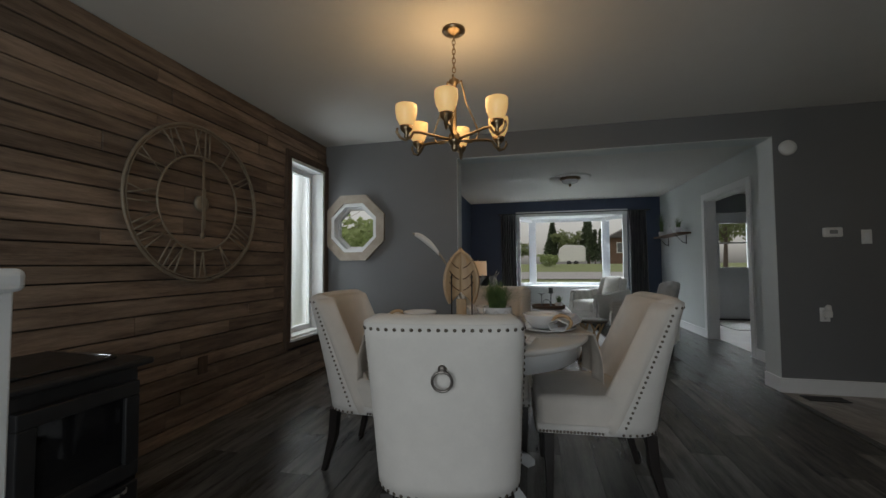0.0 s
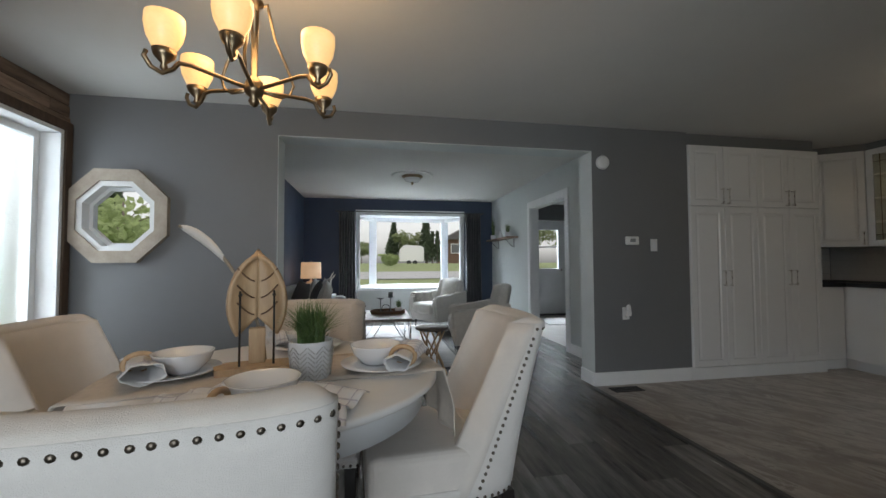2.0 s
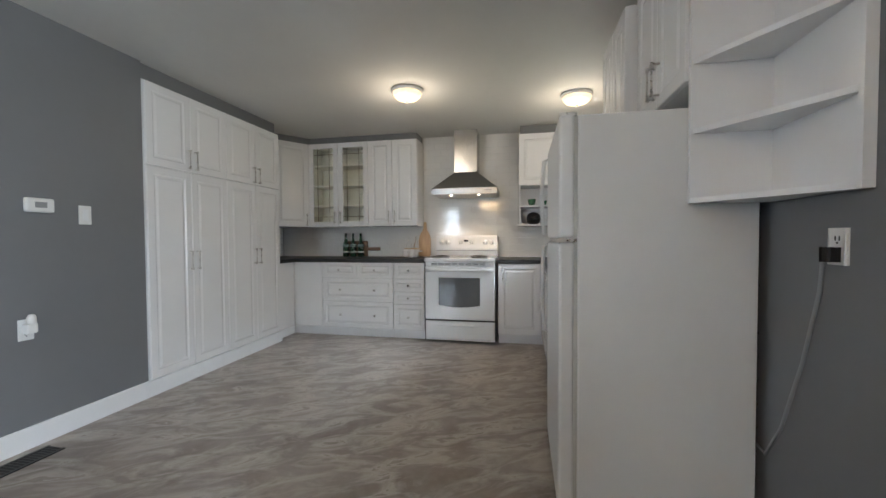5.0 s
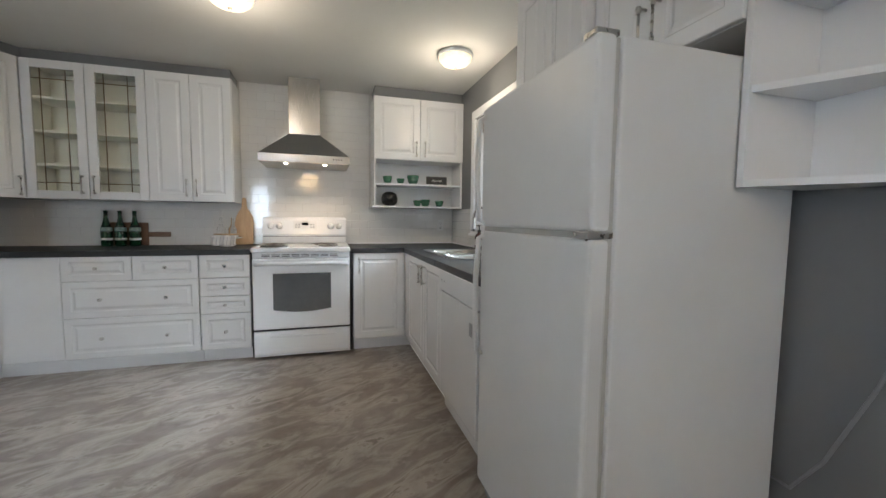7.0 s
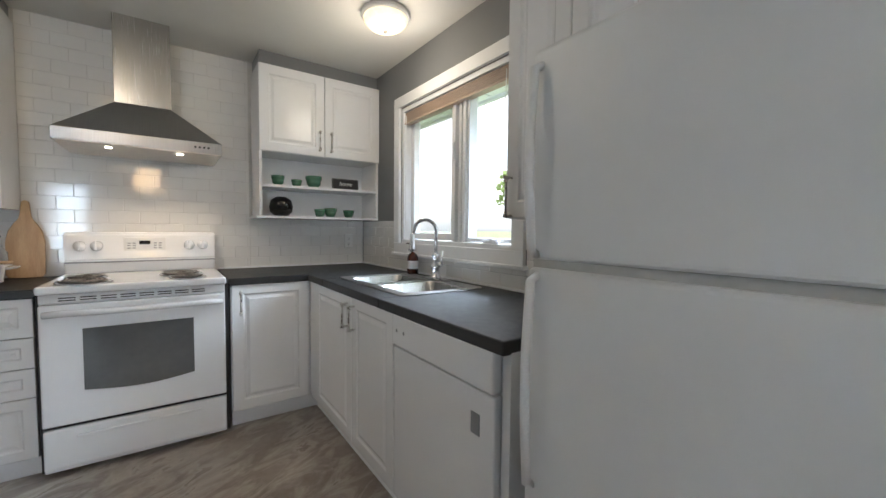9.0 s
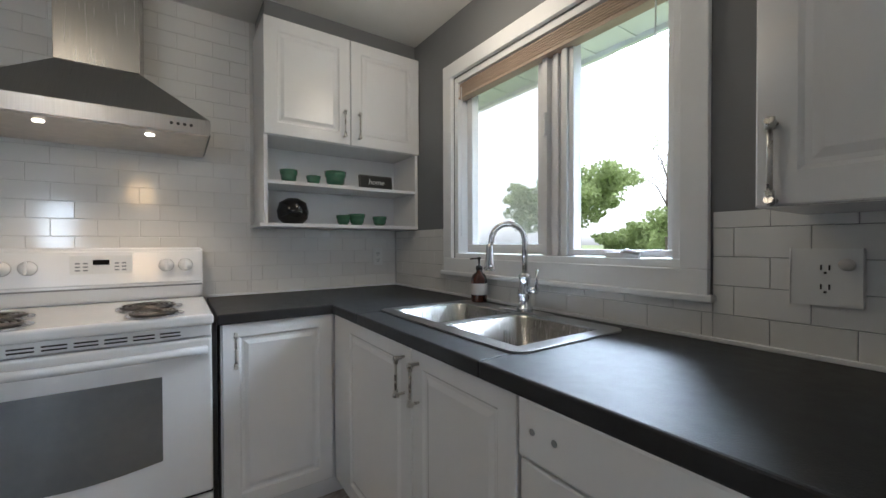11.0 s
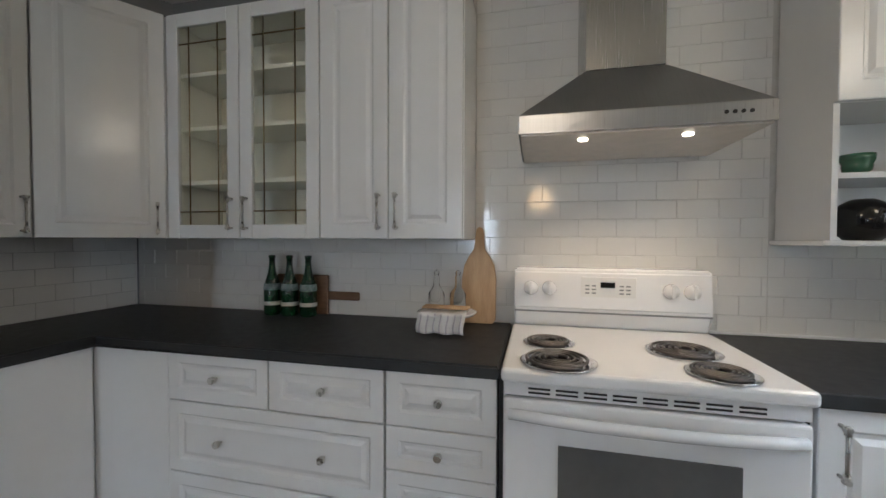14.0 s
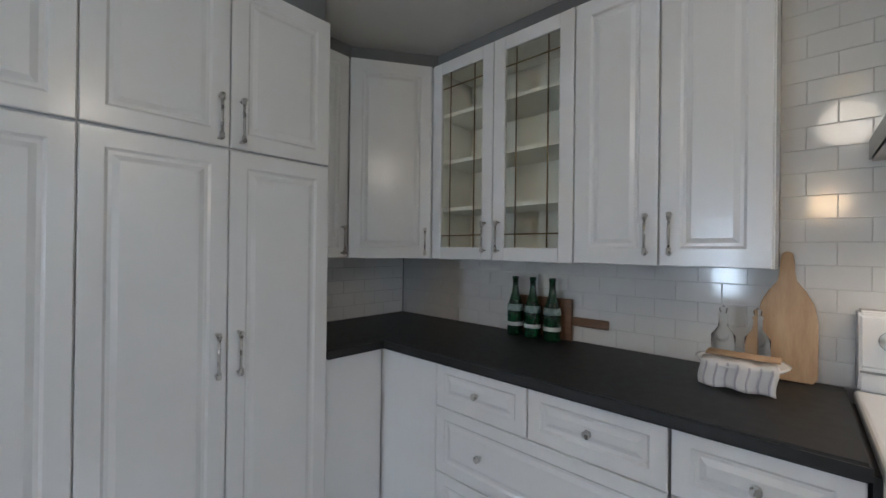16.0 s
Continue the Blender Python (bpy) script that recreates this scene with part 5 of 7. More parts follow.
# ---- kitchen: small things on the counter ----
def green_bottle(x, y):
    t = thing("green_bottle", (x, y, CT), "empty green glass bottle with a pale label", "bottle", "green bottles")
    Mesh().lathe([(0, 0.004), (0.036, 0.0), (0.040, 0.008), (0.041, 0.12), (0.034, 0.165), (0.019, 0.215), (0.0145, 0.25), (0.0145, 0.285), (0.017, 0.287), (0.017, 0.297), (0.012, 0.30), (0.0, 0.30)], (x, y, CT), 20).done("glass", M_BOTTLE, t)
    Mesh().lathe([(0.0415, 0.05), (0.0418, 0.051), (0.0418, 0.068), (0.0415, 0.069)], (x, y, CT), 20).done("label", M_LABEL, t)
    Mesh().lathe([(0.0395, 0.125), (0.0425, 0.126), (0.0385, 0.158), (0.037, 0.158)], (x, y, CT), 20).done("neck_label", mat("blue_label", (0.05, 0.13, 0.12), 0.6, col2=(0.4, 0.45, 0.45), scale=60), t)


M_BOTTLE = mat("bottle_green", (0.006, 0.045, 0.018), 0.06, var=0.25, scale=10, coat=0.6)
for y in (3.41, 3.31, 3.205):
    green_bottle(5.50, y)
cb = thing("handled_cutting_board", (5.555, 3.2, CT), "dark walnut serving board with a handle leaning on the tile", "cutting board")
k = Mesh()
k.box(5.552, 3.13, CT, 5.570, 3.42, CT + 0.20, 0.006).box(5.555, 2.96, CT + 0.075, 5.568, 3.135, CT + 0.118, 0.006)
k.done("board", M_WOODM, cb)
pb = thing("paddle_board", (5.53, 2.33, CT), "light wood paddle-shaped cutting board leaning on the tile", "cutting board")
body = [(-0.085, 0.0), (0.085, 0.0), (0.10, 0.02), (0.10, 0.20), (0.088, 0.26), (0.06, 0.305), (0.028, 0.335), (0.022, 0.37), (0.024, 0.405), (0.018, 0.43), (0.0, 0.438), (-0.018, 0.43), (-0.024, 0.405), (-0.022, 0.37), (-0.028, 0.335), (-0.06, 0.305), (-0.088, 0.26), (-0.10, 0.20), (-0.10, 0.02)]
k = Mesh().prism(body, -0.009, 0.009, m=Matrix.Translation((5.525, 2.362, CT + 0.003)) @ Matrix.Diagonal((1, 0.78, 1, 1)) @ pose(0, 0, 0, 0, 0, -90) @ pose(0, 0, 0, 85))
bmesh.ops.bevel(k.bm, geom=[e for e in k.bm.edges if e.calc_length() > 0.0], offset=0.003, segments=1, affect='EDGES')
k.done("board", M_WOODL, pb)
bx, by = 5.36, 2.47
cs = thing("cake_stand", (bx, by, CT), "white footed dish holding small glass bottles", "dish")
Mesh().lathe([(0, 0), (0.055, 0), (0.06, 0.006), (0.03, 0.02), (0.025, 0.05), (0.06, 0.062), (0.115, 0.070), (0.125, 0.082), (0.115, 0.082), (0, 0.076)], (bx, by, CT), 28).done("dish", M_PORC, cs)
for dx, dy in ((0.02, 0.05), (0.03, -0.04)):
    g = thing("oil_bottle", (bx + dx, by + dy, CT + 0.078), "clear glass oil bottle with a stopper", "bottle", "oil bottles")
    Mesh().lathe([(0, 0.003), (0.032, 0), (0.034, 0.006), (0.034, 0.075), (0.014, 0.105), (0.012, 0.135), (0.015, 0.14), (0.015, 0.146), (0.009, 0.15), (0.012, 0.165), (0.0, 0.175)], (bx + dx, by + dy, CT + 0.078), 18).done("glass", M_CLEAR, g)
nk = thing("dish_cloth", (bx - 0.09, by, CT + 0.085), "white dish cloth with grey stripes draped over the dish", "cloth")
def drape(u, v):
    w = 0.19
    y = by - w / 2 + u * w + 0.004 * math.sin(v * 9)
    s = v * 0.20
    if s < 0.10:
        return (bx + 0.0 - s, y, CT + 0.090 + 0.004 * math.sin(u * 17))
    return (bx - 0.118 - 0.006 * math.sin(u * 15 + 1) - 0.02 * (s - 0.10), y, CT + 0.090 - (s - 0.10) * 0.75 + 0.003 * math.sin(u * 14))
Mesh().sheet(drape, 24, 14).done("cloth", M_NAPKIN, nk, thick=0.004)
k = Mesh()
for j in range(7):
    u0 = 0.06 + j * 0.14
    k.sheet(lambda u, v: tuple(Vector(drape(u0 + u * 0.03, 0.5 + v * 0.5)) + Vector((-0.0035, 0, 0.001))), 1, 7)
tagged(k.done("stripe", M_STRIPE, nk, thick=0.001), kind="stuff")
k = Mesh()
for j in range(5):
    k.tube([(bx - 0.06 + 0.012 * j, by - 0.10, CT + 0.105 + 0.003 * (j % 2)), (bx - 0.075 + 0.014 * j, by + 0.085, CT + 0.108)], 0.005, 6)
tagged(k.done("wooden_utensils", M_WOODL), "bundle of light wooden utensils on the dish cloth", "utensils")


# ---- dining room ----
def back_point(side, a, v, grow=0.0):
    """A point on the chair's wrap-around back; a runs from wing to wing, v from seat to top."""
    w = 0.222 - 0.002 * v + grow
    wing = 0.225 - 0.155 * v ** 0.75
    ang = a * math.pi / 2
    s, c = math.sin(ang), math.cos(ang)
    x = w * math.copysign(abs(s) ** 0.68, s)
    y = wing * (1 - abs(c) ** 0.68) - 0.11 * v ** 1.25 - grow
    return x, y


def dining_chair(m, first=None):
    if first:
        return copy_thing(first, m)
    t = thing("dining_chair", (0, 0, 0), "white linen dining chair with nailhead trim and dark legs", "chair", "chairs round the table")
    zb, zt = 0.325, 0.908
    N, H = 28, 12
    k = Mesh()
    def outer(u, v):
        x, y = back_point(1, u * 2 - 1, v, 0.03)
        return (x, y, zb + (zt - zb) * v)
    k.sheet(outer, N, H)
    k.done("back_cover", M_LINENW, t, thick=0.008)
    k = Mesh()
    def inner(u, v):
        x, y = back_point(1, u * 2 - 1, v, -0.03)
        return (x * 0.98, y + 0.02 + 0.012 * math.sin(math.pi * v) * math.cos((u * 2 - 1) * 1.5), zb + 0.05 + (zt - zb - 0.05) * v)
    k.sheet(inner, N, H)
    def top(u, v):
        a, b = Vector(outer(u, 1)), Vector(inner(u, 1))
        p = a.lerp(b, v)
        return (p.x, p.y, p.z + 0.022 * math.sin(math.pi * v) * (1 - abs(2 * u - 1) ** 10))
    k.sheet(top, N, 6)
    for end in (0, 1):
        k.sheet(lambda u, v: Vector(outer(end, u)).lerp(Vector(inner(end, u)), v) + Vector((0, 0.018 * math.sin(math.pi * v) * (1 - u ** 10), 0)), H, 5)
    k.done("backrest", M_LINENC, t, thick=0.006)
    Mesh().box(-0.236, 0.10, 0.325, 0.236, 0.52, 0.485, 0.035, 4).box(-0.17, 0.03, 0.34, 0.17, 0.16, 0.478, 0.01, 1).done("seat", M_LINENC, t)
    Mesh().box(-0.244, 0.11, 0.315, 0.244, 0.525, 0.36, 0.012, 2).done("seat_rail", M_LINENW, t)
    for x, y, dx, dy in ((-0.21, 0.47, 0.0, 0.0), (0.21, 0.47, 0, 0), (-0.20, 0.03, -0.01, -0.06), (0.20, 0.03, 0.01, -0.06)):
        k = Mesh()
        rings = []
        for z, s in ((0.325, 0.024), (0.18, 0.021), (0.0, 0.014)):
            q = 1 - z / 0.325
            cx, cy = x + dx * q * q, y + dy * q * q
            rings.append([k.bm.verts.new((cx + a * s, cy + b * s, z)) for a, b in ((-1, -1), (1, -1), (1, 1), (-1, 1))])
        for a, b in zip(rings, rings[1:]):
            for i in range(4):
                k.bm.faces.new((a[i], a[(i + 1) % 4], b[(i + 1) % 4], b[i]))
        k.bm.faces.new(rings[0]); k.bm.faces.new(rings[-1][::-1])
        bmesh.ops.bevel(k.bm, geom=list(k.bm.edges), offset=0.003, segments=1, affect='EDGES')
        k.done("leg", M_DKWOOD, t)
    k = Mesh()
    def nail(p, n):
        n = Vector(n).normalized()
        q = n.to_track_quat('Z', 'Y').to_matrix().to_4x4()
        k.lathe([(0.0066, 0), (0.0058, 0.0028), (0.0034, 0.0046), (0.0, 0.005)], m=Matrix.Translation(p) @ q, seg=8)
    for v in (0.970, 0.012):
        us = [0.02 + 0.96 * i / 400 for i in range(401)]
        ps, run_len = [Vector(outer(u, v)) for u in us], [0.0]
        for p, q in zip(ps, ps[1:]):
            run_len.append(run_len[-1] + (q - p).length)
        n_nails = int(run_len[-1] / 0.026)
        picks, j = [], 0
        for i in range(n_nails + 1):
            while run_len[j] < run_len[-1] * i / n_nails - 1e-6:
                j += 1
            picks.append(us[j])
        for u in picks:
            p = Vector(outer(u, v)); d = Vector(outer(min(1, u + 0.01), v)) - Vector(outer(u - 0.01, v))
            n = Vector((d.y, -d.x, 0)); nail(p + n.normalized() * 0.003, n)
    for e, sx in ((0.015, -1), (0.985, 1)):
        for j in range(1, 24):
            v = 0.03 + 0.92 * j / 24
            p = Vector(outer(e, v)); nail(p + Vector((sx * 0.004, 0, 0)), (sx, 0, 0))
    for i in range(19):
        nail((-0.24 + i * 0.48 / 18, 0.526, 0.330), (0, 1, 0))
        for sx in (-1, 1):
            nail((sx * 0.249, 0.24 + i * 0.27 / 18, 0.330), (sx, 0, 0))
    tagged(k.done("nailhead", M_NAIL, t), "bronze nailhead trim", kind="stuff")
    k = Mesh()
    yb = back_point(1, 0, 0.755, 0.03)[1] - 0.004
    zr = zb + (zt - zb) * 0.755
    ring = [(0.030 * math.sin(2 * math.pi * q / 28), yb - 0.014 - 0.004 * math.cos(2 * math.pi * q / 28), zr - 0.03 + 0.030 * math.cos(2 * math.pi * q / 28)) for q in range(28)]
    k.tube(ring, 0.0045, 8, closed=True)
    k.lathe([(0.014, 0), (0.014, 0.006), (0.008, 0.012), (0, 0.013)], m=Matrix.Translation((0, yb + 0.002, zr + 0.004)) @ pose(0, 0, 0, 90), seg=14)
    k.box(-0.005, yb - 0.022, zr - 0.006, 0.005, yb - 0.002, zr + 0.006, 0.002)
    tagged(k.done("pull_ring", M_PEWTER, t), "pewter pull ring")
    t.matrix_basis = m
    return t


TX, TY, TR = -0.23, 1.91, 0.53
ch = dining_chair(pose(-0.236, 1.215, 0, 0, 0, 8))
dining_chair(pose(0.57, 2.07, 0, 0, 0, 93), ch)
dining_chair(pose(-1.01, 2.07, 0, 0, 0, -92), ch)
dining_chair(pose(-0.22, 2.63, 0, 0, 0, 180), ch)

tb = thing("dining_table", (TX, TY, 0), "round white painted pedestal dining table", "table")
Mesh().lathe([(0, 0.728), (TR - 0.03, 0.728), (TR - 0.012, 0.735), (TR, 0.745), (TR, 0.755), (TR - 0.008, 0.762), (0, 0.762)], (TX, TY, 0), 64).done("top", mat("table_white", (0.66, 0.64, 0.62), 0.35, var=0.03), tb)
Mesh().lathe([(TR - 0.06, 0.66), (TR - 0.05, 0.655), (TR - 0.05, 0.72), (TR - 0.04, 0.728), (TR - 0.075, 0.728), (TR - 0.075, 0.66)], (TX, TY, 0), 64).done("apron", M_TRIM, tb)
Mesh().lathe([(0.16, 0.05), (0.14, 0.10), (0.07, 0.16), (0.055, 0.3), (0.075, 0.42), (0.06, 0.5), (0.09, 0.6), (0.12, 0.66), (0.12, 0.728), (0, 0.728)], (TX, TY, 0), 28).done("pedestal", M_TRIM, tb)
for q in range(4):
    m = Matrix.Translation((TX, TY, 0)) @ pose(0, 0, 0, 0, 0, 45 + 90 * q)
    k = Mesh()
    k.prism([(0.08, 0.05), (0.08, 0.16), (0.2, 0.12), (0.33, 0.06), (0.36, 0.03), (0.36, 0.0), (0.31, 0.0), (0.25, 0.05)], -0.03, 0.03, m=m @ pose(0, 0, 0, 90))
    k.done("foot", M_TRIM, tb)
TZ = 0.7625
rn = thing("table_runner", (TX, TY, TZ), "beige linen runner across the table, hanging at the ends", "table runner")
RA = pose(TX, TY, 0, 0, 0, 8)
def run(u, v):
    s = (u - 0.5) * 1.52
    w = (v - 0.5) * 0.34
    over = max(0.0, abs(s) - 0.53)
    x = math.copysign(min(abs(s), 0.53) + 0.035 * min(1, over * 8), s)
    z = TZ + 0.003 + 0.002 * math.sin(u * 23 + v * 5) - over * 0.98
    if over:
        x += 0.012 * math.sin(v * 12) * over * 5
    return tuple(RA @ Vector((x, w, z)))
Mesh().sheet(run, 60, 8).done("cloth", M_RUNNER, rn, thick=0.003)


def place_setting(x, y, rz):
    m = pose(x, y, TZ + 0.0065, 0, 0, rz)
    p = tagged(Mesh().lathe([(0, 0.002), (0.08, 0.0), (0.095, 0.004), (0.138, 0.016), (0.140, 0.019), (0.095, 0.009), (0, 0.007)], seg=36).done("dinner_plate", M_PORC), "round white plate on the dining table", "plate", "place settings")
    p.matrix_basis = m
    b = tagged(Mesh().lathe([(0, 0.0), (0.045, 0), (0.05, 0.006), (0.078, 0.035), (0.088, 0.062), (0.090, 0.066), (0.085, 0.066), (0.07, 0.035), (0.04, 0.012), (0, 0.01)], seg=32).done("cereal_bowl", M_PORC), "white porcelain bowl on a plate", "bowl", "place settings")
    b.matrix_basis = m @ pose(0.01, 0.03, 0.009)
    n = thing("napkin", (0, 0, 0), "white checked napkin in a wooden ring", "napkin", "place settings")
    def roll(u, v):
        a = v * 2 * math.pi
        r = 0.024 + 0.012 * abs(u - 0.35) * 2 + 0.004 * math.sin(5 * a + u * 4)
        return ((u - 0.4) * 0.24, r * 1.35 * math.cos(a), 0.026 + r * 0.75 * math.sin(a) + 0.004 * math.sin(u * 9))
    Mesh().sheet(roll, 16, 18).done("cloth", M_NAPKIN, n, thick=0.002)
    k = Mesh()
    for j in range(6):
        u0 = 0.5 + j * 0.085
        k.sheet(lambda u, v: tuple(Vector(roll(u0 + u * 0.012, v)) * 1.0 + Vector((0, 0.0016 * math.cos(v * 6.283), 0.0016 * math.sin(v * 6.283)))), 1, 18)
    for j in range(5):
        v0 = j * 0.2
        k.sheet(lambda u, v: tuple(Vector(roll(0.42 + u * 0.56, v0 + v * 0.018)) + Vector((0, 0.0016 * math.cos(v0 * 6.283), 0.0016 * math.sin(v0 * 6.283)))), 12, 1)
    tagged(k.done("check_line", M_STRIPE, n, thick=0.0008), kind="stuff")
    ring = [(-0.012, 0.042 * math.cos(2 * math.pi * q / 20), 0.032 + 0.031 * math.sin(2 * math.pi * q / 20)) for q in range(20)]
    tagged(Mesh().tube(ring, 0.008, 8, closed=True).done("napkin_ring", M_WOODL, n), "wooden ring")
    n.matrix_basis = m @ pose(0.0, -0.085, 0.014, 0, 0, 12)


place_setting(TX + 0.34, TY - 0.02, 60)
place_setting(TX - 0.33, TY - 0.0, -70)
place_setting(TX + 0.02, TY - 0.385, -25)
place_setting(TX + 0.04, TY + 0.34, 200)

def loose_napkin(x, y, rz, seed):
    """A long checked napkin trailing off both sides of a plate."""
    r = random.Random(seed)
    p = [r.uniform(0, 6.28) for _ in range(4)]
    n = thing("loose_napkin", (0, 0, 0), "white checked napkin trailing under a bowl", "napkin", "trailing napkins")
    def f(u, v):
        s = (u - 0.5) * 0.50
        w = (v - 0.5) * (0.12 + 0.07 * abs(2 * u - 1))
        lift = 0.026 / (1 + math.exp((abs(s) - 0.155) * 60))
        fold = 0.011 * (1 + math.sin(v * 11 + p[0] + 3 * u)) * min(1, abs(2 * u - 1) * 1.6) + 0.004 * (1 + math.sin(u * 19 + p[1]))
        return (s + 0.012 * math.sin(v * 5 + p[2]), w + 0.016 * math.sin(u * 7 + p[3]), 0.004 + lift + fold)
    Mesh().sheet(f, 44, 18).done("cloth", M_NAPKIN, n, thick=0.002)
    k = Mesh()
    for j in range(12):
        k.sheet(lambda u, v: tuple(Vector(f((j + 0.5) / 12 + u * 0.006, v)) + Vector((0, 0, 0.0022))), 1, 18)
    for j in range(5):
        k.sheet(lambda u, v: tuple(Vector(f(u, (j + 0.5) / 5 + v * 0.02)) + Vector((0, 0, 0.0022))), 44, 1)
    tagged(k.done("check_line", M_STRIPE, n, thick=0.0006), kind="stuff")
    n.matrix_basis = pose(x, y, TZ + 0.004, 0, 0, rz)


loose_napkin(TX + 0.03, TY - 0.36, -14, 3)

# carved leaf on a stand
lf = thing("leaf_sculpture", (-0.33, 1.90, TZ), "carved light wood leaf on metal pins and a wooden block", "sculpture")
LM = pose(-0.31, 1.93, TZ + 0.004, 0, 0, 14)
k = Mesh()
k.prism([(-0.12, -0.05), (0.09, -0.065), (0.13, -0.01), (0.11, 0.045), (-0.09, 0.055), (-0.13, 0.01)], 0.0, 0.022, m=LM)
k.done("base", M_WOODL, lf)
def lobe(k, a0, side):
    """Half of the leaf: a bowed blade that folds along the midrib."""
    def f(u, v):
        z = 0.135 + 0.25 * u
        prof = math.sin(math.pi * min(1, u * 0.84 + 0.16)) ** 0.55
        w = 0.092 * prof
        return tuple(LM @ Vector((side * w * v, 0.035 - 0.035 * v * v, z + 0.028 * (1 - v) * (1 if u > 0.5 else -0.3) + 0.05 * (1 - v) * max(0.0, 0.35 - u) / 0.35 - 0.018 * v * (1 - u))))
    k.sheet(f, 18, 8)
for s in (-1, 1):
    k = Mesh()
    lobe(k, 0, s)
    k.done("blade", M_WOODL, lf, thick=0.014)
k = Mesh()
for s in (-1, 1):
    for j in range(3):
        z0 = 0.185 + 0.058 * j
        pts = [LM @ Vector((s * (0.010 + 0.052 * q / 6), 0.024 - 0.035 * (q / 6) ** 2 * 0.8, z0 + 0.045 * (q / 6) ** 1.6)) for q in range(7)]
        k.tube(pts, 0.0028, 5)
k.each("vein", M_WOODM, lf)
Mesh().box(-0.026, 0.005, 0.02, 0.026, 0.045, 0.14, 0.004, m=LM).done("stem", M_WOODL, lf)
k = Mesh()
for x in (-0.052, 0.052):
    k.tube([LM @ Vector((x, -0.022, 0.02)), LM @ Vector((x, -0.022, 0.27))], 0.0036, 8)
    k.tube([LM @ Vector((x, -0.022, 0.255)), LM @ Vector((x, 0.016, 0.255))], 0.006, 6)
tagged(k.done("pin", M_BLACK, lf), "dark metal pin")
# long pale feather standing behind the leaf
ft = thing("pampas_stem", (-0.36, 2.02, TZ), "long pale dried plume leaning from behind the leaf", "dried plant")
k = Mesh()
pts = [Vector((-0.30 - 0.30 * (q / 12) ** 1.5, 2.0 + 0.02 * q / 12, TZ + 0.012 + 0.50 * math.sin(q / 12 * 1.35))) for q in range(13)]
k.tube(pts, 0.006, 6)
k.done("stem", M_GOLDW, ft)
def plume(u, v):
    i = 7.5 + 4.5 * u
    a = pts[int(i)].lerp(pts[min(12, int(i) + 1)], i - int(i))
    w = 0.022 * math.sin(math.pi * min(1, u * 0.9 + 0.1)) ** 0.5
    ang = v * 2 * math.pi
    return (a.x, a.y + 0.5 * w * math.cos(ang), a.z + w * math.sin(ang))
Mesh().sheet(plume, 12, 10).done("plume", M_LINENW, ft)

pp = thing("grass_planter", (-0.09, 1.86, TZ), "green grass plant in a white herringbone pot", "plant")
PX, PY, PZ = -0.115, 1.81, TZ + 0.003
Mesh().lathe([(0, 0.0), (0.055, 0), (0.058, 0.006), (0.068, 0.115), (0.066, 0.12), (0.060, 0.118), (0.058, 0.10), (0, 0.10)], (PX, PY, PZ), 32).done("pot", M_PORC, pp)
k = Mesh()
for i in range(18):
    for j in range(7):
        a0 = 2 * math.pi * i / 18
        r = 0.060 + 0.0085 * (j / 6)
        z = PZ + 0.012 + j * 0.014
        s = 1 if i % 2 else -1
        p = [(PX + (r + 0.0008) * math.cos(a0 + t * 0.15), PY + (r + 0.0008) * math.sin(a0 + t * 0.15), z + s * t * 0.010) for t in (-1, 1)]
        k.tube(p, 0.0017, 4)
tagged(k.done("herringbone", mat("pot_grey", (0.48, 0.47, 0.46), 0.8), pp), "grey herringbone relief", kind="stuff")


def blades(k, x, y, z, n, h, spread, seed):
    r = random.Random(seed)
    for _ in range(n):
        a, l = r.uniform(0, 6.283), h * r.uniform(0.55, 1.15)
        b = spread * r.uniform(0.1, 1.0) ** 1.5 * (1.9 if r.random() < 0.1 else 1)
        x0, y0 = x + 0.45 * spread * r.uniform(-1, 1) * 0.6, y + 0.45 * spread * r.uniform(-1, 1) * 0.6
        w = 0.0022 * r.uniform(0.8, 1.4)
        pr = None
        for q in range(5):
            t = q / 4
            c = Vector((x0 + math.cos(a) * b * t * t, y0 + math.sin(a) * b * t * t, z + l * (t - 0.25 * t * t * (b / max(spread, 1e-3)))))
            d = Vector((-math.sin(a), math.cos(a), 0)) * w * (1 - 0.85 * t)
            cur = (k.bm.verts.new(c - d), k.bm.verts.new(c + d))
            if pr:
                k.bm.faces.new((pr[0], pr[1], cur[1], cur[0]))
            pr = cur


k = Mesh()
blades(k, PX, PY, PZ + 0.1, 720, 0.135, 0.13, 5)
tagged(k.done("grass", M_LEAF, pp), kind="stuff")

# chandelier
CXX, CYY = -0.36, 2.03
cd = thing("chandelier", (CXX, CYY, CEIL), "bronze six-arm chandelier with lit amber glass cups", "chandelier")
Mesh().lathe([(0.065, 0), (0.066, -0.008), (0.05, -0.02), (0.03, -0.028), (0.012, -0.034), (0, -0.036)], (CXX, CYY, CEIL - 0.001), 28).done("canopy", M_BRONZE, cd)
k = Mesh()
for i in range(8):
    z = CEIL - 0.045 - i * 0.026
    ring = []
    for q in range(12):
        a = 2 * math.pi * q / 12
        o = (0.009 * math.cos(a), 0) if i % 2 else (0, 0.009 * math.cos(a))
        ring.append((CXX + o[0], CYY + o[1], z + 0.018 * math.sin(a)))
    k.tube(ring, 0.0026, 6, closed=True)
tagged(k.done("chain", M_BRONZE, cd), kind="stuff")
z0 = CEIL - 0.625
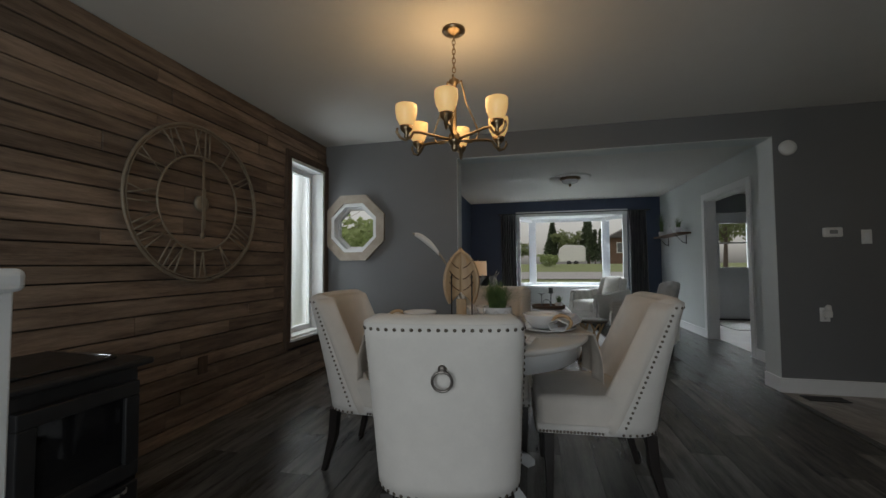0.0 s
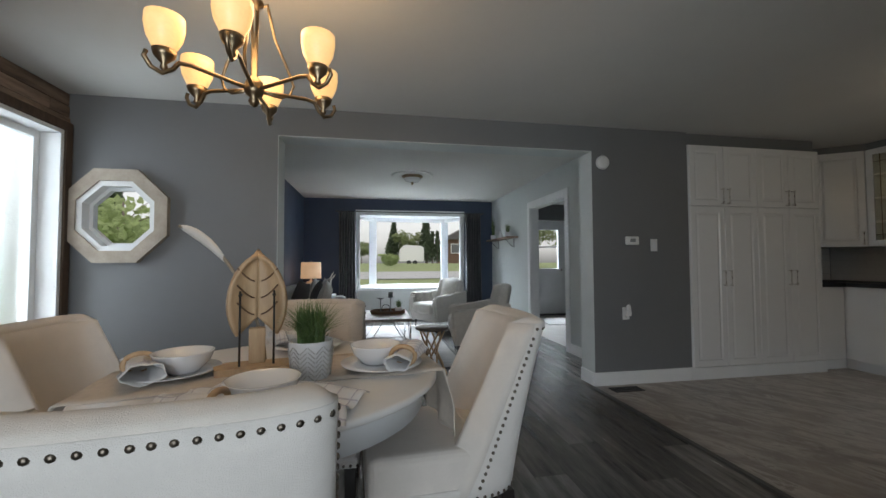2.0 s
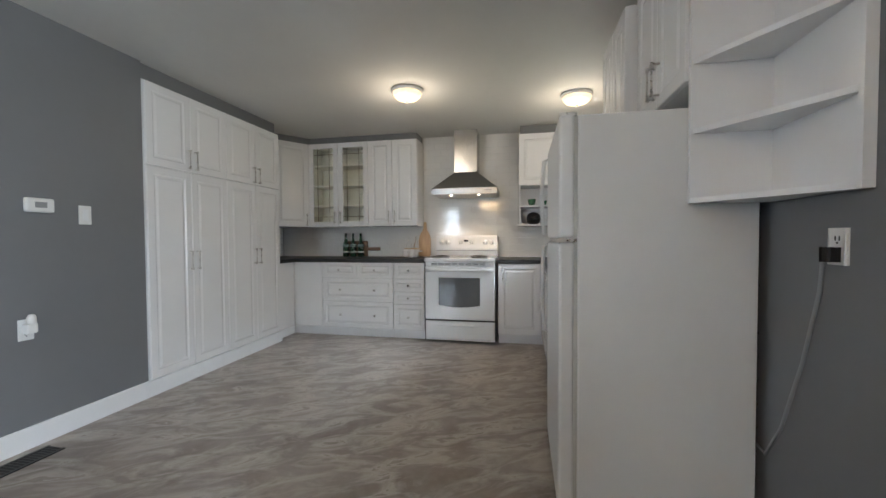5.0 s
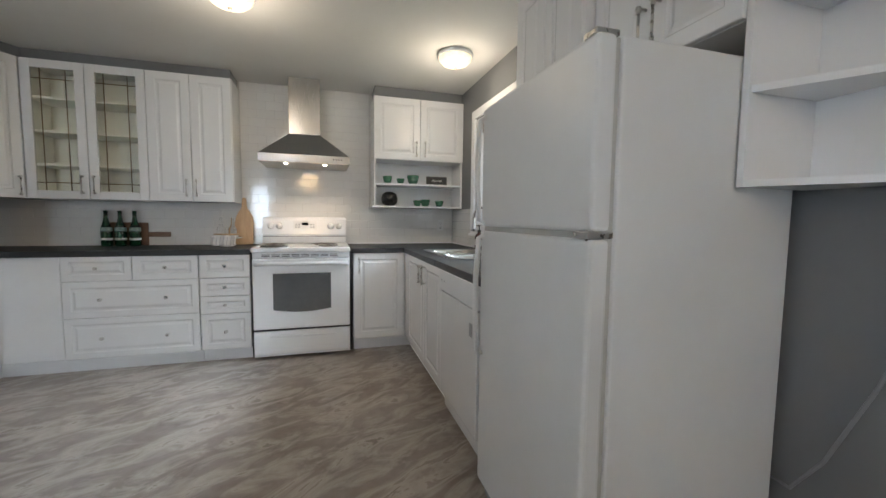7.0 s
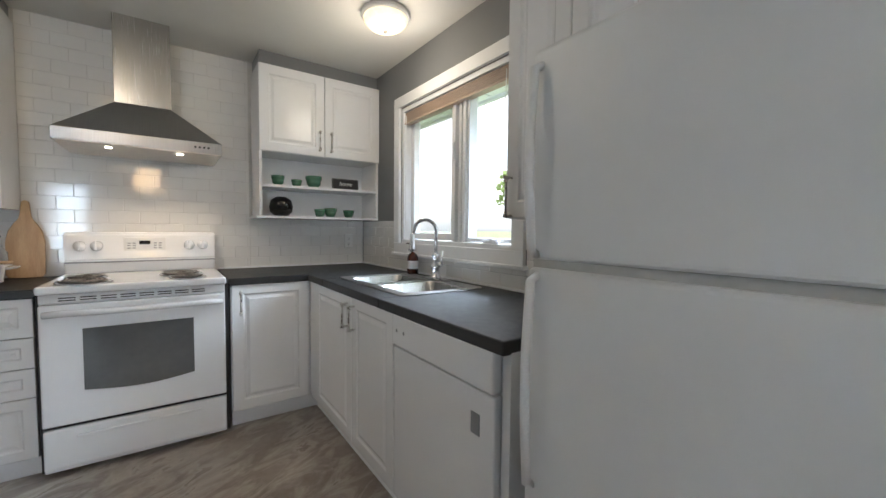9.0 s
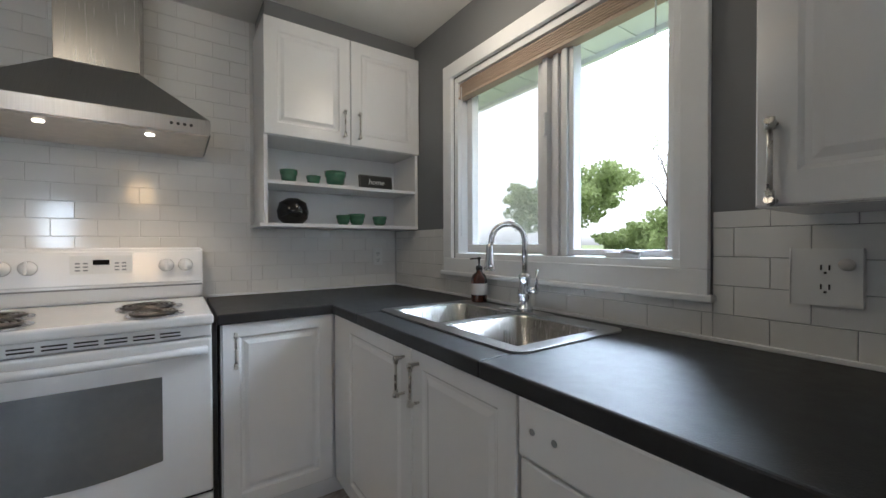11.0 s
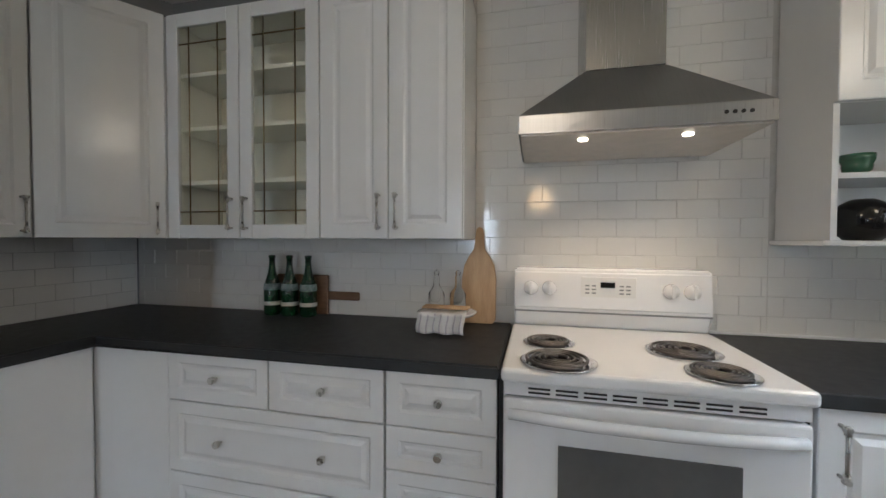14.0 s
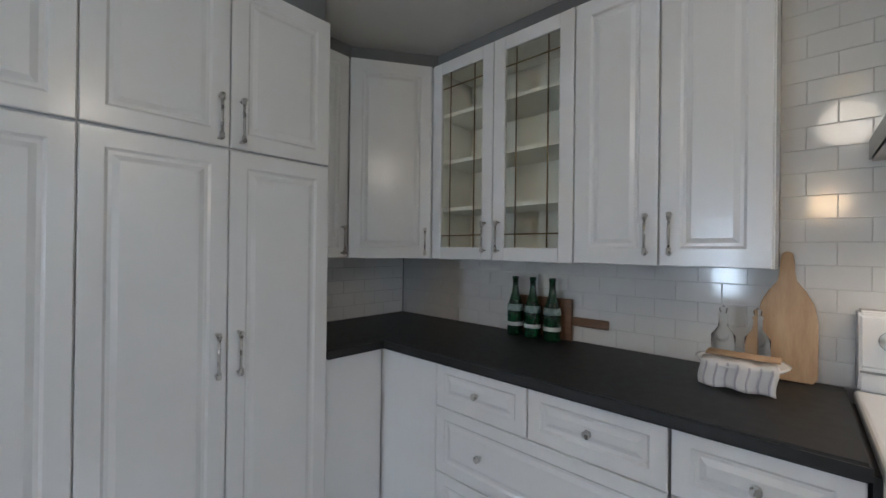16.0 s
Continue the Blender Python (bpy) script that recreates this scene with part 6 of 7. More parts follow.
Mesh().lathe([(0.0, 0.36), (0.008, 0.355), (0.02, 0.34), (0.03, 0.335), (0.03, 0.325), (0.014, 0.315), (0.012, 0.05), (0.03, 0.03), (0.036, 0.0), (0.03, -0.02), (0.014, -0.03), (0.02, -0.045), (0.012, -0.06), (0.0, -0.066)], (CXX, CYY, z0), 20).done("column", M_BRONZE, cd)
k = Mesh()
for q in range(3):
    a = 2 * math.pi * q / 3 + 0.6
    c, s = math.cos(a), math.sin(a)
    pts = [(CXX + r * c, CYY + r * s, z0 + z) for r, z in ((0.03, 0.33), (0.045, 0.345), (0.05, 0.32), (0.075, 0.22), (0.125, 0.12), (0.15, 0.06), (0.135, 0.02), (0.10, 0.0), (0.03, 0.0))]
    k.tube(pts, 0.006, 6)
k.each("scroll_brace", M_BRONZE, cd)
for q in range(6):
    a = 2 * math.pi * q / 6 + 0.58
    c, s = math.cos(a), math.sin(a)
    R = 0.275
    P = lambda r, z: (CXX + r * c, CYY + r * s, z0 + z)
    arm = Mesh().tube([P(0.02, 0.0), P(0.10, 0.01), P(0.2, 0.022), P(0.235, 0.018), P(0.252, -0.01), P(0.28, -0.03), P(0.31, -0.018), P(0.328, 0.012), P(0.322, 0.03)], 0.0075, 8)
    arm.lathe([(0.006, -0.03), (0.012, -0.022), (0.008, -0.008), (0.03, 0.015), (0.036, 0.035), (0.03, 0.036), (0, 0.03)], P(R, 0.01), 18)
    arm = arm.done("arm", M_BRONZE, cd)
    Mesh().lathe([(0.022, 0.034), (0.036, 0.05), (0.052, 0.085), (0.058, 0.12), (0.057, 0.152), (0.053, 0.152), (0.048, 0.09), (0.025, 0.045)], P(R, 0.005), 24).done("shade", M_SHADE, cd)
    Mesh().lathe([(0.0, 0.05), (0.012, 0.055), (0.026, 0.085), (0.028, 0.105), (0.018, 0.125), (0, 0.132)], P(R, 0.005), 14).done("bulb", M_BULB, cd)
lamp("chandelier_glow", 'POINT', Matrix.Translation((CXX, CYY, z0 + 0.27)), 9, WARM, 0.20)

# wall clock of open metalwork
ck = thing("wall_clock", (-2.105, 2.086, 1.503), "large antique-white metal skeleton clock with Roman numerals", "clock")
CM = Matrix.Translation((-2.105, 2.10, 1.505)) @ pose(0, 0, 0, 90, 0, 90)
def circle(r, n=64):
    return [CM @ Vector((r * math.cos(2 * math.pi * q / n), r * math.sin(2 * math.pi * q / n), 0)) for q in range(n)]
k = Mesh()
k.tube(circle(0.515), 0.009, 8, closed=True).tube(circle(0.495), 0.004, 6, closed=True)
k.done("outer_ring", M_GOLDW, ck)
k = Mesh()
k.tube(circle(0.315), 0.007, 8, closed=True)
k.done("inner_ring", M_GOLDW, ck)
k = Mesh()
numerals = ["XII", "I", "II", "III", "IIII", "V", "VI", "VII", "VIII", "IX", "X", "XI"]
for h, s in enumerate(numerals):
    ang = math.pi / 2 - h * math.pi / 6
    R = CM @ Matrix.Rotation(ang - math.pi / 2, 4, 'Z')
    w, gap = 0.0, 0.036
    widths = {"I": 0.0, "V": 0.05, "X": 0.05}
    total = sum(widths[c] for c in s) + gap * (len(s) - 1)
    x = -total / 2
    for c in s:
        if c == "I":
            k.tube([R @ Vector((x, 0.318, 0)), R @ Vector((x, 0.492, 0))], 0.0055, 6)
        elif c == "V":
            k.tube([R @ Vector((x, 0.49, 0)), R @ Vector((x + 0.025, 0.32, 0))], 0.0055, 6).tube([R @ Vector((x + 0.05, 0.49, 0)), R @ Vector((x + 0.025, 0.32, 0))], 0.004, 6)
        else:
            k.tube([R @ Vector((x, 0.49, 0)), R @ Vector((x + 0.05, 0.32, 0))], 0.0055, 6).tube([R @ Vector((x + 0.05, 0.49, 0)), R @ Vector((x, 0.32, 0))], 0.004, 6)
        x += widths[c] + gap
tagged(k.done("numerals", M_GOLDW, ck), "metal Roman numerals")
k = Mesh()
k.lathe([(0.055, -0.008), (0.055, 0.008), (0.03, 0.016), (0, 0.018)], m=CM, seg=24)
k.done("hub", M_GOLDW, ck)
k = Mesh()
k.box(-0.010, -0.22, 0.012, 0.010, 0.30, 0.017, 0.002, m=CM @ Matrix.Rotation(0.0, 4, 'Z')).box(-0.014, -0.1, 0.018, 0.014, 0.17, 0.023, 0.002, m=CM @ Matrix.Rotation(math.pi, 4, 'Z'))
k.lathe([(0.02, 0), (0.02, 0.006), (0, 0.006)], m=CM @ Matrix.Translation((0.0, -0.215, 0.012)), seg=14)
tagged(k.done("clock_hand", M_GOLDW, ck), "pale metal hands")
for q in (0, 3, 6, 9):
    a = q * math.pi / 6
    Mesh().tube([CM @ Vector((0.515 * math.cos(a), 0.515 * math.sin(a), -0.005)), CM @ Vector((0.515 * math.cos(a), 0.515 * math.sin(a), -0.024))], 0.005, 6).done("standoff", M_GOLDW, ck)
wp = thing("wood_wall_outlet", (-2.125, 2.16, 0.42), "brown outlet plate on the reclaimed boards", "outlet")
Mesh().box(-2.131, 2.12, 0.365, -2.122, 2.195, 0.48, 0.003).done("cover", M_CASING, wp)

# pellet stove
ps = thing("pellet_stove", (-1.80, 1.02, 0), "black cast-iron pellet stove with a glass door", "stove")
PX0, PX1, PY0, PY1 = -2.05, -1.50, 0.78, 1.27
Mesh().box(PX0, PY0 + 0.03, 0.06, PX1 - 0.04, PY1 - 0.03, 0.685, 0.008).done("body", M_BLACK, ps)
k = Mesh()
k.box(PX0 - 0.01, PY0, 0.685, PX1 + 0.01, PY1, 0.715, 0.012, 3).box(PX0 + 0.06, PY0 + 0.07, 0.715, PX1 - 0.1, PY1 - 0.07, 0.727, 0.004)
k.done("top", M_BLACK, ps)
k = Mesh().tube([(PX0 + 0.07, PY1 - 0.08, 0.729), (PX1 - 0.12, PY1 - 0.08, 0.729)], 0.0035, 6).tube([(PX0 + 0.07, PY0 + 0.08, 0.729), (PX1 - 0.12, PY0 + 0.08, 0.729)], 0.0035, 6)
tagged(k.done("lid_trim", M_CHROME, ps), "bright lid trim")
k = Mesh()
ring_x(k, PY0 + 0.05, PY1 - 0.05, 0.26, 0.63, PX1 - 0.04, PX1 - 0.005, 0.055, 0.005)
k.done("door", M_BLACK, ps)
Mesh().box(PX1 - 0.03, PY0 + 0.10, 0.31, PX1 - 0.022, PY1 - 0.10, 0.58).done("door_glass", M_BLACKGL, ps)
k = Mesh().box(PX1 - 0.04, PY0 + 0.05, 0.08, PX1 - 0.005, PY1 - 0.05, 0.24, 0.006)
k.done("ash_drawer", M_BLACK, ps)
tagged(Mesh().tube([(PX1 - 0.005, PY0 + 0.1, 0.225), (PX1 + 0.02, PY0 + 0.12, 0.225), (PX1 + 0.02, PY1 - 0.12, 0.225), (PX1 - 0.005, PY1 - 0.1, 0.225)], 0.006).done("drawer_handle", M_NICKEL, ps), "steel drawer handle")
# side slots laid on as darker bars, with their inner shade as colour
k = Mesh()
for i in range(8):
    k.box(PX0 + 0.12 + i * 0.03, PY0 + 0.026, 0.60, PX0 + 0.132 + i * 0.03, PY0 + 0.032, 0.645)
k.each("side_slot_shade", M_GAP, ps)
k = Mesh()
for x, y in ((PX0 + 0.05, PY0 + 0.08), (PX1 - 0.1, PY0 + 0.08), (PX0 + 0.05, PY1 - 0.08), (PX1 - 0.1, PY1 - 0.08)):
    k.lathe([(0.022, 0), (0.018, 0.03), (0.024, 0.065), (0, 0.065)], (x, y, 0), 12)
k.each("foot", M_BLACK, ps)

# white newel post of a stair rail, close by the start
nw = thing("newel_post", (-0.78, 0.36, 0), "white painted newel post with a moulded cap", "post")
Mesh().box(-0.90, 0.33, 0, -0.800, 0.42, 1.05, 0.004).done("shaft", M_TRIM, nw)
Mesh().box(-0.915, 0.31, 1.045, -0.785, 0.43, 1.085, 0.012, 3).done("cap", M_TRIM, nw)

# ---- living room ----
rug = thing("area_rug", (-0.1, 6.0, 0.001), "pale grey woven rug with a dark bound edge", "rug")
Mesh().box(-1.10, 4.66, 0.001, 1.05, 7.55, 0.013, 0.004).done("pile", M_RUG, rug)
k = Mesh()
for b in ((-1.12, 4.62, 1.07, 4.66), (-1.12, 7.55, 1.07, 7.59), (-1.12, 4.66, -1.10, 7.55), (1.05, 4.66, 1.07, 7.55)):
    k.box(b[0], b[1], 0.001, b[2], b[3], 0.011, 0.003)
k.done("binding", M_RUGEDGE, rug)

ct = thing("coffee_table", (0.24, 5.9, 0.013), "chrome-framed coffee table with a weathered wood top", "coffee table")
x0, x1, y0, y1, zt = -0.06, 0.55, 5.40, 6.42, 0.43
Mesh().box(x0, y0, zt - 0.035, x1, y1, zt, 0.005).done("top", mat("weathered_top", (0.16, 0.13, 0.11), 0.35, col2=(0.30, 0.27, 0.24), scale=5, stretch=(8, 1, 1)), ct)
k = Mesh()
t = 0.016
for x in (x0 + t, x1 - t):
    for y in (y0 + t, y1 - t):
        k.box(x - t / 2, y - t / 2, 0.013, x + t / 2, y + t / 2, zt - 0.035, 0.002)
    k.box(x - t / 2, y0 + t, 0.013, x + t / 2, y1 - t, 0.029, 0.002)
for y in (y0 + t, y1 - t):
    k.box(x0 + t, y - t / 2, 0.013, x1 - t, y + t / 2, 0.029, 0.002)
    k.tube([(x0 + t, y, 0.03), ((x0 + x1) / 2 - 0.06, y, zt - 0.04)], 0.006, 6).tube([(x1 - t, y, 0.03), ((x0 + x1) / 2 + 0.06, y, zt - 0.04)], 0.006, 6)
for x in (x0 + t, x1 - t):
    k.tube([(x, y0 + t, 0.03), (x, 5.8, zt - 0.04)], 0.006, 6).tube([(x, y1 - t, 0.03), (x, 6.0, zt - 0.04)], 0.006, 6)
k.done("frame", M_CHROME, ct)
tr = thing("wooden_tray", (0.27, 6.0, zt), "oval dark wood tray on the coffee table", "tray")
k = Mesh()
def oval(u, v):
    a = u * 2 * math.pi
    r = (1.0, 1.04, 1.02, 0.97)[min(3, int(round(v * 3)))]
    z = (0.004, 0.045, 0.048, 0.012)[min(3, int(round(v * 3)))]
    return (0.27 + 0.235 * r * math.cos(a), 6.0 + 0.17 * r * math.sin(a), zt + z)
k.sheet(oval, 36, 3)
k.lathe([(0, 0.003), (0.168, 0.003), (0.168, 0.013), (0, 0.013)], m=Matrix.Translation((0.27, 6.0, zt)) @ Matrix.Diagonal((1.38, 1, 1, 1)), seg=36)
k.done("tray", M_WOODM, tr)
for x, y, h in ((0.17, 6.02, 0.20), (0.31, 6.08, 0.21)):
    c = thing("candle_holder", (x, y, zt + 0.013), "grey metal candle holder with a wide dish", "candle holder", "candle holders")
    Mesh().lathe([(0, 0), (0.045, 0), (0.045, 0.006), (0.008, 0.015), (0.007, h - 0.02), (0.05, h - 0.006), (0.055, h), (0, h)], (x, y, zt + 0.013), 20).done("stand", M_GREYPL, c)
    if h > 0.2:
        Mesh().lathe([(0.032, h), (0.032, h + 0.07), (0, h + 0.07)], (x, y, zt + 0.013), 18).done("candle", mat("candle_grey", (0.10, 0.11, 0.11), 0.6), c)
sp = thing("small_potted_plant", (0.42, 5.98, zt + 0.013), "small grass plant in a pale pot on the tray", "plant")
Mesh().lathe([(0, 0), (0.04, 0), (0.055, 0.03), (0.05, 0.075), (0.043, 0.075), (0, 0.065)], (0.42, 5.98, zt + 0.013), 20).done("pot", M_PORC, sp)
k = Mesh()
blades(k, 0.42, 5.98, zt + 0.075, 260, 0.11, 0.085, 9)
tagged(k.done("leaves", M_LEAF, sp), kind="stuff")
rg2 = thing("ring_ornament", (0.24, 5.95, zt + 0.013), "black wire ring ornament on the tray", "ornament")
Mesh().tube([(0.24 + 0.055 * math.cos(a), 5.95, zt + 0.072 + 0.055 * math.sin(a)) for a in (2 * math.pi * q / 24 for q in range(24))], 0.004, 6, closed=True).done("ring", M_BLACK, rg2)

st = thing("side_table", (0.66, 4.42, 0), "small round side table with twisted twig legs", "side table")
Mesh().lathe([(0, 0.462), (0.165, 0.462), (0.172, 0.470), (0.172, 0.478), (0.165, 0.485), (0, 0.485)], (0.66, 4.42, 0), 32).done("top", mat("dark_inlay_top", (0.05, 0.035, 0.025), 0.3, col2=(0.11, 0.08, 0.06), scale=12), st)
for q in range(7):
    a = 2 * math.pi * q / 7
    P = lambda r, aa, z: (0.66 + r * math.cos(aa), 4.42 + r * math.sin(aa), z)
    Mesh().tube([P(0.15, a, 0.004), P(0.11, a + 0.5, 0.12), P(0.05, a + 1.2, 0.24), P(0.09, a + 2.1, 0.36), P(0.13, a + 2.5, 0.462)], 0.010, 6).done("leg", M_WOODL, st)


def armchair(m, first=None):
    if first:
        return copy_thing(first, m)
    t = thing("armchair", (0, 0, 0), "cream upholstered armchair with low arms", "armchair", "living room armchairs")
    Mesh().box(-0.27, -0.02, 0.26, 0.27, 0.38, 0.45, 0.05, 4).done("seat_cushion", M_FAB, t)
    Mesh().box(-0.36, -0.32, 0.14, 0.36, 0.34, 0.30, 0.03, 3).done("base", M_FAB, t)
    k = Mesh()
    def bk(u, v):
        a = (u - 0.5) * 2
        w = 0.33 - 0.03 * v
        y = -0.24 - 0.13 * v + 0.10 * a * a
        return (a * w, y, 0.28 + 0.58 * v - 0.04 * a * a * v)
    k.sheet(bk, 14, 8)
    b = k.done("backrest", M_FAB, t, thick=0.12)
    bv = b.modifiers.new("round", 'BEVEL'); bv.width, bv.segments = 0.04, 3
    for s in (-1, 1):
        k = Mesh()
        k.prism([(-0.34, 0.16), (-0.34, 0.66), (-0.2, 0.60), (0.36, 0.56), (0.38, 0.50), (0.34, 0.16)], -0.05, 0.05, m=Matrix.Translation((s * 0.34, 0, 0)) @ Matrix(((0, 0, 1, 0), (1, 0, 0, 0), (0, 1, 0, 0), (0, 0, 0, 1))))
        bmesh.ops.bevel(k.bm, geom=list(k.bm.edges), offset=0.03, segments=3, affect='EDGES')
        k.done("arm", M_FAB, t)
    for x, y in ((-0.3, 0.28), (0.3, 0.28), (-0.3, -0.27), (0.3, -0.27)):
        Mesh().lathe([(0.012, 0.0), (0.020, 0.15), (0, 0.15)], (x, y, 0), 10).done("leg", M_DKWOOD, t)
    t.matrix_basis = m
    return t


ac = armchair(pose(1.20, 7.30, 0, 0, 0, 118))
armchair(pose(1.40, 5.35, 0, 0, 0, 82), ac)
cu = thing("throw_pillow", (1.36, 7.3, 0.45), "cream throw pillow on the armchair", "cushion")
def pillow(k, m, w=0.42, h=0.42, d=0.07):
    for s in (-1, 1):
        k.sheet(lambda u, v: tuple(m @ Vector(((u - 0.5) * w * (1 - 0.06 * math.sin(math.pi * v)), s * d * (math.sin(math.pi * u) * math.sin(math.pi * v)) ** 0.55, (v - 0.5) * h * (1 - 0.06 * math.sin(math.pi * u)) + h / 2))), 12, 12)
k = Mesh()
pillow(k, pose(1.35, 7.34, 0.445, 14, 0, 118))
k.done("pillow", M_KNIT, cu)
tw = thing("knit_throw", (1.02, 6.95, 0.5), "cream knitted throw draped over the armchair's arm", "blanket")
TM = pose(1.20, 7.30, 0, 0, 0, 118)
def thr(u, v):
    a = (u - 0.5) * 1.1
    x = 0.34 + 0.115 * math.sin(max(-1.57, min(1.57, a * 4.2)))
    z = 0.60 - max(0, abs(a) - 0.16) * 0.85 + 0.0
    return tuple(TM @ Vector((x + 0.01 * math.sin(v * 14) , -0.05 + 0.36 * v + 0.012 * math.sin(u * 8), z + 0.008 * math.sin(v * 17))))
Mesh().sheet(thr, 30, 16).done("knit", M_KNIT, tw, thick=0.016)

# sofa along the blue wall
so = thing("sofa", (-0.75, 5.95, 0), "light grey fabric sofa along the blue wall", "sofa")
Mesh().box(-1.20, 5.05, 0.12, -0.40, 7.0, 0.30, 0.03, 3).done("base", M_SOFA, so)
Mesh().box(-1.22, 5.05, 0.28, -0.98, 7.0, 0.80, 0.06, 4).done("backrest", M_SOFA, so)
for a, b in ((4.86, 5.06), (6.98, 7.17)):
    Mesh().box(-1.20, a, 0.12, -0.38, b, 0.60, 0.05, 4).done("arm", M_SOFA, so)
for a, b in ((5.07, 6.02), (6.03, 6.97)):
    Mesh().box(-0.99, a, 0.30, -0.36, b, 0.46, 0.04, 4).done("seat_cushion", M_SOFA, so)
for x in (-1.12, -0.45):
    for y in (4.95, 7.05):
        Mesh().box(x - 0.02, y - 0.02, 0.0, x + 0.02, y + 0.02, 0.13).done("leg", M_DKWOOD, so)
for x, y, rz, mt in ((-0.88, 5.5, 80, M_GREYF), (-0.74, 5.95, 96, M_GREYF), (-0.86, 6.45, 86, M_FAB), (-0.72, 6.72, 110, M_FAB), (-0.60, 5.62, 88, M_FAB)):
    c = thing("sofa_pillow", (x, y, 0.46), "square grey or cream pillow on the sofa", "cushion", "sofa pillows")
    k = Mesh()
    pillow(k, pose(x, y, 0.455, 14, 0, rz) @ pose(0, 0, 0, 0, 8, 0), 0.46, 0.46, 0.08)
    k.done("pillow", mt, c)
tb2 = thing("striped_blanket", (-0.8, 6.85, 0.6), "grey and white striped blanket over the sofa's end", "blanket")
def blk(u, v):
    s = u * 1.35
    if s < 0.3:
        p = (-1.06 + s * 0.2, 0.83 - 0.02 * math.sin(s * 9))
    elif s < 0.85:
        p = (-1.0 + (s - 0.3) * 1.15, 0.81 - (s - 0.3) * 0.58)
    else:
        p = (-0.35 + 0.012 * math.sin(v * 11), 0.48 - (s - 0.85) * 0.7)
    return (p[0], 6.62 + 0.33 * v + 0.015 * math.sin(u * 12), p[1] + 0.01 * math.sin(v * 13))
Mesh().sheet(blk, 40, 14).done("blanket", M_THROW, tb2, thick=0.02)

et = thing("end_table", (-0.95, 7.55, 0), "white end table beside the sofa", "side table")
Mesh().box(-1.22, 7.30, 0.54, -0.60, 7.85, 0.58, 0.012, 2).box(-1.20, 7.32, 0.46, -0.62, 7.83, 0.54, 0.004).done("top", M_TRIM, et)
for x in (-1.17, -0.65):
    for y in (7.36, 7.79):
        Mesh().box(x - 0.02, y - 0.02, 0, x + 0.02, y + 0.02, 0.46, 0.003).done("leg", M_TRIM, et)
tl = thing("table_lamp", (-1.0, 7.55, 0.58), "pale ceramic table lamp with a drum shade, lit", "lamp")
Mesh().lathe([(0, 0), (0.075, 0), (0.09, 0.05), (0.09, 0.20), (0.07, 0.235), (0.02, 0.245), (0.012, 0.28), (0, 0.28)], (-1.0, 7.55, 0.58), 24).done("base", mat("stone_ceramic", (0.45, 0.42, 0.39), 0.5, var=0.15), tl)
Mesh().lathe([(0.172, 0.29), (0.165, 0.57), (0.161, 0.57), (0.168, 0.29)], (-1.0, 7.55, 0.58), 36).done("shade", M_LSHADE, tl)
Mesh().lathe([(0.0, 0.60), (0.012, 0.59), (0.006, 0.57), (0.006, 0.28), (0, 0.28)], (-1.0, 7.55, 0.58), 10).done("finial", M_NICKEL, tl)
lamp("table_lamp_bulb", 'POINT', Matrix.Translation((-1.0, 7.55, 1.02)), 1.2, WARM, 0.05)
vz = thing("white_vase", (-0.72, 7.50, 0.58), "white vase with pale dried stems on the end table", "vase")
Mesh().lathe([(0, 0), (0.055, 0), (0.095, 0.06), (0.09, 0.11), (0.04, 0.16), (0.03, 0.18), (0.038, 0.19), (0.028, 0.19), (0, 0.17)], (-0.72, 7.50, 0.58), 24).done("vase", M_PORC, vz)
k = Mesh()
for dx, dy, h in ((0.10, 0.02, 0.40), (0.14, -0.03, 0.36), (-0.05, 0.02, 0.30)):
    k.tube([(-0.72, 7.50, 0.75), (-0.72 + dx * 0.4, 7.5 + dy, 0.58 + h * 0.7), (-0.72 + dx, 7.5 + dy, 0.58 + h)], 0.004, 6)
    k.tube([(-0.72 + dx * 0.45, 7.5 + dy, 0.58 + h * 0.72), (-0.72 + dx * 0.8, 7.5 + dy, 0.58 + h * 0.9), (-0.72 + dx, 7.5 + dy, 0.58 + h)], 0.014, 8, taper=0.3)
k.done("dried_stem", M_LINENW, vz)
ar = thing("wall_art", (LW, 5.75, 1.47), "rounded abstract panel in brown and grey on the blue wall", "wall art")
k = Mesh()
pts = [(0.56 * math.copysign(abs(math.cos(a)) ** 0.6, math.cos(a)), 0.46 * math.copysign(abs(math.sin(a)) ** 0.6, math.sin(a))) for a in (2 * math.pi * q / 48 for q in range(48))]
k.prism(pts, 0.0, 0.03, m=Matrix.Translation((LW + 0.002, 5.80, 1.47)) @ pose(0, 0, 0, 90, 0, 90))
k.done("panel", M_ART, ar)


def curtain(x0, x1):
    t = thing("curtain", ((x0 + x1) / 2, 8.2, 2.1), "charcoal pleated curtain hanging beside the bay window", "curtain", "bay window curtains")
    n = 6
    Mesh().sheet(lambda u, v: (x0 + (x1 - x0) * u + 0.012 * math.sin(v * 3 + u * 5), 8.20 + 0.045 * math.cos(u * n * 2 * math.pi) * (0.7 + 0.3 * v), 2.13 - 2.10 * v), 96, 10).done("drape", M_CURT, t, thick=0.004)


curtain(-0.60, -0.26)
curtain(1.89, 2.24)
rod = thing("curtain_rod", (0.8, 8.2, 2.14), "thin dark curtain rod above the bay window", "rod")
Mesh().tube([(-0.66, 8.20, 2.135), (2.30, 8.20, 2.135)], 0.010, 10).box(-0.62, 8.2, 2.125, -0.60, LY, 2.145).box(2.26, 8.2, 2.125, 2.28, LY, 2.145).done("rod", M_CURT, rod)

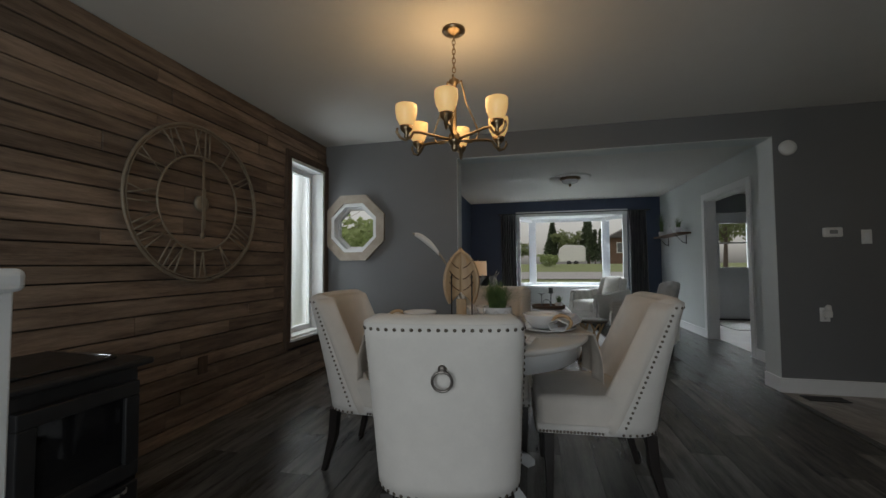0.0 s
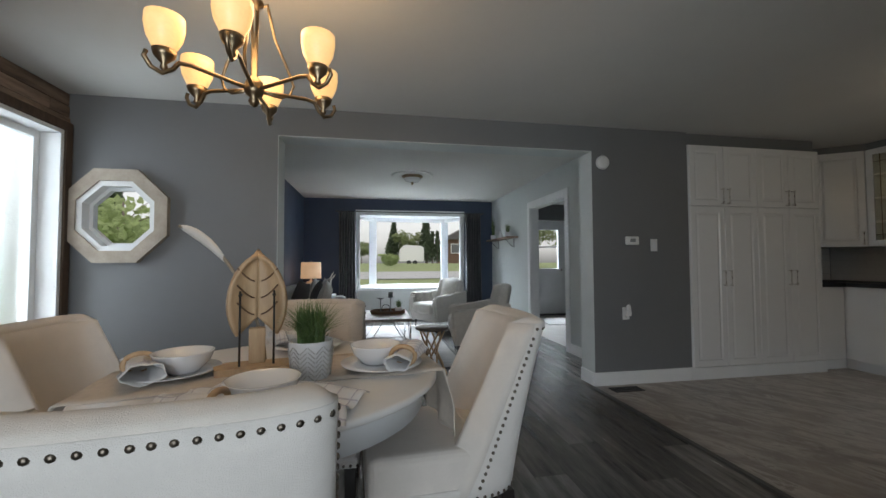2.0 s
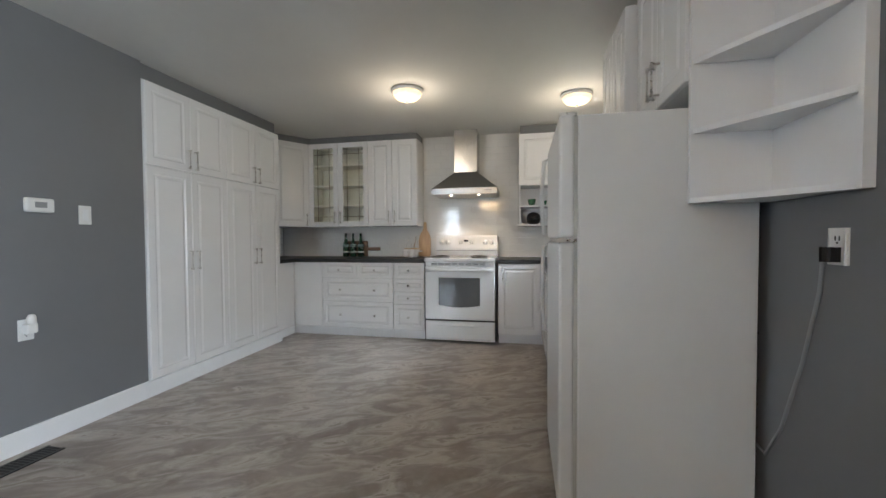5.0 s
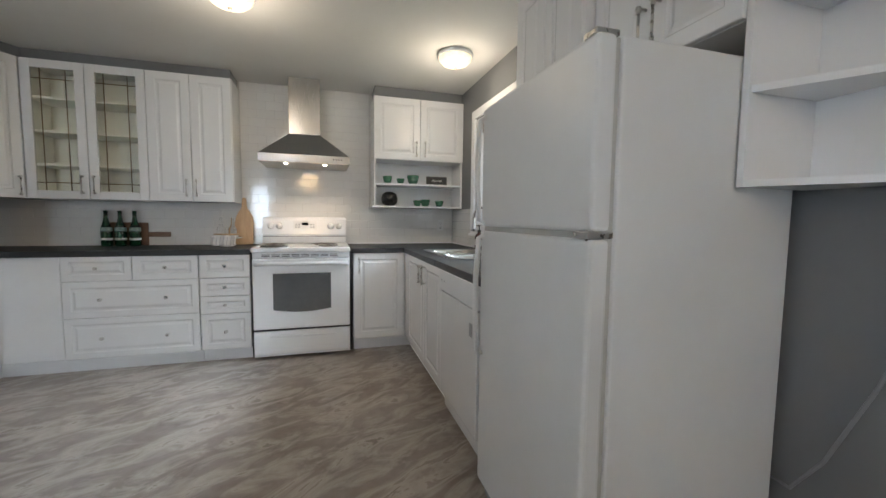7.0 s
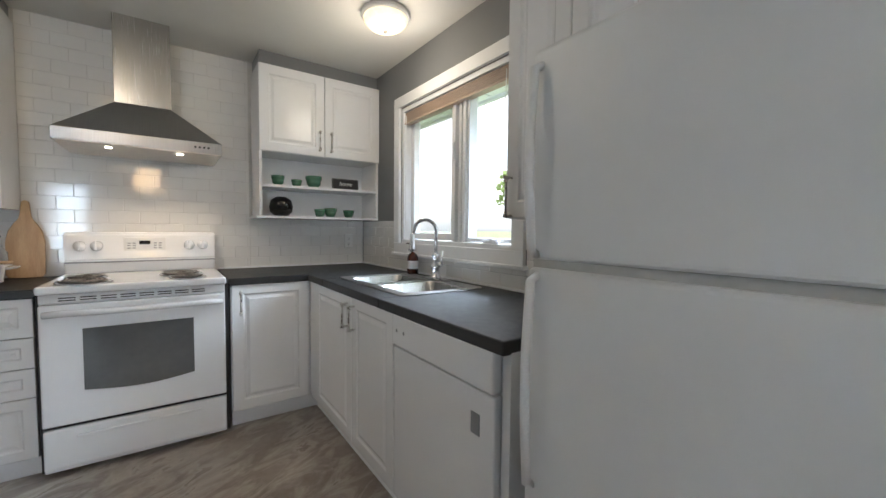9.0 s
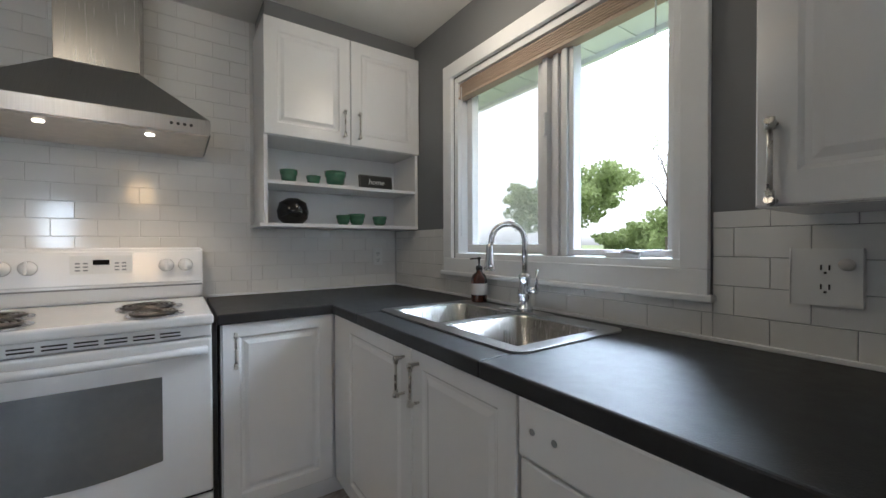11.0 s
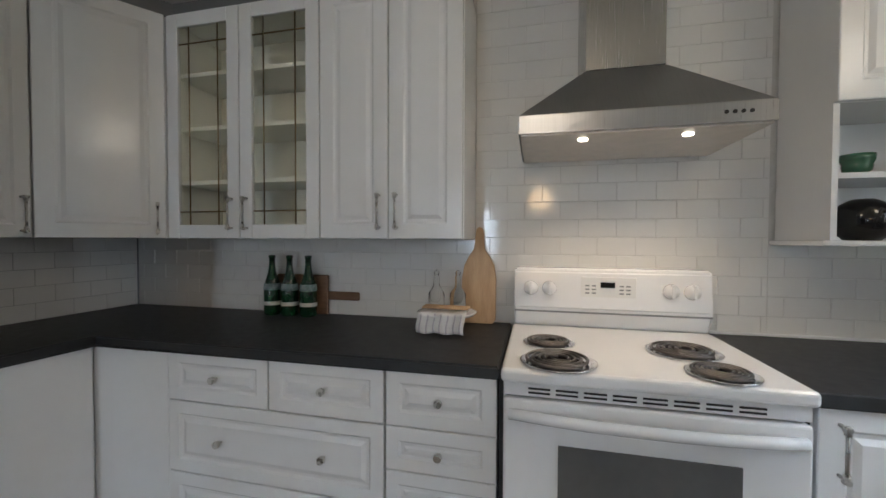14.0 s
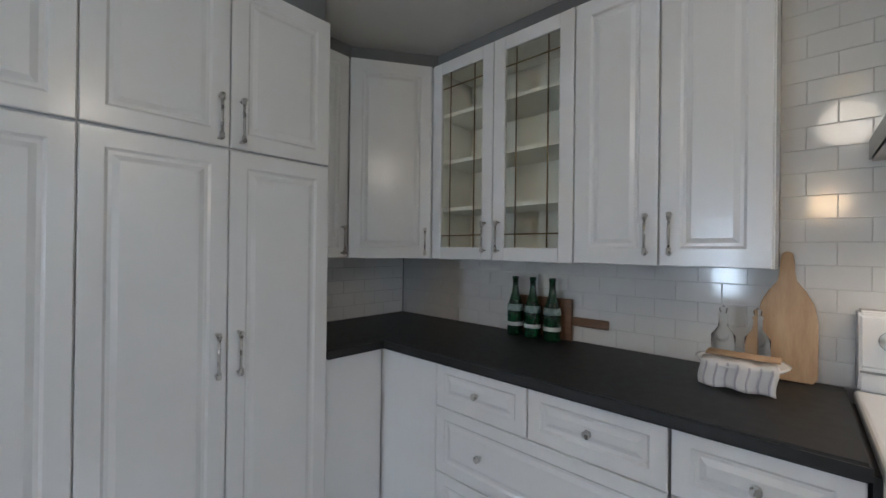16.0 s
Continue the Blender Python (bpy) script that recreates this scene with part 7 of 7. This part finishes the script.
ws = thing("wall_shelf", (LE - 0.1, 7.45, 1.55), "wood wall shelf on black scroll brackets", "shelf")
Mesh().box(LE - 0.20, 6.80, 1.555, LE, 8.05, 1.58, 0.004).done("board", M_WOODM, ws)
k = Mesh()
for y in (7.0, 7.85):
    k.tube([(LE - 0.004, y, 1.40), (LE - 0.004, y, 1.55)], 0.006, 6).tube([(LE - 0.006, y, 1.41), (LE - 0.06, y, 1.43), (LE - 0.12, y, 1.50), (LE - 0.17, y, 1.552)], 0.005, 6)
k.done("bracket", M_BLACK, ws)
for y, h, n, sd in ((7.9, 0.38, 120, 3), (7.05, 0.18, 90, 4)):
    pl2 = thing("shelf_plant", (LE - 0.1, y, 1.58), "green grass plant in a small pot on the wall shelf", "plant", "shelf plants")
    Mesh().lathe([(0, 0), (0.045, 0), (0.055, 0.09), (0.048, 0.09), (0, 0.08)], (LE - 0.1, y, 1.58), 18).done("pot", M_PORC, pl2)
    k = Mesh()
    blades(k, LE - 0.1, y, 1.66, n, h, 0.09, sd)
    tagged(k.done("leaves", M_LEAF, pl2), kind="stuff")
v2 = thing("shelf_vase", (LE - 0.1, 7.45, 1.58), "small white vase on the wall shelf", "vase")
Mesh().lathe([(0, 0), (0.04, 0), (0.055, 0.05), (0.02, 0.10), (0.016, 0.16), (0.022, 0.165), (0, 0.16)], (LE - 0.1, 7.45, 1.58), 18).done("vase", M_PORC, v2)
ml = thing("ceiling_medallion_light", (0.62, 6.08, CEIL), "flush bronze ceiling light on a plaster medallion, unlit", "ceiling light")
Mesh().lathe([(0.30, 0), (0.30, -0.008), (0.27, -0.02), (0.24, -0.012), (0.19, -0.022), (0.16, -0.012), (0, -0.012)], (0.62, 6.08, CEIL - 0.001), 40).done("medallion", M_CEIL, ml)
Mesh().lathe([(0.15, -0.012), (0.155, -0.03), (0.12, -0.05), (0, -0.05)], (0.62, 6.08, CEIL), 32).done("pan", M_BRONZE, ml)
Mesh().lathe([(0.125, -0.05), (0.10, -0.085), (0.05, -0.10), (0, -0.102)], (0.62, 6.08, CEIL), 32).done("shade", M_PORC, ml)
Mesh().lathe([(0.016, -0.10), (0.014, -0.115), (0.022, -0.125), (0.008, -0.145), (0, -0.148)], (0.62, 6.08, CEIL), 14).done("finial", M_BRONZE, ml)

# ---- outdoors ----
def land(u, v):
    x, y = (u - 0.5) * 700, (v - 0.5) * 700 + 8
    far = max(0.0, y - 22) if y > 0 else 0.0
    z = -0.25 + 0.30 * min(1, max(0, (y - 9) / 10)) + min(1.0, far * 0.028)
    return (x, y, z)
struct(Mesh().sheet(land, 140, 140).done("ground", M_GRASS), "green lawn reaching to the horizon", "ground")
def road(u, v):
    x, y = (u - 0.5) * 500, 24.5 + v * 9
    return (x, y, land(0.5, (y - 8) / 700 + 0.5)[2] + 0.05)
struct(Mesh().sheet(road, 2, 6).done("road", M_ASPH), "pale grey asphalt road across the lawn", "road")


def house(x, y, w, d, h, z, label, mt):
    t = thing("house", (x, y, z), label, "house", "houses across the road")
    Mesh().box(x - w / 2, y - d / 2, z - 0.5, x + w / 2, y + d / 2, z + h).done("wall", mt, t)
    Mesh().prism([(-w / 2 - 0.5, 0), (w / 2 + 0.5, 0), (0, 2.6)], -d / 2 - 0.5, d / 2 + 0.5, m=Matrix.Translation((x, y, z + h)) @ pose(0, 0, 0, 90)).done("roof", M_ROOF, t)
    for q in (-0.28, 0.25):
        wn2 = Mesh().box(x + q * w - 0.8, y - d / 2 - 0.06, z + h * 0.45, x + q * w + 0.8, y - d / 2 + 0.05, z + h * 0.8)
        wn2 = wn2.done("window", M_OVENGL, t)
        kk = Mesh()
        frame_ring(kk, x + q * w - 0.9, x + q * w + 0.9, z + h * 0.45 - 0.1, z + h * 0.8 + 0.1, y - d / 2 - 0.1, y - d / 2, 0.1, 0)
        kk.done("window_frame", M_WHITEV, wn2)


house(17.6, 76, 9, 8, 4.6, 0.95, "brown two-storey house with a pitched roof and porch", M_SIDING)
house(-15, 78, 12, 8, 2.6, 0.95, "low brown house across the road", M_SIDING)
tv = thing("travel_trailer", (5.9, 63, 0.9), "white travel trailer parked on the lawn", "trailer")
k = Mesh()
k.prism([(-1.9, 0.5), (1.9, 0.5), (1.9, 2.6), (1.5, 2.95), (-1.1, 3.1), (-1.75, 2.5), (-1.9, 1.4)], -1.3, 1.3, m=Matrix.Translation((5.9, 63, 0.9)) @ pose(0, 0, 0, 90))
bmesh.ops.bevel(k.bm, geom=list(k.bm.edges), offset=0.08, segments=2, affect='EDGES')
k.done("body", M_WHITEV, tv)
k = Mesh()
for x in (-0.5, 0.5):
    k.lathe([(0.36, -0.12), (0.36, 0.12), (0, 0.12)], m=Matrix.Translation((5.9 + x, 61.8, 1.23)) @ pose(0, 0, 0, 90), seg=16)
k.each("wheel", M_BLACK, tv)


def crown(k, c, r, n, rnd, leaf):
    for _ in range(n):
        while True:
            p = Vector((rnd.uniform(-1, 1), rnd.uniform(-1, 1), rnd.uniform(-1, 1)))
            if p.length < 1 and (p.length > 0.35 or rnd.random() < 0.3):
                break
        q = Vector(c) + Vector((p.x * r[0], p.y * r[1], p.z * r[2]))
        a = Vector((rnd.gauss(0, 1), rnd.gauss(0, 1), rnd.gauss(0, 1))).normalized()
        b = a.orthogonal().normalized()
        cc = a.cross(b)
        s = leaf * rnd.uniform(0.6, 1.4)
        vs = [k.bm.verts.new(q + s * w) for w in (a * 0.9, b * 0.5, -a, -b * 0.55 + cc * 0.3)]
        k.bm.faces.new((vs[0], vs[1], vs[2]))
        k.bm.faces.new((vs[0], vs[2], vs[3]))


def tree(x, y, z, h, r, seed, mt=None, leaf=0.28, n=1100, bare=False, bush=False):
    rnd = random.Random(seed)
    t = thing("tree", (x, y, z), "leafy green tree with an uneven crown" if not bare else "thinly leafed tree with bare twigs", "tree", "garden trees")
    k = Mesh()
    k.tube([(x, y, z - 0.3), (x + 0.1, y, z + h * 0.35), (x, y + 0.1, z + h * 0.8)], 0.035 * h * 0.6, 8, taper=0.3)
    tips = []
    for i in range(10):
        a, e = rnd.uniform(0, 6.283), rnd.uniform(0.3, 0.65)
        b = Vector((x, y, z + h * e))
        tip = b + Vector((math.cos(a) * r * 0.75, math.sin(a) * r * 0.75, h * rnd.uniform(0.12, 0.34)))
        tips.append(tip)
        k.tube([b, b.lerp(tip, 0.5) + Vector((0, 0, 0.05 * h)), tip], 0.012 * h * 0.5, 5, taper=0.2)
        if bare:
            for _ in range(5):
                q = b.lerp(tip, rnd.uniform(0.4, 1))
                k.tube([q, q + Vector((rnd.uniform(-1, 1), rnd.uniform(-1, 1), rnd.uniform(0.2, 1.2))) * 0.16 * h], 0.02, 4, taper=0.2)
    k.done("trunk", M_BARK, t)
    k = Mesh()
    if bush:
        crown(k, (x, y, z + h * 0.40), (r, r, h * 0.42), n // 2, rnd, leaf)
    elif not bare:
        crown(k, (x, y, z + h * 0.60), (r * 0.6, r * 0.6, h * 0.30), n // 4, rnd, leaf)
    for p in tips:
        for _ in range(1 if bare else 3):
            c = p + Vector((rnd.uniform(-1, 1) * r * 0.3, rnd.uniform(-1, 1) * r * 0.3, rnd.uniform(-1, 1) * h * 0.09))
            f = rnd.uniform(0.18, 0.34)
            if bush:
                c.z = z + (c.z - z) * 0.72
            crown(k, c, (r * f, r * f, h * 0.10 * rnd.uniform(0.6, 1.3)), n // (40 if not bare else 60), rnd, leaf)
    tagged(k.done("crown", mt or M_FOL, t), kind="stuff")


def spruce(x, y, z, h, r, seed, group="spruces", label="dark green spruce tree on the lawn", name="spruce_tree", n=900):
    rnd = random.Random(seed)
    t = thing(name, (x, y, z), label, "tree", group)
    Mesh().tube([(x, y, z - 0.3), (x, y, z + h * 0.95)], 0.02 * h, 8, taper=0.2).done("trunk", M_BARK, t)
    k = Mesh()
    for i in range(n):
        f = rnd.random() ** 0.7
        rr = r * (1 - f) * rnd.uniform(0.35, 1.05) + 0.05
        a = rnd.uniform(0, 6.283)
        crown(k, (x + rr * math.cos(a), y + rr * math.sin(a), z + 0.08 * h + f * h * 0.92), (0.1, 0.1, 0.1), 1, rnd, 0.05 * h)
    tagged(k.done("crown", M_FOLD, t), kind="stuff")


GZ = 0.95
spruce(10.8, 82, GZ, 10, 2.2, 21)
spruce(4.2, 86, GZ, 9, 2.4, 22)
for i, x in enumerate((8.4, 9.2, 10.0)):
    spruce(x, 62, GZ, 5.2, 0.6, 30 + i, "cedar hedge", "narrow green cedar on the lawn", "cedar", 500)
tree(7.2, 84, GZ, 7.5, 3.2, 41, leaf=0.26, n=2400)
tree(-2.5, 80, GZ, 4.6, 2.2, 42, leaf=0.2, n=2000)
tree(-9, 52, GZ, 4.2, 2.4, 43, leaf=0.2, n=2000)
tree(11.5, 27, 0.3, 7, 3.0, 44, leaf=0.16, n=4000)
tree(16, 40, 0.8, 8, 3.6, 45, leaf=0.4)
tree(1.9, 48, 0.8, 1.8, 1.1, 46, mt=M_SPRINGHAZE, leaf=0.1, n=1800, bush=True)
tree(-6.5, 12, 0.0, 3.5, 2.4, 47, mt=M_SPRINGHAZE, leaf=0.11, n=5000, bush=True)
tree(-10.5, 15, 0.1, 4.3, 3.0, 48, mt=M_SPRINGHAZE, leaf=0.13, n=5000, bush=True)
tree(-9, 11, 0.0, 3.4, 2.6, 49, mt=M_SPRINGHAZE, leaf=0.12, n=4000, bush=True)
spruce(-13, 22, 0.2, 6.6, 1.5, 50)
tree(10.5, 19, 0.1, 5.5, 2.2, 51, leaf=0.22)
tree(15, 17, 0.1, 6, 2.6, 52, leaf=0.25)
# back garden beyond the sink window
tree(24.5, -27.5, -0.25, 9.0, 4.2, 61, mt=M_SPRINGHAZE, leaf=0.2, n=7000)
tree(30, -31, -0.25, 8.0, 4.6, 62, mt=M_SPRINGHAZE, leaf=0.24, n=6000)
tree(21.0, -33, -0.25, 3.8, 4.2, 68, mt=M_SPRINGHAZE, leaf=0.24, n=5000, bush=True)
tree(13.6, -20.3, -0.25, 7.8, 2.0, 63, mt=M_SPRINGHAZE, leaf=0.07, bare=True)
tree(11.5, -20.8, -0.25, 7.4, 2.2, 65, mt=M_SPRINGHAZE, leaf=0.07, bare=True)
tree(12.4, -22.5, -0.25, 4.2, 3.0, 64, mt=M_SPRINGHAZE, leaf=0.12, n=7000, bush=True)
tree(8.6, -22.0, -0.25, 3.6, 3.0, 66, mt=M_SPRINGHAZE, leaf=0.12, n=6000, bush=True)
tree(16.5, -30, -0.25, 4.2, 3.6, 67, mt=M_SPRINGHAZE, leaf=0.16, n=6000, bush=True)
ev = Mesh().box(1.0, -0.50, 2.30, 6.3, SY - 0.15, 2.34).box(1.0, -0.53, 2.27, 6.3, -0.50, 2.42)
for i in range(22):
    ev.box(1.0 + i * 0.24, -0.50, 2.294, 1.015 + i * 0.24, SY - 0.15, 2.301)
struct(ev.done("trim_eave", M_TRIM), "white ribbed roof eave above the sink window", "trim")

# ---- pieces: wall tiles, boards and floor planks ----
def tile_mesh(w, h):
    k = Mesh().box(-w / 2, -0.0025, -h / 2, w / 2, 0.004, h / 2)
    es = [e for e in k.bm.edges if all(v.co.y < 0 for v in e.verts)]
    bmesh.ops.bevel(k.bm, geom=es, offset=0.0014, segments=1, affect='EDGES')
    me = bpy.data.meshes.new("tile")
    k.bm.to_mesh(me); k.bm.free()
    me.materials.append(M_TILE)
    return me


TILES = {}
PW, PH = 0.1545, 0.0785


def tile_area(parent, m, x0, x1, z0, z1, zbase):
    """Running-bond tiles on the plane of m (x along, -y outwards), cut at the area's edges."""
    r = random.Random(int(x0 * 100 + z0 * 10))
    row = math.floor((z0 - zbase) / PH)
    while zbase + row * PH < z1 - 0.006:
        za, zb = max(z0, zbase + row * PH), min(z1, zbase + (row + 1) * PH)
        col = math.floor(x0 / PW) - 1
        while True:
            xa = (col + (0.5 if row % 2 else 0)) * PW
            xb = xa + PW
            col += 1
            if xa > x1:
                break
            a, b = max(xa, x0), min(xb, x1)
            if b - a < 0.012 or zb - za < 0.010:
                continue
            key = (round(b - a - 0.0012, 4), round(zb - za - 0.0012, 4))
            if key not in TILES:
                TILES[key] = tile_mesh(*key)
            o = new("tile", TILES[key])
            o.parent = parent
            tilt = pose(0, 0, 0, r.uniform(-0.14, 0.14), 0, r.uniform(-0.14, 0.14))
            o.matrix_basis = m @ Matrix.Translation(((a + b) / 2, 0.0, (za + zb) / 2)) @ tilt
        row += 1


ME = Matrix.Translation((EX, 0, 0)) @ pose(0, 0, 0, 0, 0, -90)   # local x = -world y
tile_area(wall_e, ME, -4.367, -2.384, CT, UZ0, CT)
tile_area(wall_e, ME, -2.384, -1.215, CT, CEIL, CT)
tile_area(wall_e, ME, -1.215, -SY - 0.008, CT, 1.27, CT)
MS = Matrix.Translation((0, SY, 0)) @ pose(0, 0, 0, 0, 0, 180)    # local x = -world x
tile_area(wall_s, MS, -5.575, -4.982, CT, 1.265, CT)
tile_area(wall_s, MS, -4.982, -3.68, CT, 1.014, CT)
tile_area(wall_s, MS, -3.68, -3.19, CT, 1.265, CT)
wr = bpy.data.objects["wall_pantry_return"]
tile_area(wr, Matrix.Translation((0, 4.37, 0)), 4.65, 5.575, CT, UZ0, CT)

rnd = random.Random(12)
BM = {}


def board(parent, name, size, at, material, bev=0.003):
    key = (name, tuple(round(s, 3) for s in size))
    if key not in BM:
        k = Mesh().box(-size[0] / 2, -size[1] / 2, -size[2] / 2, size[0] / 2, size[1] / 2, size[2] / 2, bev, 1)
        me = bpy.data.meshes.new(name)
        k.bm.to_mesh(me); k.bm.free()
        me.materials.append(material)
        BM[key] = me
    o = new(name, BM[key])
    o.parent = parent
    o.location = at
    return o


ww = bpy.data.objects["wall_west"]
z = 0.0
heights = (0.088, 0.112, 0.098, 0.105, 0.088, 0.112)
i = 0
while z < CEIL - 0.02:
    h = min(heights[i % 6], CEIL - z - 0.002)
    y = -1.59 - rnd.choice((0.0, 0.2, 0.5, 0.7))
    while y < 3.79:
        L = rnd.choice((0.9, 1.3, 1.8, 2.3))
        a, b = max(y, -1.59), min(y + L, 3.795)
        y += L
        segs = [(a, b)]
        if z + h > TW[2] - 0.005 and z < TW[3] + 0.005:
            segs = [(a, min(b, TW[0])), (max(a, TW[1]), b)]
        for s, e in segs:
            if e - s > 0.03:
                t = rnd.choice((0.026, 0.030, 0.034))
                board(ww, "plank", (t, round(e - s - 0.002, 2), h - 0.0065), (-2.18 + t / 2 + rnd.choice((0, 0.002)), (s + e) / 2, z + h / 2), M_WOODR)
    z += h
    i += 1

W, LN = 0.182, 1.22
col = 0
x = -2.36
while x < LE + 0.1:
    y = -1.6 - (col * 0.37 % 1) * LN
    xa, xb = x, x + W
    while y < LY:
        a, b = max(y, -1.6), min(y + LN, LY)
        y += LN
        for s, e, lim in ((a, min(b, 3.80), 2.012), (max(a, 3.80), b, LE + 0.12)) if xb > 2.012 else ((a, b, 9),):
            x1 = min(xb, lim)
            if x1 - xa < 0.02 or e - s < 0.03:
                continue
            board(floor_sub, "plank", (round(x1 - xa - 0.0015, 3), round(e - s - 0.0015, 3), 0.010), ((xa + x1) / 2, (s + e) / 2, -0.005), M_PLANK, 0.0012)
    x += W
    col += 1
